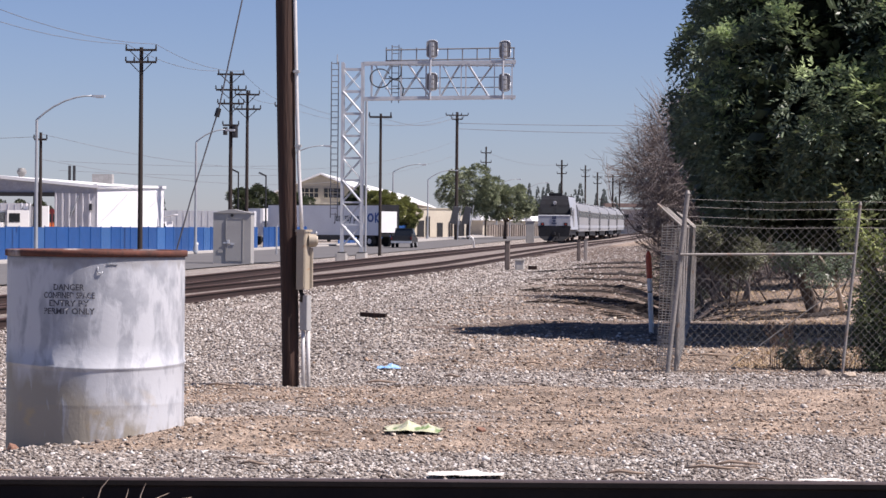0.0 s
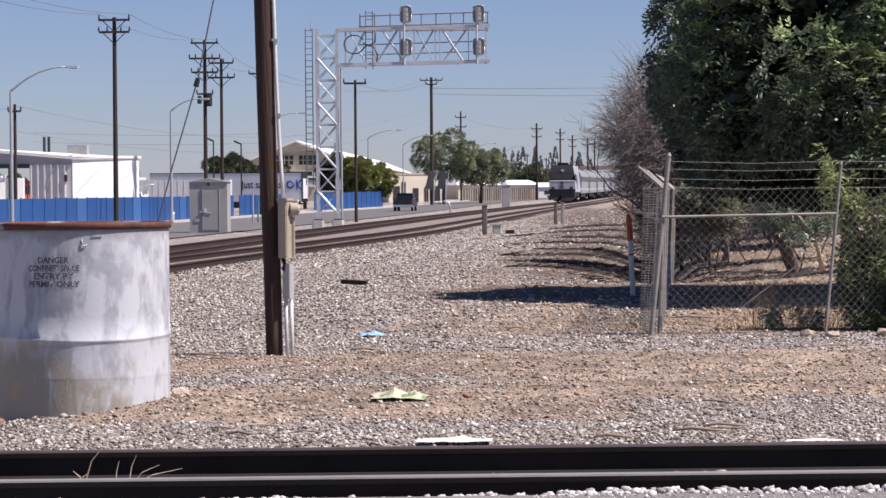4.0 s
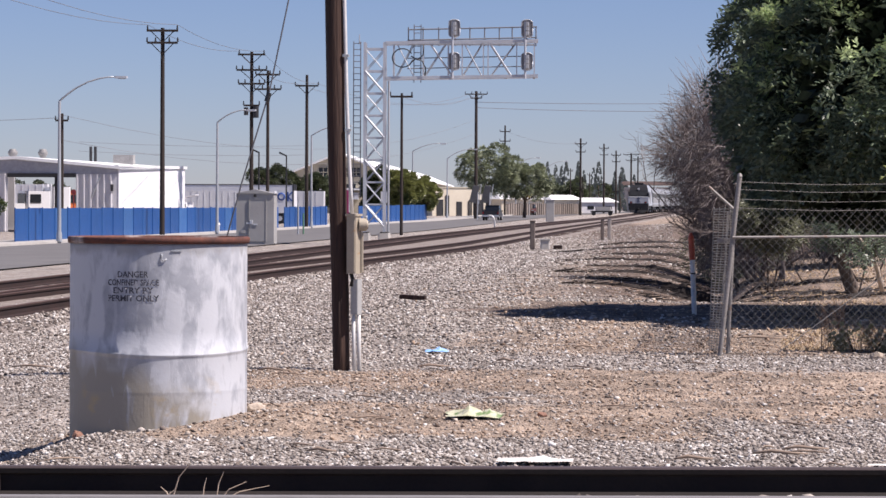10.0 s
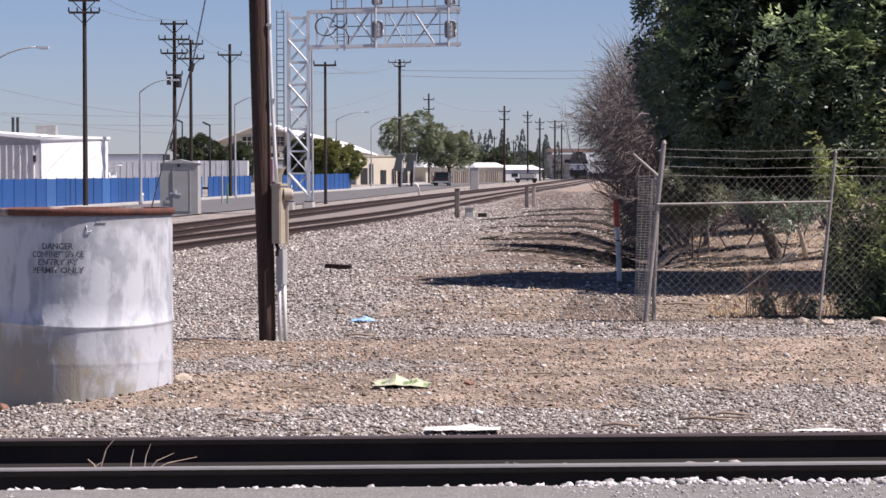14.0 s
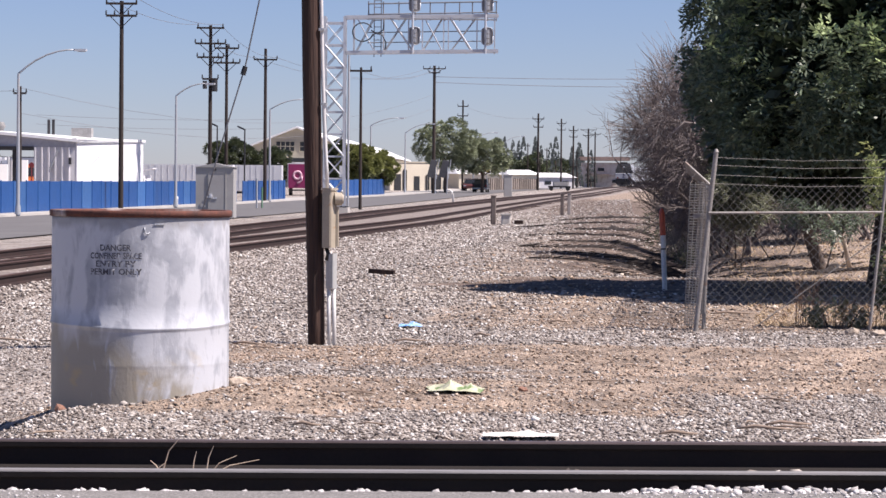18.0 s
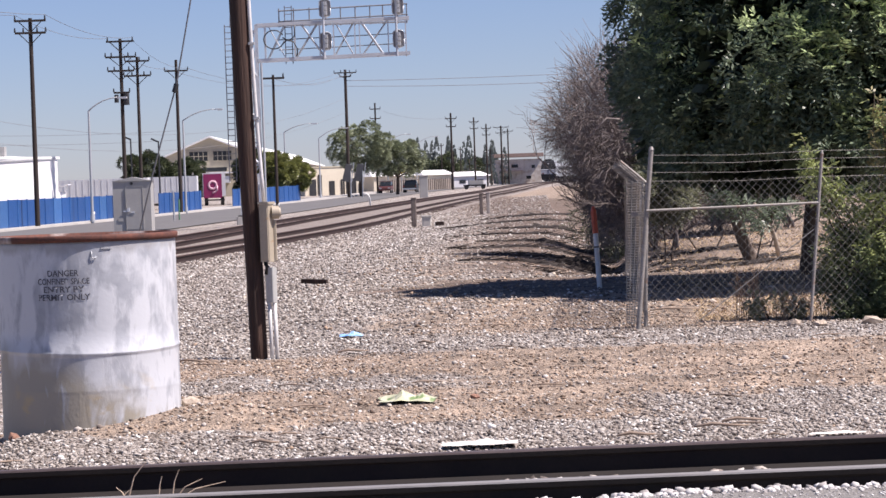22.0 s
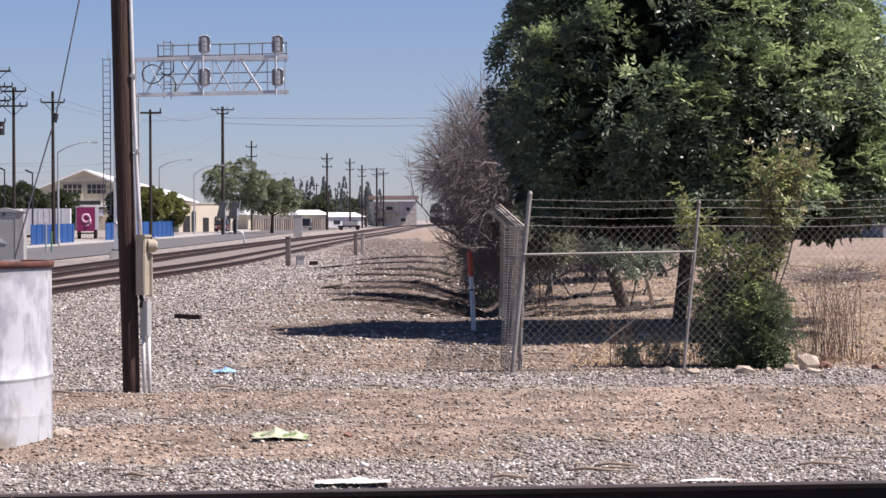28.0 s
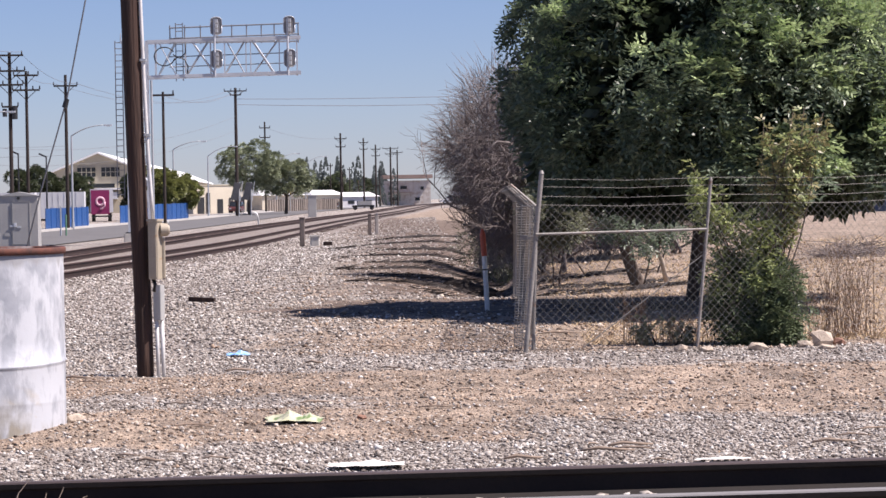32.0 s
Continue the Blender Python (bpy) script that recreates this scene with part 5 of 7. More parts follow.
for x0, y0, za, zb, n in ((-1.17, -0.3, 1.9, 10.35, 26), (2.05, 0.9, 8.2, 11.35, 9)):
    lad = part("ladder", Kit().box((x0 - 0.19, y0, (za + zb) / 2), (0.05, 0.05, zb - za)).box((x0 + 0.19, y0, (za + zb) / 2), (0.05, 0.05, zb - za)), RAILING, gantry, "steel ladder")
    for j in range(n):
        part("rung", Kit().rod((x0 - 0.19, y0, za + 0.2 + j * (zb - za - 0.3) / (n - 1)), (x0 + 0.19, y0, za + 0.2 + j * (zb - za - 0.3) / (n - 1)), 0.022, n=5), RAILING, lad)
part("spike", Kit().rod((-1.05, -0.3, 10.2), (-1.05, -0.3, 10.75), 0.04, 0.02, 6), GALV, gantry)
for x in (4.08, 8.0):
    part("signal_pole", Kit().rod((x - 0.1, -0.72, 8.35), (x - 0.1, -0.72, 11.4), 0.06, n=10), ALU_PAINT, gantry)
    for zc in (9.28, 11.05):
        k = Kit()
        n, ring = 20, []
        for j in range(n):
            a = 2 * math.pi * j / n
            ring.append((0.30 * math.cos(a), 0.18 * math.sin(a) + 0.30 * (1 if math.sin(a) > 0 else -1) * (abs(math.sin(a)) > 0.01)))
        vs = [(x + a, -0.66, zc + b) for a, b in ring] + [(x + a, -0.62, zc + b) for a, b in ring]
        k.add(vs, [tuple(range(n))[::-1], tuple(range(n, 2 * n))] + [(j, (j + 1) % n, n + (j + 1) % n, n + j) for j in range(n)])
        head = part("signal_head", k, SIGNAL, gantry, "oval grey signal backing")
        part("rim", Kit().tube([(x + a * 1.02, -0.67, zc + b * 1.02) for a, b in ring + ring[:1]], 0.022, 6), ALU_PAINT, head, "pale rim")
        for j in (-1, 0, 1):
            part("hood", Kit().rod((x, -0.64, zc + 0.25 * j), (x, -0.40, zc + 0.25 * j - 0.04), 0.1, 0.09, 10, False), DARK_STEEL, head)
            part("housing", Kit().box((x, -0.78, zc + 0.25 * j), (0.2, 0.16, 0.2), cut=0.03), GALV, head)
k = Kit().tube([(1.3 + 0.55 * math.cos(a), -0.75, 9.45 + 0.5 * math.sin(a)) for a in [0.5 + i * 0.33 for i in range(18)]], 0.036, 6)
part("cable_loop", k, BLACK, gantry, "coiled black cable")
part("cable_loop", Kit().tube([(1.75, -0.75, 9.2), (2.0, -0.75, 9.4), (2.35, -0.75, 9.3), (2.55, -0.75, 8.9), (2.5, -0.75, 8.5)], 0.036, 6).tube([(1.75, -0.75, 9.55), (2.1, -0.75, 9.35), (2.4, -0.75, 9.6), (2.45, -0.75, 10.2)], 0.036, 6), BLACK, gantry, "coiled black cable")
part("conduit", Kit().rod((0.56, -0.62, 0.1), (0.56, -0.62, 8.2), 0.06, n=8), GALV, gantry)

# low posts, pipes and cases along the line
def lineside_post(x, y, h, w, material, label):
    p = thing("lineside_post", label, "post", (x, y, land(x, y)))
    part("shaft", Kit().box((0, 0, h / 2 - 0.1), (w, w, h + 0.2), cut=w * 0.15), material, p)
    part("cap", Kit().box((0, 0, h + 0.015), (w * 1.15, w * 1.15, 0.03)), material, p)
    return p


OLDTIMBER = mat("old_timber_post", (0.19, 0.155, 0.14), (0.12, 0.10, 0.09), 0.95, 0, 3, 20, 0.4)
lineside_post(1.3, 108, 1.12, 0.20, OLDTIMBER, "short weathered timber post beside the tracks")
lineside_post(4.98, 135, 1.0, 0.17, OLDTIMBER, "short weathered timber post beside the tracks")
lineside_post(5.33, 135.3, 1.0, 0.17, mat("pale_post", (0.42, 0.38, 0.35), None, 0.9), "short pale concrete post beside the tracks")
case = thing("battery_case", "small pale concrete case on the ballast", "equipment case", (1.78, 107.6, land(1.78, 107.6)))
part("body", Kit().box((0, 0, 0.18), (0.36, 0.4, 0.42), cut=0.04), CONCRETE, case)
part("switch_rod", Kit().box((0.5, 0, 0.1), (0.34, 0.3, 0.16), cut=0.04), RAIL_FAR, case)
part("lid", Kit().box((0, 0, 0.41), (0.42, 0.46, 0.05)), CONCRETE, case)
pipe = thing("vent_pipe", "bent white pipe guard beside the street", "pipe guard", (-0.81, 238.8, street(238.8)))
part("hoop", Kit().tube([(0.22, 0, -0.2), (0.2, 0, 0.7), (0.1, 0, 1.05), (-0.1, 0, 1.2), (-0.4, 0, 1.18)], 0.075, 10), mat("white_pipe", (0.72, 0.72, 0.71), None, 0.6), pipe)
hut = thing("signal_case", "tall grey steel relay case beside the tracks", "equipment case", (5.44, 316, land(5.44, 316)))
part("body", Kit().box((0, 0, 1.2), (0.95, 0.9, 2.5), cut=0.05), GREY_PAINT, hut)
part("roof", Kit().box((0, 0, 2.48), (1.05, 1.0, 0.1)), GREY_PAINT, hut)

# relay bungalow
bung = thing("relay_bungalow", "grey steel railway relay bungalow with gabled roof", "bungalow", (-13.05, 147.0, -0.6))
W, D, H = 2.0, 2.1, 2.72
part("wall", Kit().box((0, D / 2, H / 2), (W, D, H)), GREY_PAINT, bung, "flat grey steel wall")
roof = Kit()
o = 0.07
roof.add([(-W / 2 - o, -o, H - 0.02), (W / 2 + o, -o, H - 0.02), (W / 2 + o, D + o, H - 0.02), (-W / 2 - o, D + o, H - 0.02), (0, -o, H + 0.2), (0, D + o, H + 0.2)], [(0, 1, 4), (2, 3, 5), (1, 2, 5, 4), (3, 0, 4, 5), (3, 2, 1, 0)])
part("roof", roof, GREY_PAINT, bung, "low gabled grey roof")
door = part("door", Kit().box((0.13, -0.02, 1.28), (0.86, 0.04, 2.25)), GREY_PAINT, bung)
for a, b, c, d in ((-0.32, 1.28, 0.03, 2.31), (0.58, 1.28, 0.03, 2.31), (0.13, 2.42, 0.93, 0.03)):
    part("door_frame", Kit().box((a, -0.03, b), (c, 0.06, d)), GREY_PAINT, door, "raised door frame")
part("lock_bar", Kit().box((-0.2, -0.07, 1.18), (0.16, 0.05, 0.20), cut=0.02).box((-0.36, -0.06, 1.12), (0.22, 0.03, 0.08)).box((0.02, -0.06, 1.06), (0.22, 0.03, 0.08)), ALU_PAINT, door, "pale lock bar")
part("light", Kit().rod((0.0, -0.08, 2.58), (0.0, 0.02, 2.58), 0.08, n=10), BLACK, bung, "small dark lamp")
part("vent_panel", Kit().box((-0.62, -0.015, 0.68), (0.28, 0.03, 0.18)), GREY_PAINT, bung)
for x in (-0.85, 0.85):
    part("pier", Kit().box((x, 0.3, -0.02), (0.3, 0.5, 0.14)), DARK_STEEL, bung)

# ---- street beyond the tracks ----
ROAD = mat("street_asphalt", (0.145, 0.14, 0.138), (0.105, 0.10, 0.10), 0.95, 0, 0.4, 8, 0.2, 0.01, world_space=True)
WALKWAY = mat("concrete_walk", (0.42, 0.40, 0.375), (0.33, 0.315, 0.295), 0.95, 0, 0.4, 6, 0.2, 0.01, world_space=True)


def kerb_off(y):
    return 20.0 - 3.2 * step(250, 330, y) - 1.0 * step(400, 560, y)


ry = spread(30, 1250, 3.0, 1.02)


def strip(name, label, a, b, up, material, category):
    k = Kit()
    vs = []
    for y in ry:
        for f in (0, 0.33, 0.67, 1):
            off = a(y) + (b(y) - a(y)) * f
            vs.append((rail_one(y) - off, y, street(y) + up))
    k.add(vs, [(j * 4 + i, (j + 1) * 4 + i, (j + 1) * 4 + i + 1, j * 4 + i + 1) for j in range(len(ry) - 1) for i in range(3)])
    return solid(name, k, material, label, category, kind="structure")


strip("road", "grey asphalt street beside the railway", lambda y: 8.6, kerb_off, 0.012, ROAD, "road")
k = Kit().sweep([(-0.0, -0.3), (3.4, -0.3), (3.4, 0.13), (0.16, 0.15), (0.02, 0.13), (0.0, 0.0)], [(rail_one(y) - kerb_off(y), y, street(y)) for y in ry[::-1]])
solid("kerb", k, WALKWAY, "pale concrete kerb and sidewalk", "sidewalk", kind="structure")
# blue slatted fence along the sidewalk
BLUES = [mat("blue_slat_paint" + s, c, d, 0.55, 0, 2, 30, 0.05, per=0.12) for s, c, d in (("", (0.008, 0.072, 0.255), (0.006, 0.056, 0.205)), ("_pale", (0.035, 0.125, 0.33), (0.025, 0.095, 0.27)))]


def blue_fence(y0, y1, seams):
    f = thing("blue_fence", "bright blue slatted screen fence along the sidewalk", "fence", group="blue screen fence")
    y = y0
    n = 0
    while y < y1 - 0.5:
        b = min(y + 3.0, y1)
        def at(v):
            return Vector((rail_one(v) - kerb_off(v) - 1.3, v, street(v) + 0.13))
        A, B = at(y), at(b)
        d = (B - A).normalized()
        h = 1.72 + 0.015 * ((n * 5) % 3)
        k = Kit()
        slats = 10
        pale = seams and n % 2 == 1
        for i in range(slats):
            p, q = A.lerp(B, i / slats), A.lerp(B, (i + 0.96) / slats)
            k.sweep([(-0.012, 0.02), (0.012, 0.02), (0.012, h), (-0.012, h)], [p, q])
        part("slat_panel", k, BLUES[1 if pale and n % 3 == 0 else 0], f)
        part("post", Kit().rod(A + Vector((0.03, 0, -0.2)), A + Vector((0.03, 0, h + 0.05)), 0.035, n=8), BLUES[1] if pale else BLUES[0], f)
        y = b
        n += 1
    return f


blue_fence(142.5, 231, True)
blue_fence(234, 259, False)
blue_fence(276, 318, False)

# street lamps
def street_lamp(x, y, h, reach, rise, label="tall galvanised street lamp with a curved arm"):
    z = street(y) + 0.1
    s = thing("street_lamp", label, "street lamp", (x, y, z), group="street lamps")
    part("column", Kit().rod((0, 0, -0.2), (0, 0, h), 0.115, 0.07, 10), GALV, s)
    part("base", Kit().rod((0, 0, 0), (0, 0, 0.5), 0.17, 0.14, 10), GALV, s)
    pts = [(reach * t, 0, h + rise * (1 - (1 - t) ** 2.2)) for t in (0, 0.15, 0.3, 0.5, 0.7, 0.85, 1)]
    part("arm", Kit().tube([(0, 0, h - 0.1)] + pts, [0.06] + [0.055 - 0.018 * i / 6 for i in range(7)], 8), GALV, s)
    head = part("lamp_head", Kit().box((reach + 0.28, 0, h + rise - 0.02), (0.7, 0.26, 0.12), cut=0.05), ALU_PAINT, s, "pale lamp head")
    part("diffuser", Kit().box((reach + 0.33, 0, h + rise - 0.095), (0.4, 0.2, 0.04), cut=0.03), mat("lamp_glass", (0.5, 0.5, 0.48), None, 0.3), head)
    return s


for x, y, top, ax, az in ((-23.45, 146.7, 6.97, 3.0, 1.29), (-20.0, 194.5, 7.27, 2.1, 0.88), (-16.6, 241, 7.52, 2.9, 0.9), (-10.2, 314.5, 7.61, 3.2, 0.9), (-6.93, 347, 7.32, 3.1, 1.2), (7.3, 481, 7.8, 3.3, 1.4), (2.0, 430, 7.6, 3.2, 1.3)):
    street_lamp(x, y, top - street(y) - 0.1, ax, az)
for x, y, h in ((-17.6, 228, 6.6), (-15.6, 233, 6.4)):
    s = thing("yard_lamp", "thin dark yard lamp on a post", "lamp", (x - 3.5, y + 12, street(y)), group="yard lamps")
    part("column", Kit().rod((0, 0, -0.2), (0, 0, h), 0.08, 0.06, 8), DARK_STEEL, s)
    part("lamp_head", Kit().box((-0.3, 0, h + 0.12), (0.75, 0.3, 0.14), pose(0, 0, 0, 0, 25, 0), cut=0.05), DARK_STEEL, s)

# utility poles
def utility_pole(x, y, top, arms, label, r=0.17, z=None, lean=0.0):
    z = street(y) if z is None else z
    h = top - z
    p = thing("utility_pole", label, "utility pole", (x, y, z), group="utility poles")
    part("shaft", Kit().rod((-lean * h * 0.02, 0, -0.4), (lean * h * 0.02, 0, h), r, r * 0.72, 10), FAR_WOOD, p)
    for at, wide, ends in arms:
        arm = part("crossarm", Kit().box((0, -0.16, h - at), (wide, 0.12, 0.14)), FAR_WOOD, p)
        for e in ends:
            part("insulator", Kit().rod((e * wide / 2, -0.16, h - at + 0.05), (e * wide / 2, -0.16, h - at + 0.34), 0.065, 0.04, 8), DARK_STEEL, arm)
        for s in (1, -1):
            if wide > 1.6:
                part("brace", Kit().rod((s * wide * 0.36, -0.17, h - at - 0.05), (0, -0.14, h - at - 0.75), 0.03, n=5), FAR_WOOD, arm)
    return p


POLE_LABEL = "tall dark wooden utility pole with crossarms"
utility_pole(-21.65, 176.5, 12.75, ((0.18, 2.0, (-0.95, 0.95)), (0.95, 1.95, (-1, -0.45, 0.45, 1))), POLE_LABEL)
pb = utility_pole(-19.1, 211, 13.15, ((0.22, 2.1, (-0.9, 0.9)), (1.4, 2.3, (-1, -0.6, 0.5, 1)), (2.45, 2.0, (-1, -0.5, 0.6, 1)), (4.1, 1.2, (-1, 0.0, 1))), POLE_LABEL)
part("transformer", Kit().rod((0.35, -0.25, 8.7), (0.35, -0.25, 9.6), 0.22, n=12), DARK_STEEL, pb, "grey drum transformer")
part("transformer", Kit().rod((-0.4, -0.25, 8.9), (-0.4, -0.25, 9.5), 0.17, n=12), DARK_STEEL, pb, "grey drum transformer")
utility_pole(-18.5, 218.5, 12.1, ((0.35, 1.9, (-1, 0.2, 1)), (1.5, 2.1, (-1, -0.4, 0.5, 1))), POLE_LABEL, 0.15)
utility_pole(-16.95, 240, 12.75, ((0.95, 2.0, (-1, 0.0, 1)),), POLE_LABEL)
utility_pole(-7.1, 196.5, 9.45, ((0.25, 1.6, (-1, 0.9)),), "slim wooden utility pole beside the street", 0.12)
utility_pole(-3.4, 352, 16.0, ((0.4, 2.8, (-1, -0.4, 0.4, 1)), (0.9, 1.4, (-1, 1))), POLE_LABEL, 0.24)
utility_pole(0.3, 406, 13.2, ((0.9, 1.5, (-1, 1)), (2.3, 1.5, (-1, 1)), (3.4, 1.3, (-1, 1))), POLE_LABEL, 0.16)
for x, y, top in ((12.45, 445, 12.3), (19.65, 541, 13.6), (22.1, 543, 12.3)):
    utility_pole(x, y, top, ((0.9, 1.8, (-1, 1)), (2.2, 1.5, (-1, 1)), (8.0, 1.2, (1,))), POLE_LABEL, 0.2)
utility_pole(29.5, 640, 13.6, ((0.3, 3.6, (-1, 0, 1)), (1.6, 2.4, (-1, 1))), POLE_LABEL, 0.25)
utility_pole(31.3, 645, 13.0, ((0.6, 2.4, (-1, 1)),), POLE_LABEL, 0.2)
for x, y, h in ((-31.2, 196, 7.9), (4.3, 520, 9.5), (13.6, 560, 9.0), (16.5, 575, 7.5), (18.4, 590, 8.5), (25.2, 600, 8.0)):
    utility_pole(x, y, h, ((0.5, 0.9, (-1, 1)),), "slim pale pole on the skyline", 0.14)

# overhead wires
CABLE = mat("overhead_cable", (0.20, 0.20, 0.21), None, 0.6)


def cable(a, b, sag, r=0.016):
    a, b = Vector(a), Vector(b)
    k = Kit().tube([a.lerp(b, t) - Vector((0, 0, sag * 4 * t * (1 - t))) for t in [i / 12 for i in range(13)]], r, 4)
    return solid("overhead_wire", k, CABLE, "thin sagging overhead wire between poles", "wire", group="overhead wires")


for dx in (-0.95, 0.95):
    cable((-21.65 + dx, 176.4, 12.95), (-19.1 + dx, 210.9, 13.2), 0.5)
    cable((-19.1 + dx, 210.9, 13.0), (-16.95 + dx, 239.9, 12.0), 0.6)
    cable((-21.65 + dx, 176.4, 12.95), (-27.0 + dx, 90, 14.0), 1.6)
    cable((-16.95 + dx, 239.9, 12.0), (-3.4 + dx, 351.9, 15.6), 1.6)
cable((-31.2, 196, 7.6), (-110, 205, 7.9), 1.0)
for z in (7.4, 5.6):
    cable((-31.2, 196, z + 0.4), (-3.4, 352, z + 5.0), 1.6 + 0.2 * z, 0.014)
for z, d in ((15.6, 0.6), (14.9, 0.9)):
    cable((-3.4, 352, z - 1.0), (60, 352, z + 0.2), d, 0.03)
cable((-7.1, 196.5, 9.2), (-3.4, 352, 15.8), 1.0)
cable((0.3, 406, 12.4), (12.45, 445, 11.6), 0.8)
for x0, y0, h in ((-46.0, 300, 8.2),):
    for z in (8.2, 7.2):
        cable((x0, y0, z), (-21, 300, z - 0.3), 0.25, 0.016)

# tilted panels, signs and small street things
def tilted_panel(x, y, label):
    p = thing("solar_panel", label, "solar panel", (x, y, street(y)), group="tilted panels")
    part("post", Kit().rod((0.35, 0, -0.2), (0.45, 0, 4.2), 0.07, n=8), GALV, p)
    part("panel", Kit().box((0, 0.05, 3.1), (0.85, 0.06, 2.2), pose(0, 0, 0, 12, 14, 0)), mat("dark_panel", (0.21, 0.205, 0.20), (0.15, 0.147, 0.142), 0.6, 0), p, "dark grey tilted panel")
    part("frame", Kit().rod((0.5, 0, 1.9), (0.85, 0, 4.35), 0.05, n=6), ALU_PAINT, p, "pale edge frame")
    return p


tilted_panel(-3.45, 340, "dark tilted panel on a pale post")
tilted_panel(-2.0, 341, "dark tilted panel on a pale post")
sign = thing("warning_sign", "yellow diamond warning sign on a post", "road sign", (4.02, 422, street(422)))
part("post", Kit().rod((0, 0, -0.2), (0, 0, 3.6), 0.05, n=6), GALV, sign)
part("sign_plate", Kit().box((0, -0.08, 3.3), (0.95, 0.04, 0.95), pose(0, 0, 0, 0, 45, 0)), mat("sign_yellow", (0.55, 0.36, 0.03), None, 0.5), sign, "yellow diamond plate")
sign = thing("street_sign", "small white sign on a thin post", "road sign", (-9.1, 214, street(214)))
part("post", Kit().rod((0, 0, -0.2), (0, 0, 3.2), 0.04, n=6), GALV, sign)
part("sign_plate", Kit().box((0, -0.06, 2.7), (0.5, 0.03, 0.9)), mat("sign_white", (0.7, 0.7, 0.68), None, 0.5), sign)
hyd = thing("bollard", "short white capped post on the sidewalk", "post", (-20.4, 199, street(199) + 0.13))
part("shaft", Kit().rod((0, 0, -0.1), (0, 0, 0.5), 0.12, n=10), mat("white_bollard", (0.7, 0.7, 0.7), None, 0.6), hyd)
part("cap", Kit().rod((0, 0, 0.5), (0, 0, 0.66), 0.17, 0.1, 10), STAKE_WHITE, hyd)
for x, y, h, m in ((-14.4, 196, 2.1, GALV), (-14.1, 197, 1.5, mat("green_post", (0.12, 0.26, 0.16), None, 0.6))):
    p = thing("marker_post", "thin upright marker post beside the street", "post", (x, y, street(y)))
    part("shaft", Kit().rod((0, 0, -0.2), (0, 0, h), 0.06, n=8), m, p)

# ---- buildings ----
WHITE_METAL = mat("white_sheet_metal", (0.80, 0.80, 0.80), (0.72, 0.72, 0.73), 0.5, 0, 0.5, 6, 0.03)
# the white sheet metal toned down, shade of the shop's front painted in
SHADED_METAL = mat("darkened_white_metal", (0.62, 0.61, 0.63), (0.53, 0.52, 0.54), 0.55, 0, 0.8, 8, 0.05)
CREAM_WALL = mat("cream_stucco", (0.66, 0.60, 0.48), (0.56, 0.50, 0.40), 0.9, 0, 0.4, 6, 0.1)
TAN_WALL = mat("tan_stucco", (0.48, 0.43, 0.33), (0.40, 0.36, 0.28), 0.9, 0, 0.4, 6, 0.1)
ROOF_WHITE = mat("white_roof", (0.82, 0.82, 0.82), (0.74, 0.74, 0.74), 0.6, 0, 0.3, 5, 0.03)
GLASS_DARK = mat("dark_window", (0.02, 0.023, 0.027), (0.014, 0.016, 0.018), 0.25, 0, 1, 6, 0)
RUSTROOF = mat("rusty_roof", (0.36, 0.27, 0.23), (0.27, 0.19, 0.16), 0.9, 0, 0.3, 4, 0.1)

# truck shop: an open-fronted white metal building
shop = thing("truck_shop", "white metal truck shop with ribbed walls and open bay", "building", (-37.0, 205, -0.6))
# local x runs to the right, y away; its front lies at y = 0
F0, F1, HE, HR = -13.5, 8.5, 4.85, 5.55
o0, o1, oh = 0.3, 5.4, 4.3


def rib_wall(x0, x1, z1):
    w = part("front_wall", Kit().box(((x0 + x1) / 2, 0.06, z1 / 2), (x1 - x0, 0.12, z1)), SHADED_METAL, shop, "ribbed white metal front, toned down for shade")
    x = x0 + 0.1
    while x < x1 - 0.05:
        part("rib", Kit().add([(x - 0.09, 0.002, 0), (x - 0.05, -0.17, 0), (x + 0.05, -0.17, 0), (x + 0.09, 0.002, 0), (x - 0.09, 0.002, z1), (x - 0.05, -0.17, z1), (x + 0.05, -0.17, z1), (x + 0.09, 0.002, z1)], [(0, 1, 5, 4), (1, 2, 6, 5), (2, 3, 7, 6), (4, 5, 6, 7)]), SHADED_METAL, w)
        x += 0.5


def eave(x):
    return HE + (HR - HE) * max(0.0, 1 - abs(x - 0.9) / 8.5) if x < 8 else HE


for a, b in ((F0, o0), (o1, F1)):
    rib_wall(a, b, 4.3)
k = Kit()
k.add([(F0, -0.06, 4.3), (F1, -0.06, 4.3), (F1, -0.06, eave(F1)), (0.9, -0.06, HR), (F0, -0.06, eave(F0)), (F0, 0.1, 4.3), (F1, 0.1, 4.3), (F1, 0.1, eave(F1)), (0.9, 0.1, HR), (F0, 0.1, eave(F0))],
      [(0, 1, 2, 3, 4), (9, 8, 7, 6, 5), (0, 5, 6, 1), (1, 6, 7, 2), (2, 7, 8, 3), (3, 8, 9, 4), (4, 9, 5, 0)])
part("fascia", k, mat("grey_fascia", (0.40, 0.40, 0.43), None, 0.6), shop, "plain grey gable band")
part("lintel", Kit().box(((o0 + o1) / 2, -0.02, 4.2), (o1 - o0, 0.3, 0.3)), BLACK, shop, "dark door header")
part("pillar", Kit().box((4.05, 0.3, 2.05), (0.5, 0.5, 4.1)), BLACK, shop)
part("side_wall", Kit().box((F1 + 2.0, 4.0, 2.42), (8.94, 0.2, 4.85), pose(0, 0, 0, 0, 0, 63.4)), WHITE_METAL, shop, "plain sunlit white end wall")
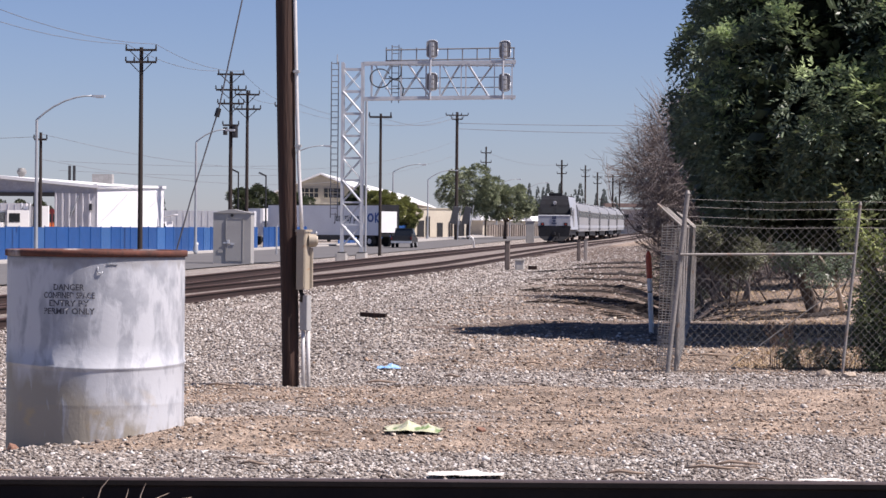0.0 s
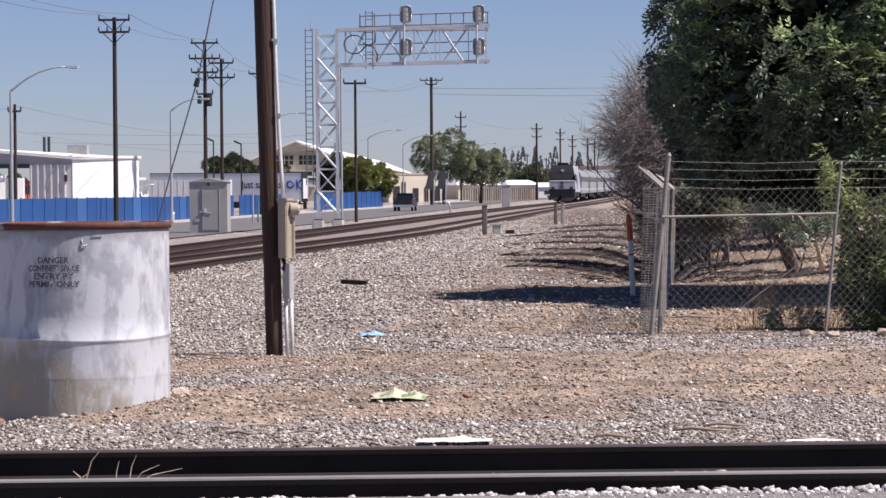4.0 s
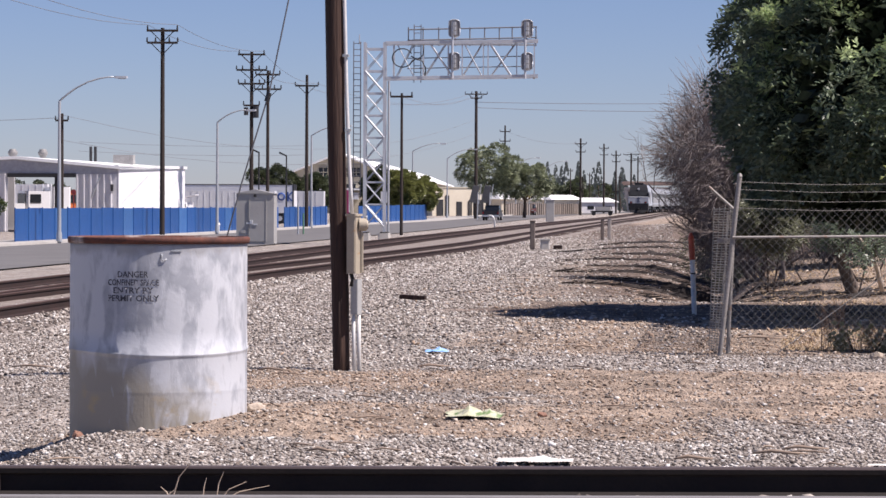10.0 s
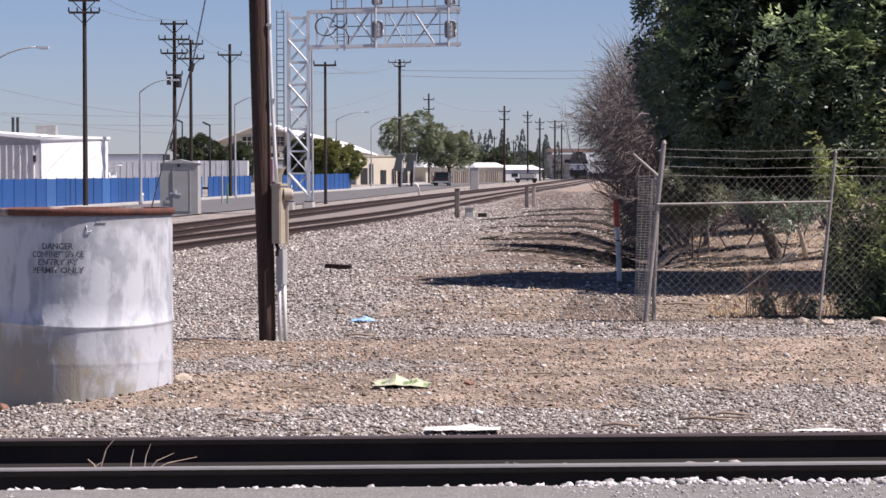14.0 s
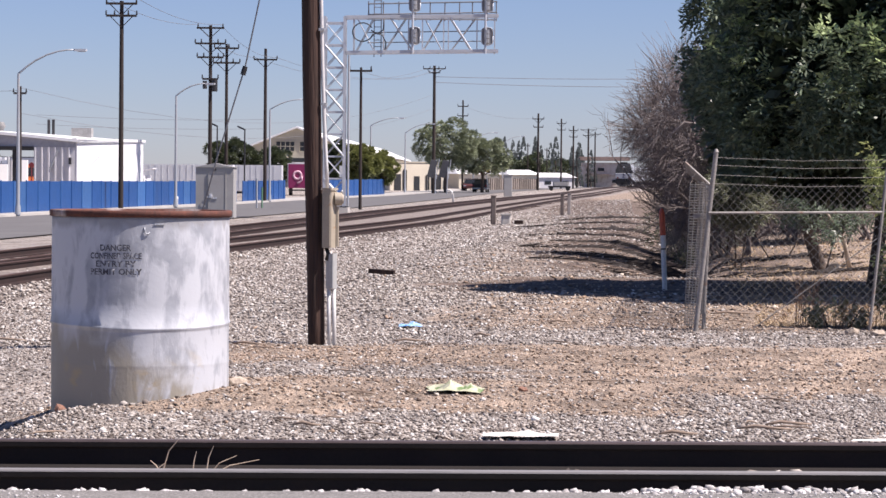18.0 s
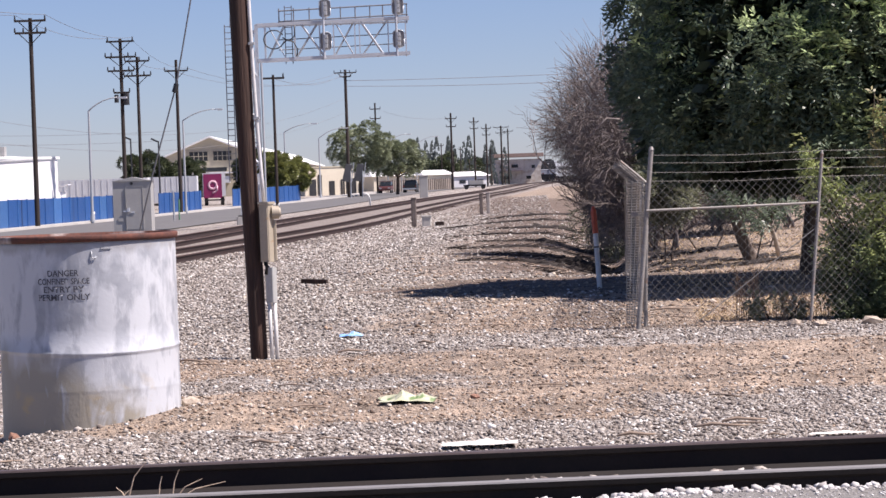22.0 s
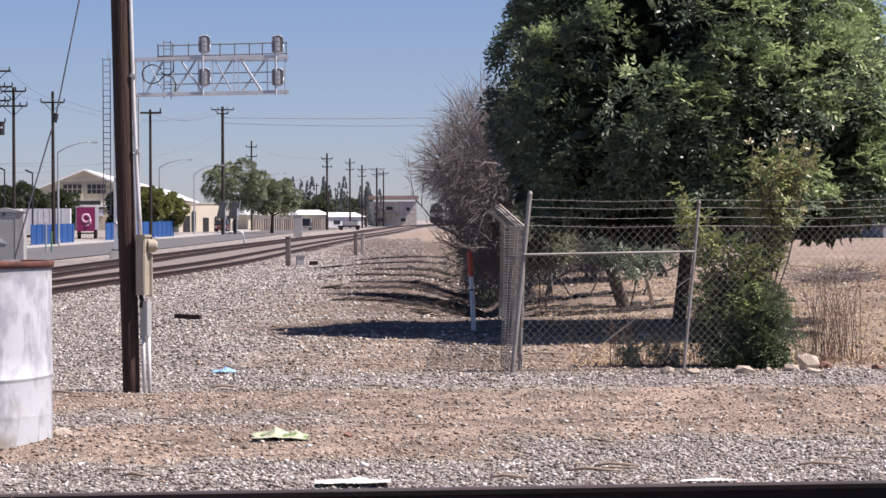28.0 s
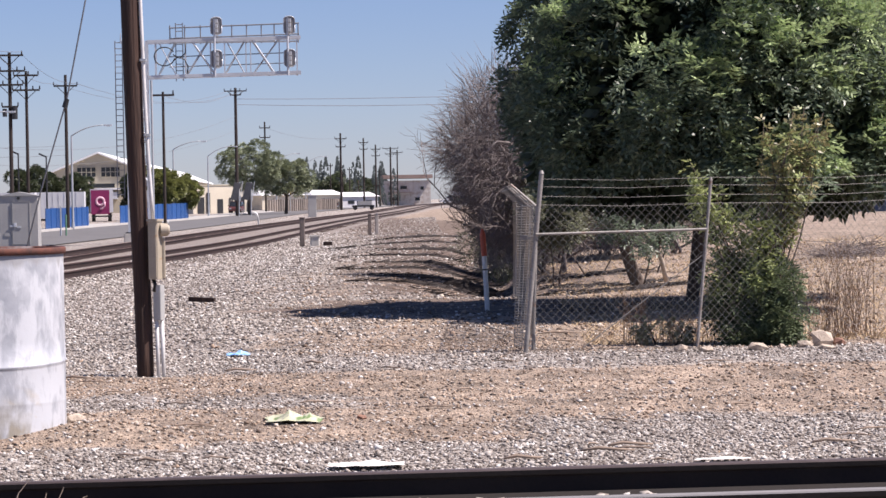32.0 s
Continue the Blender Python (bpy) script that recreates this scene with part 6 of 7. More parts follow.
part("gutter", Kit().box((F1 + 2.0, 4.0, 4.9), (9.3, 0.4, 0.2), pose(0, 0, 0, 0, 0, 63.4)), WHITE_METAL, shop)
part("back_wall", Kit().box((-8, 16, 2.2), (12, 0.2, 4.4)), SHADED_METAL, shop)
k = Kit()
k.add([(F0 - 0.2, -0.25, eave(F0) + 0.05), (0.9, -0.25, HR + 0.06), (F1 + 0.2, -0.25, eave(F1) + 0.05), (F0 - 0.2, 15, eave(F0) + 0.05), (0.9, 15, HR + 0.06), (F1 + 4.2, 8.2, eave(F1) + 0.05)], [(0, 1, 4, 3), (1, 2, 5, 4)])
k.add([(a, b, c - 0.22) for a, b, c in k.v[:6]], [(3, 4, 1, 0), (4, 5, 2, 1)])
k.add([], [])
k.f += [(0, 6, 7, 1), (1, 7, 8, 2)]
k.s += [False, False]
part("roof", k, ROOF_WHITE, shop, "low white gabled roof")
for x, y in ((-0.2, 5), (2.1, 5), (-3.0, 5)):
    v = part("roof_vent", Kit().lathe([(0.24, 0), (0.24, 0.3), (0.36, 0.42), (0.38, 0.6), (0.27, 0.76), (0.27, 0.82), (0.0, 0.85)], 14), mat("dull_vent_steel", (0.28, 0.275, 0.27), (0.20, 0.195, 0.19), 0.6, 0.2, 4, 30, 0.1), shop, "round turbine roof vent")
    v.matrix_basis = pose(x, y, HR - 0.15)
part("roof_unit", Kit().box((8.3, 5, 5.35), (1.5, 1.3, 0.95)), mat("dull_unit_paint", (0.36, 0.355, 0.35), (0.25, 0.245, 0.24), 0.8, 0, 1, 8, 0), shop, "boxy grey rooftop unit")
for x in (5.75, 6.1):
    part("flue", Kit().rod((x, 5, 5.2), (x, 5, 6.45), 0.11, n=8), DARK_STEEL, shop)
part("downpipe", Kit().rod((6.6, -0.12, 2.6), (7.2, -0.12, 4.1), 0.07, n=6), GALV, shop)
part("wall_lamp", Kit().box((8.1, -0.15, 3.3), (0.18, 0.25, 0.5)), DARK_STEEL, shop)


def semi_tractor(name, label, at, cab_mat):
    s = thing(name, label, "truck", at)
    part("cab", Kit().box((0, 0, 2.15), (2.3, 2.2, 1.9), cut=0.2), cab_mat, s)
    part("hood", Kit().box((0, -1.9, 1.5), (2.1, 1.7, 1.2), cut=0.2), cab_mat, s)
    part("windshield", Kit().box((0, -1.1, 2.5), (2.0, 0.06, 0.8)), GLASS_DARK, s)
    part("side_window", Kit().box((1.17, -0.3, 2.5), (0.04, 0.9, 0.7)), GLASS_DARK, s)
    part("sleeper", Kit().box((0, 1.9, 2.3), (2.3, 1.6, 2.3), cut=0.15), cab_mat, s)
    for x in (-1.0, 1.0):
        part("exhaust", Kit().rod((x, 1.0, 1.2), (x, 1.0, 3.7), 0.1, n=8), ALU_PAINT, s)
        for y in (-2.2, 2.2, 3.4):
            w = part("wheel", Kit().rod((x - 0.15, y, 0.5), (x + 0.15, y, 0.5), 0.5, n=16), BLACK, s)
            part("rim", Kit().rod((x - 0.16, y, 0.5), (x + 0.16, y, 0.5), 0.25, n=12), ALU_PAINT, w)
    part("chassis", Kit().box((0, 1.0, 0.85), (0.9, 6.5, 0.25)), BLACK, s)
    part("grille", Kit().box((0, -2.77, 1.4), (1.4, 0.06, 0.9)), ALU_PAINT, s)
    return s


TRUCKWHITE = mat("white_truck_paint", (0.78, 0.78, 0.79), (0.70, 0.70, 0.72), 0.35, 0, 1, 10, 0)
semi_tractor("parked_tractor", "white semi tractor parked behind the shop bay", pose(-37.9, 224, -0.6, 0, 0, -62), TRUCKWHITE)
semi_tractor("parked_tractor", "orange semi tractor parked behind the shop bay", pose(-35.2, 227, -0.6, 0, 0, -62), mat("orange_truck_paint", (0.62, 0.16, 0.04), None, 0.4))
solid("stop_sign", Kit().rod((0, 0, 0), (0, 0.05, 0), 0.2, n=8).rod((0, 0.03, 0), (0, 0.03, -2.6), 0.04, n=6), mat("dark_red_sign", (0.22, 0.03, 0.035), None, 0.5), "dark red octagonal sign on a post", "road sign", (-31.0, 200, 2.35))


def box_trailer(name, label, at, length, material, legs=True):
    s = thing(name, label, "trailer", at, group="parked trailers")
    part("box", Kit().box((0, 0, 2.35), (length, 2.6, 2.7)), material, s)
    for i in range(int(length / 0.6)):
        part("rib", Kit().box((-length / 2 + 0.3 + 0.6 * i, -1.31, 2.35), (0.06, 0.04, 2.6)), material, s)
    for x in (-length / 2 + 1.2, -length / 2 + 2.5):
        part("wheel", Kit().rod((x, -1.2, 0.5), (x, -0.8, 0.5), 0.5, n=14), BLACK, s)
    part("undercarriage", Kit().box((0, 0, 0.85), (length * 0.9, 1.2, 0.2)), BLACK, s)
    return s


GREYWHITE = mat("dirty_white_panels", (0.62, 0.63, 0.65), (0.54, 0.55, 0.57), 0.6, 0, 1, 12, 0.05)
box_trailer("box_trailer", "dirty white box trailer behind the blue fence", (-28.2, 268, -0.9), 12.5, GREYWHITE)
box_trailer("box_trailer", "dirty white box trailer behind the blue fence", (-23.4, 290, -0.8), 9.5, GREYWHITE)
for x, y in ((-34.5, 262), (-31.6, 255), (-30.2, 258)):
    s = thing("parked_vehicle", "low white vehicle roofs behind the fence", "vehicle", (x, y, -0.6), group="parked vehicles in the yard")
    part("body", Kit().box((0, 0, 1.3), (2.4, 4, 2.0), cut=0.3), TRUCKWHITE, s)
    part("window", Kit().box((0, -2.02, 1.8), (1.8, 0.06, 0.6)), GLASS_DARK, s)
    part("awning", Kit().box((0.8, -0.5, 2.75), (2.0, 3, 0.08), pose(0, 0, 0, 0, -12, 0)), TRUCKWHITE, s)
P9 = mat("purple_panel", (0.25, 0.02, 0.10), (0.20, 0.015, 0.08), 0.5, 0, 1, 10, 0)
PINK = mat("pink_print", (0.75, 0.45, 0.55), None, 0.5)
tr9 = thing("parked_trailer", "purple-ended trailer parked at the yard gate", "trailer", pose(-18.2, 312, -0.4, 0, 0, 3))
part("box", Kit().box((0, 3.2, 2.35), (2.55, 6.4, 2.6)), GREYWHITE, tr9)
part("rear_door", Kit().box((-0.15, -0.03, 2.2), (2.05, 0.06, 2.7)), P9, tr9, "deep purple rear doors")
k = Kit().lathe([(0.30, -0.02), (0.55, -0.02), (0.55, 0.02), (0.30, 0.02), (0.30, -0.02)], 20)
ring = part("emblem", k, PINK, tr9, "pink ring-shaped emblem")
ring.matrix_basis = pose(-0.15, -0.085, 2.3, 90, 0, 0)
part("emblem", Kit().tube([(0.38, -0.085, 2.2), (0.34, -0.085, 1.75), (0.1, -0.085, 1.5), (-0.2, -0.085, 1.45)], 0.1, 8), PINK, tr9, "pink curved emblem tail")
part("bumper", Kit().box((0, -0.05, 0.62), (2.3, 0.12, 0.16)), BLACK, tr9)
for x in (-0.9, 0.9):
    part("wheel", Kit().rod((x - 0.2, 0.8, 0.5), (x + 0.2, 0.8, 0.5), 0.5, n=14), BLACK, tr9)

box_trailer("box_trailer", "white box trailer behind the shop bay", pose(-41.0, 232, -0.6), 6.0, TRUCKWHITE)
yb = thing("bollard", "yellow steel bollard on the sidewalk", "bollard", (-25.9, 135.5, street(135) + 0.02))
part("shaft", Kit().rod((0, 0, -0.1), (0, 0, 1.1), 0.13, n=12), mat("yellow_post_paint", (0.65, 0.45, 0.03), None, 0.5), yb)
part("base", Kit().box((0, 0, 0.05), (0.6, 0.6, 0.16), cut=0.03), CONCRETE, yb)

# packing shed with a long white roof
shed = thing("packing_shed", "tan gabled packing shed with a long white roof", "building", (-29.0, 490, -0.4))
GW, GE, GR = 7.8, 7.9, 11.0
LEN = 371.0
way = Vector((5.2, 371, 0)).normalized()
k = Kit()


def shed_pt(a, z, l):
    return (a + way.x * l, way.y * l, z)


prof = [(-GW, 0), (GW, 0), (GW, GE), (0, GR), (-GW, GE)]
k.add([shed_pt(a, z, 0) for a, z in prof] + [shed_pt(a, z, LEN) for a, z in prof], [(0, 1, 2, 3, 4), (9, 8, 7, 6, 5), (1, 6, 7, 2), (5, 0, 4, 9)])
part("wall", k, TAN_WALL, shed)
k = Kit()
q = [(-GW - 0.7, GE - 0.2), (0, GR + 0.15), (GW + 0.7, GE - 0.2), (GW + 0.7, GE - 0.5), (0, GR - 0.15), (-GW - 0.7, GE - 0.5)]
k.add([shed_pt(a, z, -0.6) for a, z in q] + [shed_pt(a, z, LEN) for a, z in q], [(5, 4, 3, 2, 1, 0), (0, 1, 7, 6), (1, 2, 8, 7), (3, 4, 10, 9), (4, 5, 11, 10), (2, 3, 9, 8)])
part("roof", k, ROOF_WHITE, shed, "long white sloping roof")
for x in (-2.0, 2.2):
    w = part("window", Kit().box((x, -0.05, 7.6), (3.3, 0.1, 1.75)), GLASS_DARK, shed, "dark paned loft window")
    for i in range(5):
        part("mullion", Kit().box((x - 1.65 + 0.825 * i, -0.12, 7.6), (0.1, 0.06, 1.75)), TAN_WALL, w)
    for z in (6.73, 7.6, 8.47):
        part("mullion", Kit().box((x, -0.12, z), (3.3, 0.06, 0.1)), TAN_WALL, w)
part("window_band", Kit().box((-0.8, -0.05, 5.2), (7.4, 0.1, 0.7)), GLASS_DARK, shed, "low dark window band")
part("canopy", Kit().box((-0.5, -1.2, 4.6), (10, 2.4, 0.3)), ROOF_WHITE, shed)
part("dock", Kit().box((-0.5, -1.2, 3.4), (8, 2.0, 1.2)), GREYWHITE, shed)
annex = thing("annex", "low cream stucco annex with service doors", "building", pose(-6.2, 405, -0.1, 0, 0, 30))
part("wall", Kit().box((0, 6, 2.05), (9.6, 12, 4.1)), CREAM_WALL, annex)
part("parapet", Kit().box((0, 6, 4.15), (9.8, 12.2, 0.16)), TAN_WALL, annex)
for x, w, h in ((-3.4, 1.1, 2.4), (-0.2, 0.9, 2.1), (3.0, 1.6, 2.4)):
    part("door", Kit().box((x, -0.04, h / 2), (w, 0.08, h)), DARK_STEEL, annex)
for x in (-2.4, -2.0, 1.4, 1.8, 4.4):
    part("service_pipe", Kit().rod((x, -0.12, 0), (x, -0.12, 2.6 - 0.2 * x), 0.09, n=6), DARK_STEEL, annex)
part("gate_post", Kit().box((-4.9, -0.6, 1.6), (0.4, 0.4, 3.4)), CREAM_WALL, annex)

# low houses, walls and fences farther along the street
def low_house(x, y, w, h, d, wall, roof, label, doors=2):
    b = thing("low_building", label, "building", pose(x, y, street(y) if x < rail_one(y) else 0, 0, 0, 24))
    part("wall", Kit().box((0, d / 2, h / 2), (w, d, h)), wall, b)
    k = Kit()
    k.add([(-w / 2 - 0.4, -0.4, h), (w / 2 + 0.4, -0.4, h), (w / 2 + 0.4, d + 0.4, h), (-w / 2 - 0.4, d + 0.4, h), (-w / 2 + 0.5, d / 2, h + 0.9), (w / 2 - 0.5, d / 2, h + 0.9)], [(0, 1, 5, 4), (2, 3, 4, 5), (1, 2, 5), (3, 0, 4), (3, 2, 1, 0)])
    part("roof", k, roof, b)
    for i in range(doors):
        part("window", Kit().box((-w / 2 + (i + 0.5) * w / doors, -0.04, h * 0.5), (w / doors * 0.35, 0.08, h * 0.3)), GLASS_DARK, b)
    return b


low_house(3.4, 500, 8, 2.6, 6, CREAM_WALL, ROOF_WHITE, "low cream building with a pale roof")
low_house(12.0, 520, 6, 2.6, 6, CREAM_WALL, ROOF_WHITE, "low cream building with a white roof")
low_house(19.5, 560, 8, 2.2, 6, SHADED_METAL, ROOF_WHITE, "low pale building with a white roof")
fen = thing("board_fence", "weathered brown board fence along the street", "fence")
BOARDS = mat("weathered_boards", (0.30, 0.255, 0.22), (0.21, 0.175, 0.15), 0.9, 0, 2, 12, 0.2, per=0.25)
for i in range(36):
    f = (i + 0.5) / 36
    y = 414 + 64 * f
    part("board_panel", Kit().box((0.6 + 12.9 * f, y, street(y) + 0.9), (0.40, 1.74, 1.75 + 0.08 * (i % 3)), pose(0, 0, 0, 0, 0, -5)), BOARDS, fen)
far_b = thing("warehouse", "white two-storey warehouse with a rusty roof edge", "building", (36.0, 690, 0))
part("wall", Kit().box((0, 6, 3.0), (11.5, 12, 6.2)), mat("stained_plaster", (0.60, 0.57, 0.54), (0.46, 0.43, 0.41), 0.9, 0, 0.35, 2, 0, spot=(0.40, 0.34, 0.30), spot_at=(0.5, 0.64), spot_scale=0.9), far_b, "stained and patched pale plaster wall")
part("roof", Kit().box((0, 5.5, 7.1), (12.4, 13.5, 0.9)), RUSTROOF, far_b, "weathered rust-streaked roof band")
for x, z, w in ((-4.2, 4.3, 0.9), (-1.0, 4.4, 1.6), (3.6, 4.2, 0.8), (-3.0, 1.6, 2.2), (2.4, 1.5, 1.2)):
    part("window", Kit().box((x, -0.05, z), (w, 0.1, 0.8)), GLASS_DARK, far_b)
part("awning", Kit().box((-2, -1.2, 3.2), (6, 2.4, 0.15)), RUSTROOF, far_b)
# grey siding darkened to blue-grey, the wall's shade in its colour
SLATE = mat("shade_toned_siding", (0.20, 0.215, 0.25), (0.15, 0.16, 0.19), 0.8, 0, 1, 8, 0.05)
low_house(36.8, 150, 5.5, 2.2, 6, SLATE, SLATE, "grey trailer home beyond the dry field")
for i in range(9):
    x = 30.5 + 0.9 * i
    p = thing("fence_post", "thin pale fence post beyond the field", "post", (x, 128, land(x, 128)), group="field fence posts")
    part("shaft", Kit().box((0, 0, 0.5), (0.09, 0.09, 1.2)), GREYWHITE, p)
cart = thing("utility_trailer", "low flat trailer parked near the crossing", "trailer", (14.3, 400, 0.1))
part("deck", Kit().box((0, 0, 0.55), (3.2, 1.8, 0.25)), DARK_STEEL, cart)
part("load", Kit().box((0.2, 0, 0.98), (2.2, 1.5, 0.6), cut=0.1), GREY_PAINT, cart)
for x in (-1.2, 1.2):
    part("wheel", Kit().rod((x, -0.9, 0.3), (x, -0.7, 0.3), 0.32, n=12), BLACK, cart)

# ---- passenger train on the outer track ----
NOSE = mat("pale_grey_train_paint", (0.42, 0.44, 0.48), (0.36, 0.38, 0.42), 0.4, 0.1, 0.6, 6, 0)
SILVER = mat("fluted_stainless", (0.36, 0.365, 0.375), (0.28, 0.285, 0.295), 0.5, 0.3, 0.5, 6, 0.05, stretch=(0.3, 0.05, 4))
TRAINBLACK = mat("dark_train_paint", (0.028, 0.029, 0.034), (0.018, 0.018, 0.02), 0.5, 0, 1, 8, 0)
TRAINBLACK.node_tree.nodes["Principled BSDF"].inputs["Specular IOR Level"].default_value = 0.15
CAB_GLASS = mat("dark_cab_glass", (0.02, 0.022, 0.026), None, 0.55)
CAB_GLASS.node_tree.nodes["Principled BSDF"].inputs["Specular IOR Level"].default_value = 0.2
TRAINBLUE = mat("dark_blue_band", (0.05, 0.07, 0.13), (0.04, 0.05, 0.10), 0.4, 0, 1, 8, 0)
GLOW = bpy.data.materials.new("dim_marker_light")
GLOW.use_nodes = True
GLOW.node_tree.nodes["Principled BSDF"].inputs["Base Color"].default_value = (0.35, 0.05, 0.04, 1)


def cab_unit():
    """A cab car that faces the camera; its nose is at y = 0 and it stands on z = 0."""
    c = thing("cab_car", "grey streamlined cab car with a black lower nose", "train car", group="train cars")
    k = Kit()
    # side profile (y back from the nose, z), swept across
    prof = [(0.25, 1.25), (0.0, 1.5), (0.0, 2.62), (0.55, 2.78), (0.95, 3.75), (1.3, 4.2), (2.0, 4.55), (17.0, 4.55), (17.0, 1.25)]
    half = [1.58, 1.60, 1.60, 1.58, 1.46, 1.34, 1.24, 1.24, 1.60]
    n = len(prof)
    k.add([(-h, y, z) for (y, z), h in zip(prof, half)] + [(h, y, z) for (y, z), h in zip(prof, half)], [(0, 1, 2, 3, 4, 5, 6, 7, 8), tuple(range(2 * n - 1, n - 1, -1))] + [(i, n + i, n + (i + 1) % n, (i + 1) % n) for i in range(n)])
    part("body", k, NOSE, c)
    part("cab_band", Kit().add([(-1.615, -0.03, 2.58), (1.615, -0.03, 2.58), (1.59, 0.50, 2.80), (-1.59, 0.50, 2.80), (-1.47, 0.90, 3.74), (1.47, 0.90, 3.74), (-1.35, 1.24, 4.24), (1.35, 1.24, 4.24), (-1.26, 1.95, 4.6), (1.26, 1.95, 4.6), (-1.26, 6.0, 4.62), (1.26, 6.0, 4.62)], [(0, 1, 2, 3), (3, 2, 5, 4), (4, 5, 7, 6), (6, 7, 9, 8), (8, 9, 11, 10)]), TRAINBLACK, c, "dark band round the cab windows")
    for s in (-1, 1):
        part("windshield", Kit().add([(s * 0.12, 0.47, 2.86), (s * 1.32, 0.47, 2.86), (s * 1.2, 0.83, 3.55), (s * 0.12, 0.83, 3.55)], [(0, 1, 2, 3) if s > 0 else (3, 2, 1, 0)]), CAB_GLASS, c, "slanted windscreen pane")
        part("side_band", Kit().box((s * 1.60, 1.5, 3.05), (0.04, 2.6, 0.85)), TRAINBLACK, c)
        lamp_ = part("marker_light", Kit().box((s * 1.15, -0.03, 1.78), (0.36, 0.08, 0.28)), TRAINBLACK, c, "recessed marker light")
        part("lens", Kit().rod((s * 1.15, -0.06, 1.78), (s * 1.15, -0.09, 1.78), 0.09, n=10), GLOW, lamp_)
    part("emblem", Kit().box((0, -0.03, 2.42), (0.42, 0.05, 0.28)).box((0, -0.03, 2.1), (0.3, 0.05, 0.2)).box((0.0, -0.03, 1.86), (0.5, 0.05, 0.16)), TRAINBLUE, c, "dark blue emblem on the nose")
    part("front_skirt", Kit().add([(-1.62, -0.04, 1.62), (1.62, -0.04, 1.62), (1.5, -0.08, 0.55), (0.9, -0.35, 0.12), (-0.9, -0.35, 0.12), (-1.5, -0.08, 0.55), (-1.62, 1.5, 1.5), (1.62, 1.5, 1.5), (1.45, 1.5, 0.4), (-1.45, 1.5, 0.4)], [(0, 1, 2, 5), (2, 3, 4, 5), (1, 7, 8, 2), (6, 0, 5, 9), (3, 8, 9, 4), (2, 8, 3), (5, 4, 9)]), TRAINBLACK, c, "black pilot and skirt")
    part("coupler", Kit().box((0, -0.45, 0.85), (0.3, 0.8, 0.3), cut=0.05), TRAINBLACK, c)
    part("hose", Kit().tube([(0.5, -0.2, 0.9), (0.55, -0.5, 0.6), (0.45, -0.45, 0.35)], 0.04, 5), TRAINBLACK, c)
    part("headlight", Kit().rod((0, 0.98, 3.92), (0, 0.82, 3.88), 0.18, n=10), ALU_PAINT, c)
    part("horn", Kit().box((0, 2.6, 4.75), (1.3, 0.9, 0.3)).rod((-0.2, 2.3, 4.7), (-0.2, 2.0, 4.95), 0.05, n=6), TRAINBLACK, c, "dark roof horns")
    for y in (3.8, 6.2, 9.0, 12.0):
        part("roof_fan", Kit().rod((0, y, 4.5), (0, y, 4.78), 0.62, 0.6, 14), TRAINBLACK, c)
    part("side_frame", Kit().box((0, 9.2, 0.95), (2.7, 15, 0.5)), TRAINBLACK, c)
    for s in (-1, 1):
        part("baggage_door", Kit().box((s * 1.54, 8.5, 2.4), (0.04, 2.4, 2.0)), SILVER, c)
        part("grab_rail", Kit().rod((s * 1.58, 0.9, 1.3), (s * 1.58, 0.9, 2.5), 0.025, n=5), ALU_PAINT, c)
    for y in (2.6, 5.2, 11.6, 14.2):
        for s in (-1, 1):
            part("wheel", Kit().rod((s * 0.68, y, 0.5), (s * 0.80, y, 0.5), 0.5, n=18), RAIL_FAR, c)
        part("axle", Kit().rod((-0.7, y, 0.5), (0.7, y, 0.5), 0.08, n=8), RAIL_FAR, c)
    for y in (3.9, 12.9):
        for s in (-1, 1):
            part("truck_frame", Kit().box((s * 1.02, y, 0.6), (0.14, 3.6, 0.35), cut=0.04), TRAINBLACK, c)
    return c


def coach():
    """A stainless passenger coach; its near end is at y = 0."""
    c = thing("passenger_coach", "silver stainless passenger coach with dark windows", "train car", group="train cars")
    k = Kit()
    prof = [(-1.53, 1.05), (-1.55, 3.3), (-1.35, 3.85), (-0.7, 4.12), (0.7, 4.12), (1.35, 3.85), (1.55, 3.3), (1.53, 1.05)]
    k.add([(x, 0, z) for x, z in prof] + [(x, 25.5, z) for x, z in prof], [tuple(range(8)), tuple(range(15, 7, -1))] + [(i, 8 + i, 8 + (i + 1) % 8, (i + 1) % 8) for i in range(8)])
    part("body", k, SILVER, c)
    part("end_door", Kit().box((0, -0.05, 2.2), (0.9, 0.12, 2.2)), TRAINBLACK, c)
    for s in (-1, 1):
        for i in range(11):
            part("window", Kit().box((s * 1.552, 2.6 + 2.03 * i, 2.9), (0.04, 1.7, 0.62)), GLASS_DARK, c)
        part("stripe", Kit().box((s * 1.56, 12.75, 1.55), (0.02, 25.2, 0.35)), NOSE, c)
        for y in (1.0, 24.4):
            part("side_door", Kit().box((s * 1.555, y, 2.25), (0.03, 0.9, 2.2)), TRAINBLACK, c)
        for y in (4.0, 21.5):
            part("truck_frame", Kit().box((s * 1.02, y, 0.6), (0.14, 3.2, 0.35)), TRAINBLACK, c)
    part("underframe", Kit().box((0, 12.75, 0.8), (2.6, 14.5, 0.5)), TRAINBLACK, c)
    for y in (2.7, 5.3, 20.2, 22.8):
        for s in (-1, 1):
            part("wheel", Kit().rod((s * 0.68, y, 0.46), (s * 0.80, y, 0.46), 0.46, n=16), RAIL_FAR, c)
    for y in (6, 12, 18):
        part("roof_unit", Kit().box((0, y, 4.2), (1.2, 2.2, 0.25), cut=0.1), SILVER, c)
    return c


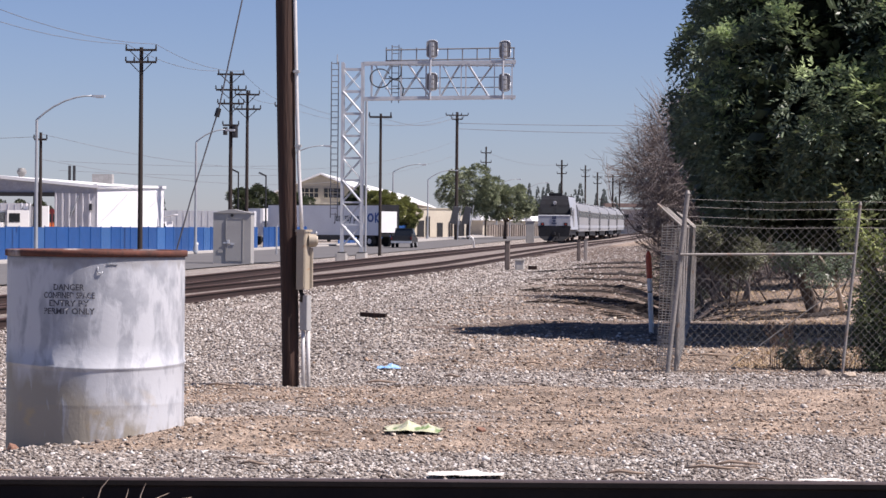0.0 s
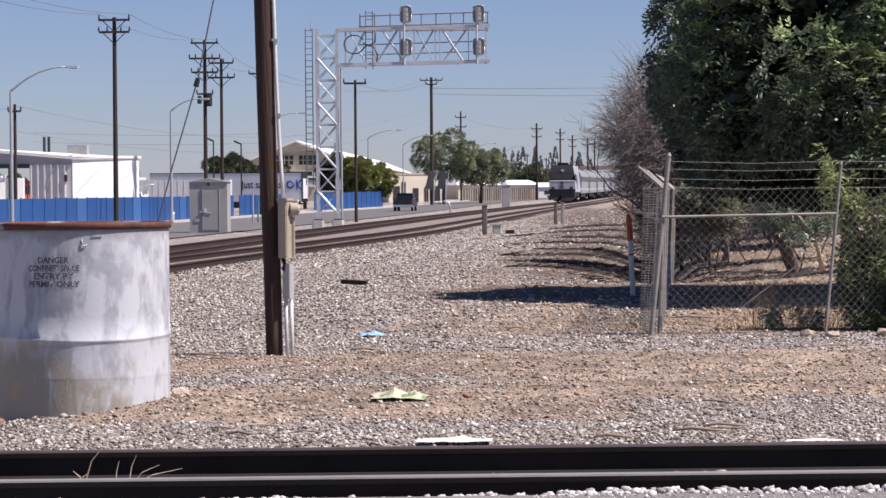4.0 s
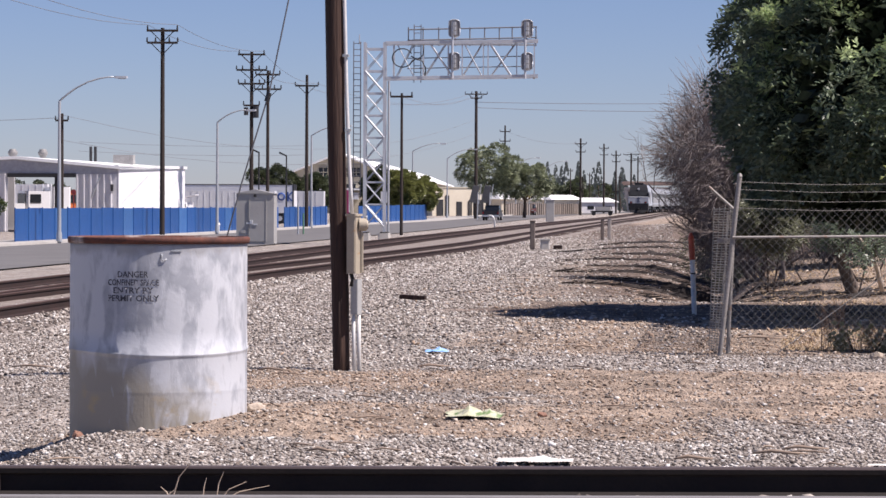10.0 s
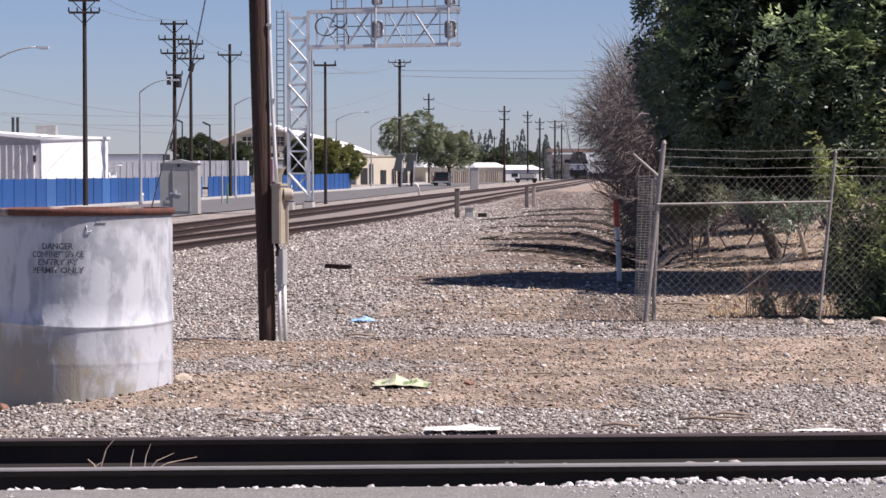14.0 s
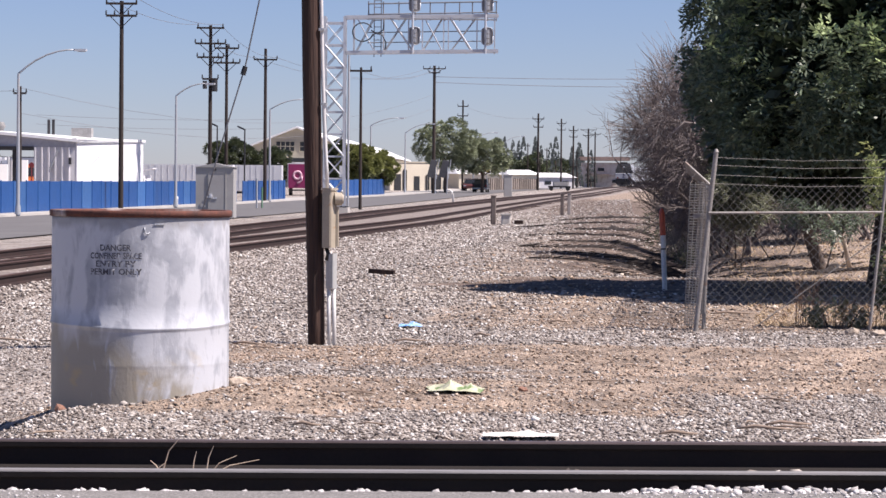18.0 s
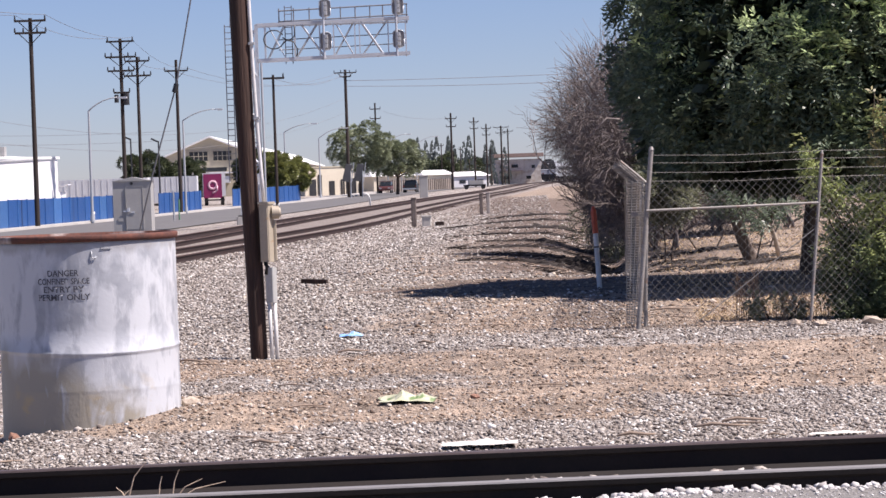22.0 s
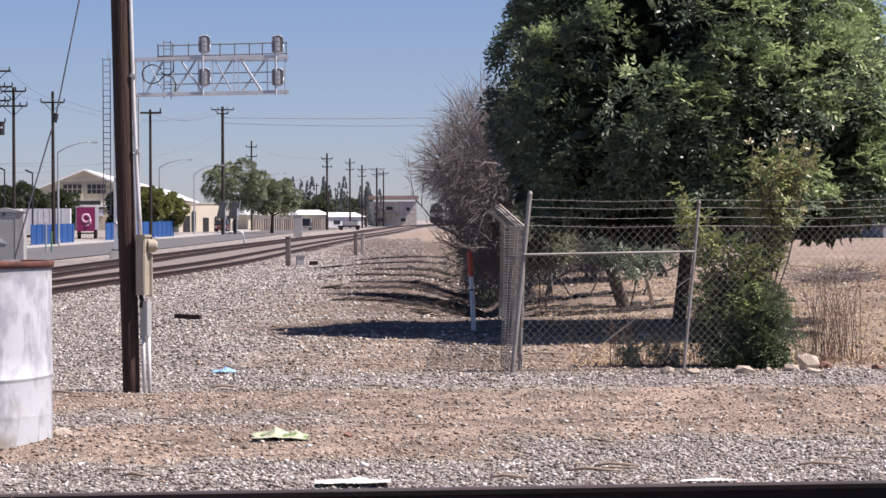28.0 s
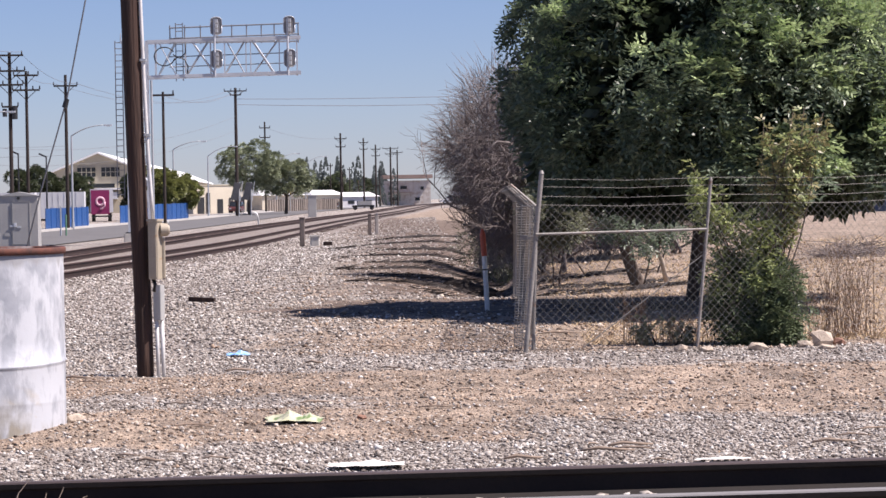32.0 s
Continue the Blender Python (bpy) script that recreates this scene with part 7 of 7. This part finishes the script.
TRAIN = [(cab_unit(), 0.0, 17.0)]
first = coach()
TRAIN.append((first, 18.0, 25.5))
for i in range(1, 5):
    TRAIN.append((copy_thing(first, Matrix.Identity(4)), 18.0 + 26.4 * i, 25.5))


def on_track(y):
    """A point of the outer track's centre line."""
    return Vector((rail_one(y) + GAUGE / 2 + 0.33, y, RAIL_TOP + climb(y)))


def train_pose(y, length):
    """A car's pose from the place of its near end."""
    a, b = on_track(y), on_track(y + length)
    d = b - a
    turn = math.degrees(math.atan2(-d.x, d.y))
    return pose(*a, 0, 0, turn)

# ---- vehicles on the street ----
RUBBER = mat("tyre_rubber", (0.025, 0.025, 0.026), None, 0.9, 0, 4, 30, 0.1)


def car(name, label, paint, kind, category="car"):
    """A car that drives towards +y; its middle is at the origin."""
    c = thing(name, label, category, group="traffic")
    L, W = (5.3, 1.95) if kind == "pickup" else (4.6, 1.8)
    body = [(-L / 2, 0.45), (-L / 2, 0.95), (-L / 2 + 0.1, 1.02), (L / 2 - 1.3, 1.02), (L / 2 - 0.1, 0.85), (L / 2, 0.7), (L / 2, 0.4)]
    n = len(body)
    k = Kit().add([(-W / 2, y, z) for y, z in body] + [(W / 2, y, z) for y, z in body], [tuple(range(n)), tuple(range(2 * n - 1, n - 1, -1))] + [(i, (i + 1) % n, n + (i + 1) % n, n + i) for i in range(n)])
    part("body", k, paint, c)
    if kind == "pickup":
        roof = [(-0.55, 1.0), (-0.4, 1.72), (0.75, 1.75), (1.5, 1.0)]
    elif kind == "suv":
        roof = [(-L / 2 + 0.05, 1.0), (-L / 2 + 0.35, 1.65), (0.5, 1.68), (1.3, 1.0)]
    else:
        roof = [(-L / 2 + 0.35, 1.0), (-1.0, 1.42), (0.35, 1.44), (1.2, 1.0)]
    w2 = W / 2 - 0.18
    k = Kit().add([(-W / 2 + 0.04 if z < 1.1 else -w2, y, z) for y, z in roof] + [(W / 2 - 0.04 if z < 1.1 else w2, y, z) for y, z in roof], [(0, 1, 2, 3), (7, 6, 5, 4), (0, 4, 5, 1), (1, 5, 6, 2), (2, 6, 7, 3), (3, 7, 4, 0)])
    cabin = part("cabin", k, GLASS_DARK, c, "dark glazed cabin")
    part("roof", Kit().box((0, (roof[1][0] + roof[2][0]) / 2, roof[1][1] + 0.03), (2 * w2 + 0.04, roof[2][0] - roof[1][0] + 0.1, 0.07), cut=0.06), paint, cabin)
    if kind == "pickup":
        part("tailgate", Kit().box((0, -L / 2 - 0.02, 0.85), (W - 0.2, 0.06, 0.5)), paint, c)
        for s in (-1, 1):
            part("bed_side", Kit().box((s * (W / 2 - 0.06), -1.6, 1.14), (0.1, 2.0, 0.28)), paint, c)
    part("rear_bumper", Kit().box((0, -L / 2 - 0.06, 0.52), (W - 0.05, 0.16, 0.2), cut=0.04), ALU_PAINT if kind == "pickup" else paint, c)
    part("front_bumper", Kit().box((0, L / 2 + 0.03, 0.48), (W - 0.05, 0.14, 0.22), cut=0.04), paint, c)
    for s in (-1, 1):
        part("tail_light", Kit().box((s * (W / 2 - 0.12), -L / 2 - 0.02, 0.88), (0.18, 0.06, 0.26)), mat("red_lens", (0.30, 0.02, 0.02), None, 0.3) if "red_lens" not in bpy.data.materials else bpy.data.materials["red_lens"], c)
        part("headlight", Kit().box((s * (W / 2 - 0.25), L / 2 - 0.02, 0.72), (0.36, 0.1, 0.16)), ALU_PAINT, c)
        part("mirror", Kit().box((s * (W / 2 + 0.1), 0.95, 1.1), (0.2, 0.1, 0.15), cut=0.03), paint, c)
        for y in (-L / 2 + 0.95, L / 2 - 0.9):
            w = part("wheel", Kit().rod((s * (W / 2 - 0.22), y, 0.34), (s * (W / 2 + 0.01), y, 0.34), 0.34, n=16), RUBBER, c)
            part("rim", Kit().rod((s * (W / 2), y, 0.34), (s * (W / 2 + 0.025), y, 0.34), 0.2, n=10), ALU_PAINT, w)
    return c


def paint(name, c):
    return mat(name, c, tuple(v * 0.9 for v in c), 0.45, 0, 1, 10, 0)


DARKCAR = paint("black_car_paint", (0.022, 0.023, 0.026))
pickup = car("pickup", "black pickup truck driving off along the street", DARKCAR, "pickup", "pickup truck")
red_car = car("suv", "dark maroon car driving along the street", paint("maroon_car_paint", (0.10, 0.028, 0.026)), "suv")
dark_car = car("sedan", "dark sedan crossing the tracks far off", paint("slate_car_paint", (0.045, 0.048, 0.055)), "sedan")
white_car = car("suv", "white car at the far road crossing", paint("white_car_paint", (0.75, 0.75, 0.76)), "suv")

# delivery truck with a long printed trailer, turning into the yard
lorry = thing("semi_trailer_truck", "white semi trailer with lettered side turning away", "truck")
TL = 15.5
PRINT = mat("pale_printed_panel", (0.66, 0.68, 0.72), (0.58, 0.60, 0.64), 0.5, 0, 0.6, 8, 0.03)
part("trailer_box", Kit().box((0, TL / 2, 2.5), (2.55, TL, 2.85)), PRINT, lorry)
part("top_edge", Kit().box((0, TL / 2, 3.95), (2.6, TL, 0.08)), DARK_STEEL, lorry)
part("rear_frame", Kit().box((0, -0.04, 2.5), (2.6, 0.1, 2.95)), TRAINBLACK, lorry, "dark rear door frame")
part("rear_door", Kit().box((-0.1, -0.12, 2.35), (2.1, 0.08, 2.0), cut=0.02), TRUCKWHITE, lorry, "white rear door")
part("side_skirt", Kit().box((-1.2, 7, 0.85), (0.06, 7, 0.5)), DARK_STEEL, lorry)
part("underframe", Kit().box((0, TL / 2, 1.0), (1.2, TL - 1, 0.2)), BLACK, lorry)
for y in (1.3, 2.6, TL - 1.0, TL + 0.3, TL + 4.0):
    for s in (-1, 1):
        w = part("wheel", Kit().rod((s * 0.85, y, 0.52), (s * 1.25, y, 0.52), 0.52, n=16), RUBBER, lorry)
        part("rim", Kit().rod((s * 1.25, y, 0.52), (s * 1.27, y, 0.52), 0.26, n=10), ALU_PAINT, w)
part("tractor_cab", Kit().box((0, TL + 2.2, 2.3), (2.4, 2.4, 2.6), cut=0.2), TRUCKWHITE, lorry)
part("tractor_hood", Kit().box((0, TL + 4.2, 1.5), (2.2, 1.8, 1.3), cut=0.2), TRUCKWHITE, lorry)
part("windshield", Kit().box((0, TL + 3.42, 2.8), (2.1, 0.08, 0.8)), GLASS_DARK, lorry)
me = letters("Just say peas!", 0.95)
fit = 4.3 / (max(v.co.x for v in me.vertices) - min(v.co.x for v in me.vertices))
ink = mat("dark_print", (0.06, 0.07, 0.09), None, 0.6)
for v in me.vertices:
    x, y = v.co.x * fit, v.co.y * 0.8
    v.co = Vector((-1.285, 3.95 - x, 2.42 + y))
me.materials.clear()
me.materials.append(ink)
for s in (-1,):
    part("lettering", me, ink, lorry, "dark printed words")
k = Kit().lathe([(0.24, -0.015), (0.42, -0.015), (0.42, 0.015), (0.24, 0.015), (0.24, -0.015)], 20)
k2 = part("emblem", k, mat("blue_print", (0.04, 0.10, 0.34), None, 0.5), lorry, "blue ring emblem")
k2.matrix_basis = pose(-1.29, 1.15, 2.75, 0, 90, 0)
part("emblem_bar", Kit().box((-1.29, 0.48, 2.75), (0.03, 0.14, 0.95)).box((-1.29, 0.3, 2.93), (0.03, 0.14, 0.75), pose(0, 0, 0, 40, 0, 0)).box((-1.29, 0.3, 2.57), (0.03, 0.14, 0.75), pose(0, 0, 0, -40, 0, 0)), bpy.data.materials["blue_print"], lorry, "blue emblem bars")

# ---- loose stones ----
def stone_mesh(seed, flat=0.7):
    g = np.random.default_rng(seed)
    t = (1 + 5 ** 0.5) / 2
    v = np.array([(-1, t, 0), (1, t, 0), (-1, -t, 0), (1, -t, 0), (0, -1, t), (0, 1, t), (0, -1, -t), (0, 1, -t), (t, 0, -1), (t, 0, 1), (-t, 0, -1), (-t, 0, 1)]) / 1.9
    v = v * g.uniform(0.72, 1.2, (12, 1)) * np.array([1.0, g.uniform(0.65, 1.0), flat * g.uniform(0.7, 1.1)])
    f = [(0, 11, 5), (0, 5, 1), (0, 1, 7), (0, 7, 10), (0, 10, 11), (1, 5, 9), (5, 11, 4), (11, 10, 2), (10, 7, 6), (7, 1, 8), (3, 9, 4), (3, 4, 2), (3, 2, 6), (3, 6, 8), (3, 8, 9), (4, 9, 5), (2, 4, 11), (6, 2, 10), (8, 6, 7), (9, 8, 1)]
    return v, np.array(f)


def chip_mesh(seed):
    """An eight-sided chip, for stones far off."""
    g = np.random.default_rng(seed)
    v = np.array([(1, 0, 0), (-1, 0, 0), (0, 1, 0), (0, -1, 0), (0, 0, 1), (0, 0, -1)]) * g.uniform(0.75, 1.25, (6, 1)) * np.array([1.25, 0.85, 0.6]) + g.normal(0, 0.2, (6, 3))
    return v, np.array([(0, 2, 4), (2, 1, 4), (1, 3, 4), (3, 0, 4), (2, 0, 5), (1, 2, 5), (3, 1, 5), (0, 3, 5)])


def stone_material(name, tones):
    m = bpy.data.materials.new(name)
    m.use_nodes = True
    n, l = m.node_tree.nodes, m.node_tree.links
    p = n["Principled BSDF"]
    p.inputs["Roughness"].default_value = 0.9
    r = n.new("ShaderNodeValToRGB")
    e = r.color_ramp.elements
    while len(e) < len(tones):
        e.new(0.5)
    for k, (at, c) in zip(e, tones):
        k.position, k.color = at, (*c, 1)
    l.new(n.new("ShaderNodeNewGeometry").outputs["Random Per Island"], r.inputs[0])
    g = n.new("ShaderNodeTexNoise")
    g.inputs["Scale"].default_value, g.inputs["Detail"].default_value = 45, 4
    l.new(n.new("ShaderNodeTexCoord").outputs["Object"], g.inputs["Vector"])
    mr = n.new("ShaderNodeMapRange")
    mr.inputs[3].default_value, mr.inputs[4].default_value = 0.72, 1.25
    l.new(g.outputs["Fac"], mr.inputs[0])
    hs = n.new("ShaderNodeHueSaturation")
    l.new(mr.outputs[0], hs.inputs["Value"])
    l.new(r.outputs[0], hs.inputs["Color"])
    l.new(hs.outputs[0], p.inputs["Base Color"])
    return m


STONE = stone_material("mixed_gravel_stones", [(0.0, (0.045, 0.036, 0.032)), (0.2, (0.16, 0.13, 0.113)), (0.5, (0.30, 0.26, 0.228)), (0.8, (0.46, 0.415, 0.375)), (0.94, (0.58, 0.55, 0.52)), (1.0, (0.74, 0.72, 0.69))])
PALE = stone_material("pale_gravel_stones", [(0.0, (0.26, 0.24, 0.23)), (0.4, (0.46, 0.44, 0.43)), (0.8, (0.60, 0.58, 0.57)), (1.0, (0.72, 0.70, 0.69))])
KINDS = [stone_mesh(s) for s in range(14)]
CHIPS = [chip_mesh(s) for s in range(20)]


def scatter(name, label, places, sizes, material, seed, sink=0.25, kinds=CHIPS, lift=0.0):
    """Many stones as one mesh."""
    g = np.random.default_rng(seed)
    vs, fs, k = [], [], 0
    for (x, y), s in zip(places, sizes):
        v, f = kinds[g.integers(len(kinds))]
        a, b = g.uniform(0, 6.28), g.uniform(-0.5, 0.5)
        ca, sa, cb, sb = math.cos(a), math.sin(a), math.cos(b), math.sin(b)
        p = v * s
        p = np.stack([p[:, 0] * cb - p[:, 2] * sb, p[:, 1], p[:, 0] * sb + p[:, 2] * cb], 1)
        p = np.stack([p[:, 0] * ca - p[:, 1] * sa, p[:, 0] * sa + p[:, 1] * ca, p[:, 2]], 1)
        vs.append(p + (x, y, land(x, y) + (lift if isinstance(lift, float) else lift(x, y)) + s * (0.6 - sink * 1.6)))
        fs.append(f + k)
        k += len(v)
    vs, fs = np.concatenate(vs), np.concatenate(fs)
    me = bpy.data.meshes.new(name)
    me.vertices.add(len(vs))
    me.vertices.foreach_set("co", vs.ravel())
    me.loops.add(fs.size)
    me.loops.foreach_set("vertex_index", fs.ravel())
    me.polygons.add(len(fs))
    me.polygons.foreach_set("loop_start", np.arange(0, fs.size, 3))
    me.update(calc_edges=True)
    me.materials.append(material)
    return tagged(new(name, me), label, "gravel", kind="stuff")


def gravel_spots(n, y0, y1, seed, keep_dirt=0.12, size=(0.012, 0.034), left=0.21, right=0.255):
    g = np.random.default_rng(seed)
    pts, sz = [], []
    while len(pts) < n:
        y = g.uniform(y0, y1)
        x = g.uniform(-left * y - 0.3, right * y + 0.3)
        if math.hypot(x + 2.2, y - 19.05) < 0.62 or x < rail_one(y) + between(y) + 1.2:
            continue
        if y < 18 and abs(y - 0.045 * x - 14.2) < 0.9:
            continue
        if plan(x, y)[0] > fence_x(plan(x, y)[1]) + 0.3 and plan(x, y)[1] > 29.2 and g.random() > 0.08:
            continue
        if y > 32 and g.random() < 0.97 * earth_and_shade(x, y):
            continue
        if g.random() < 1 - soil(x, y) or g.random() < keep_dirt:
            pts.append((x, y))
            sz.append(size[0] + (size[1] - size[0]) * g.random() ** 2.6)
    return pts, sz


scatter("gravel", "loose grey and brown gravel over the dirt", *gravel_spots(52000, 15.3, 20.5, 71, 0.17, (0.0045, 0.0205)), STONE, 1)
scatter("gravel", "loose grey and brown gravel over the dirt", *gravel_spots(34000, 20.5, 27.0, 72, 0.16, (0.005, 0.020)), STONE, 2)
scatter("gravel", "loose grey and brown gravel beside the tracks", *gravel_spots(42000, 27.0, 37.0, 73, 0.14, (0.007, 0.026)), STONE, 3)
scatter("gravel", "loose grey and brown gravel beside the tracks", *gravel_spots(36000, 37.0, 62.0, 74, 0.14, (0.010, 0.032)), STONE, 4)
scatter("gravel", "loose brown gravel beside the tracks", *gravel_spots(20000, 62.0, 110.0, 76, 0.3, (0.016, 0.048), 0.16, 0.09), STONE, 6)
scatter("gravel", "loose brown gravel beside the tracks", *gravel_spots(7000, 110.0, 240.0, 77, 0.5, (0.02, 0.055), 0.10, 0.06), STONE, 8)
scatter("stones", "larger mixed stones strewn over gravel and dirt", *gravel_spots(420, 15.4, 27.0, 79, 0.35, (0.014, 0.036)), STONE, 9, 0.2, KINDS)
scatter("stones", "larger mixed stones strewn over gravel and dirt", *gravel_spots(420, 27.0, 48.0, 80, 0.5, (0.018, 0.042)), STONE, 10, 0.2, KINDS)


def bed_top(x, y):
    """From the bare ground up to the ballast bed."""
    u = x - rail_one(y) - between(y)
    return climb(y) - 0.152 - 0.148 * step(0.75, 1.5, u) - land(x, y) if u < 1.5 else 0.0


g = np.random.default_rng(81)
for n, y0, y1, u0, u1, sizes in ((9000, 36, 75, 0.12, 2.2, (0.016, 0.045)), (6000, 75, 150, 0.12, 2.2, (0.02, 0.055)), (4000, 38, 90, -1.35, -0.1, (0.016, 0.04)), (4000, 38, 90, -3.0, -1.6, (0.016, 0.045))):
    spots = []
    for _ in range(n):
        y = g.uniform(y0, y1)
        spots.append((rail_one(y) + between(y) + g.uniform(u0, u1), y))
    scatter("ballast", "loose brown ballast stones along the main line", spots, [sizes[0] + (sizes[1] - sizes[0]) * g.random() ** 2 for _ in spots], STONE, int(y0 + n), 0.25, CHIPS, bed_top)
CLOD = stone_material("brown_dirt_clods", [(0.0, (0.09, 0.06, 0.044)), (0.25, (0.25, 0.178, 0.128)), (0.7, (0.40, 0.295, 0.215)), (1.0, (0.62, 0.53, 0.44))])
g = np.random.default_rng(78)
for y0, y1, n, big in ((16.0, 27.5, 22000, 0.016), (27.5, 55.0, 9000, 0.035)):
    spots = []
    while len(spots) < n:
        y = g.uniform(y0, y1)
        x = g.uniform(-0.16 * y, 0.24 * y)
        if g.random() < soil(x, y) and math.hypot(x + 2.2, y - 19.05) > 0.64 and x > rail_one(y) + between(y) + 1.2:
            spots.append((x, y))
    scatter("dirt_clods", "small brown clods and chips on the dirt", spots, [0.004 + big * g.random() ** 4 for _ in spots], CLOD, int(y0), 0.2)
g = np.random.default_rng(75)
edge = [(x, 13.18 + 0.045 * x + g.normal(0, 0.055)) for x in g.uniform(-3.2, 3.6, 2600)]
scatter("ballast_edge", "pale ballast stones along the near rail", edge, [0.006 + 0.026 * g.random() ** 3.2 for _ in edge], PALE, 5, 0.1, KINDS)
grit = [(x, 13.1 + 0.045 * x - 0.7 * g.random() ** 1.6) for x in g.uniform(-3.2, 3.6, 4000)]
scatter("grit", "pale grit and chips on the asphalt", grit, [0.0025 + 0.008 * g.random() ** 3 for _ in grit], PALE, 11, 0.1, CHIPS, 0.02)
bed_spots = [(x, 14.2 + 0.045 * x + g.uniform(-0.62, 0.62)) for x in g.uniform(-3.6, 4.2, 900)]
scatter("ballast", "dark ballast stones between the near rails", bed_spots, [0.02 + 0.03 * g.random() for _ in bed_spots], STONE, 7, 0.3, KINDS)

# single larger stones
ROCK = mat("pale_tan_rock", (0.50, 0.42, 0.34), (0.36, 0.29, 0.23), 0.9, 0, 9, 60, 0.5, 0.02)
REDROCK = mat("reddish_rock", (0.30, 0.16, 0.11), (0.20, 0.11, 0.08), 0.9, 0, 9, 60, 0.5, 0.02)


def rock(x, y, s, seed, material=ROCK, flat=0.75, turn=0):
    v, f = stone_mesh(200 + seed, flat)
    bm = bmesh.new()
    bv = [bm.verts.new(p * s) for p in v]
    for t in f:
        bm.faces.new([bv[i] for i in t])
    bmesh.ops.subdivide_edges(bm, edges=bm.edges[:], cuts=1, use_grid_fill=True)
    for q in bm.verts:
        q.co *= 1 + 0.09 * noise.noise(q.co / s * 2.3 + Vector((seed, 0, 0)))
    me = bpy.data.meshes.new("rock")
    bm.to_mesh(me)
    bm.free()
    me.materials.append(material)
    ob = tagged(new("rock", me), "rough pale tan rock beside the fence" if y > 26 else "rough tan rock on the dirt", "rock", "rocks by the fence" if y > 26 else "")
    ob.matrix_basis = LOT @ pose(x, y, relief(x, y) + s * flat * 0.35, 0, 0, turn) if y > 26 else pose(x, y, land(x, y) + s * flat * 0.35, 0, 0, turn)


for i, (x, y, s, m, flat) in enumerate(((4.0, 28.25, 0.10, ROCK, 0.6), (4.24, 28.1, 0.09, ROCK, 0.7), (4.82, 28.4, 0.15, ROCK, 0.5), (5.12, 28.6, 0.05, ROCK, 0.7), (5.37, 28.6, 0.095, ROCK, 0.9), (5.57, 28.75, 0.13, ROCK, 1.1), (5.5, 28.2, 0.10, ROCK, 0.5), (5.75, 28.75, 0.09, REDROCK, 0.7), (6.3, 28.7, 0.08, REDROCK, 0.6), (-1.52, 19.15, 0.075, ROCK, 0.8), (0.46, 19.9, 0.04, REDROCK, 0.7), (-2.66, 18.42, 0.05, REDROCK, 0.8), (-1.65, 20.2, 0.06, ROCK, 0.7), (6.9, 28.9, 0.1, ROCK, 0.5))):
    rock(x, y, s, i, m, flat, 40 * i)

# ---- what moves ----
def lane(y, off, turn=0.0):
    slope = math.degrees(math.atan(0.062 + 2 * 4.06e-5 * (y - 54)))
    return pose(rail_one(y) - off, y, street(y) + 0.02, 0, 0, -slope + turn)


def motions():
    run = [(0, 275), (1, 290), (6, 379), (10, 441), (13, 488), (17, 541), (20, 580), (24, 628), (32, 720)]
    for vehicle, back, length in TRAIN:
        walk(vehicle, [(t, train_pose(y + back, length)) for t, y in run])
    walk(pickup, [(t, lane(y, 11.7)) for t, y in ((0, 256), (3, 273), (6, 292.5), (8, 309), (10, 329), (13, 361), (17, 373.5), (19, 378), (21, 390), (22, 401), (26.5, 432), (30, 456), (32, 474.5))])
    walk(red_car, [(t, lane(y, off, 180)) for t, y, off in ((0, 500, 15.6), (8, 447.5, 15.6), (10, 434, 15.6), (13, 414, 15.6), (16, 404.5, 15.6), (22, 404.5, 15.6), (26.5, 388, 19.5), (32, 388, 19.5))])
    walk(dark_car, [(t, pose(x, y, z, 0, 0, turn)) for t, x, y, z, turn in ((0, -60, 538, 0.0, -84), (22, -12, 540, 0.05, -86), (26.5, 3.85, 540, 0.1, -90), (27.5, 8.6, 540, 0.15, -90), (28.5, 16.0, 540, 0.3, -90), (30, 26.2, 540, 0.5, -90), (31.5, 35.2, 540, 0.5, -90), (32, 38.5, 540, 0.5, -90))])
    walk(white_car, [(t, pose(x, 552, 0.45, 0, 0, 90)) for t, x in ((0, 120), (26, 75), (30, 48), (31, 42.5), (31.5, 40.0), (32, 37.5))])
    walk(lorry, [(t, pose(x, y, street(y), 0, 0, turn)) for t, x, y, turn in ((0, -8.8, 262, 47), (0.5, -9.1, 266, 52), (1.5, -10.5, 272, 65), (3.5, -14.5, 276, 80), (8, -19.3, 280, 86), (12, -23.6, 283, 87), (14.5, -27.6, 285, 80), (16.5, -31.5, 287, 78), (20, -39, 290, 80), (32, -60, 296, 85))])


motions()
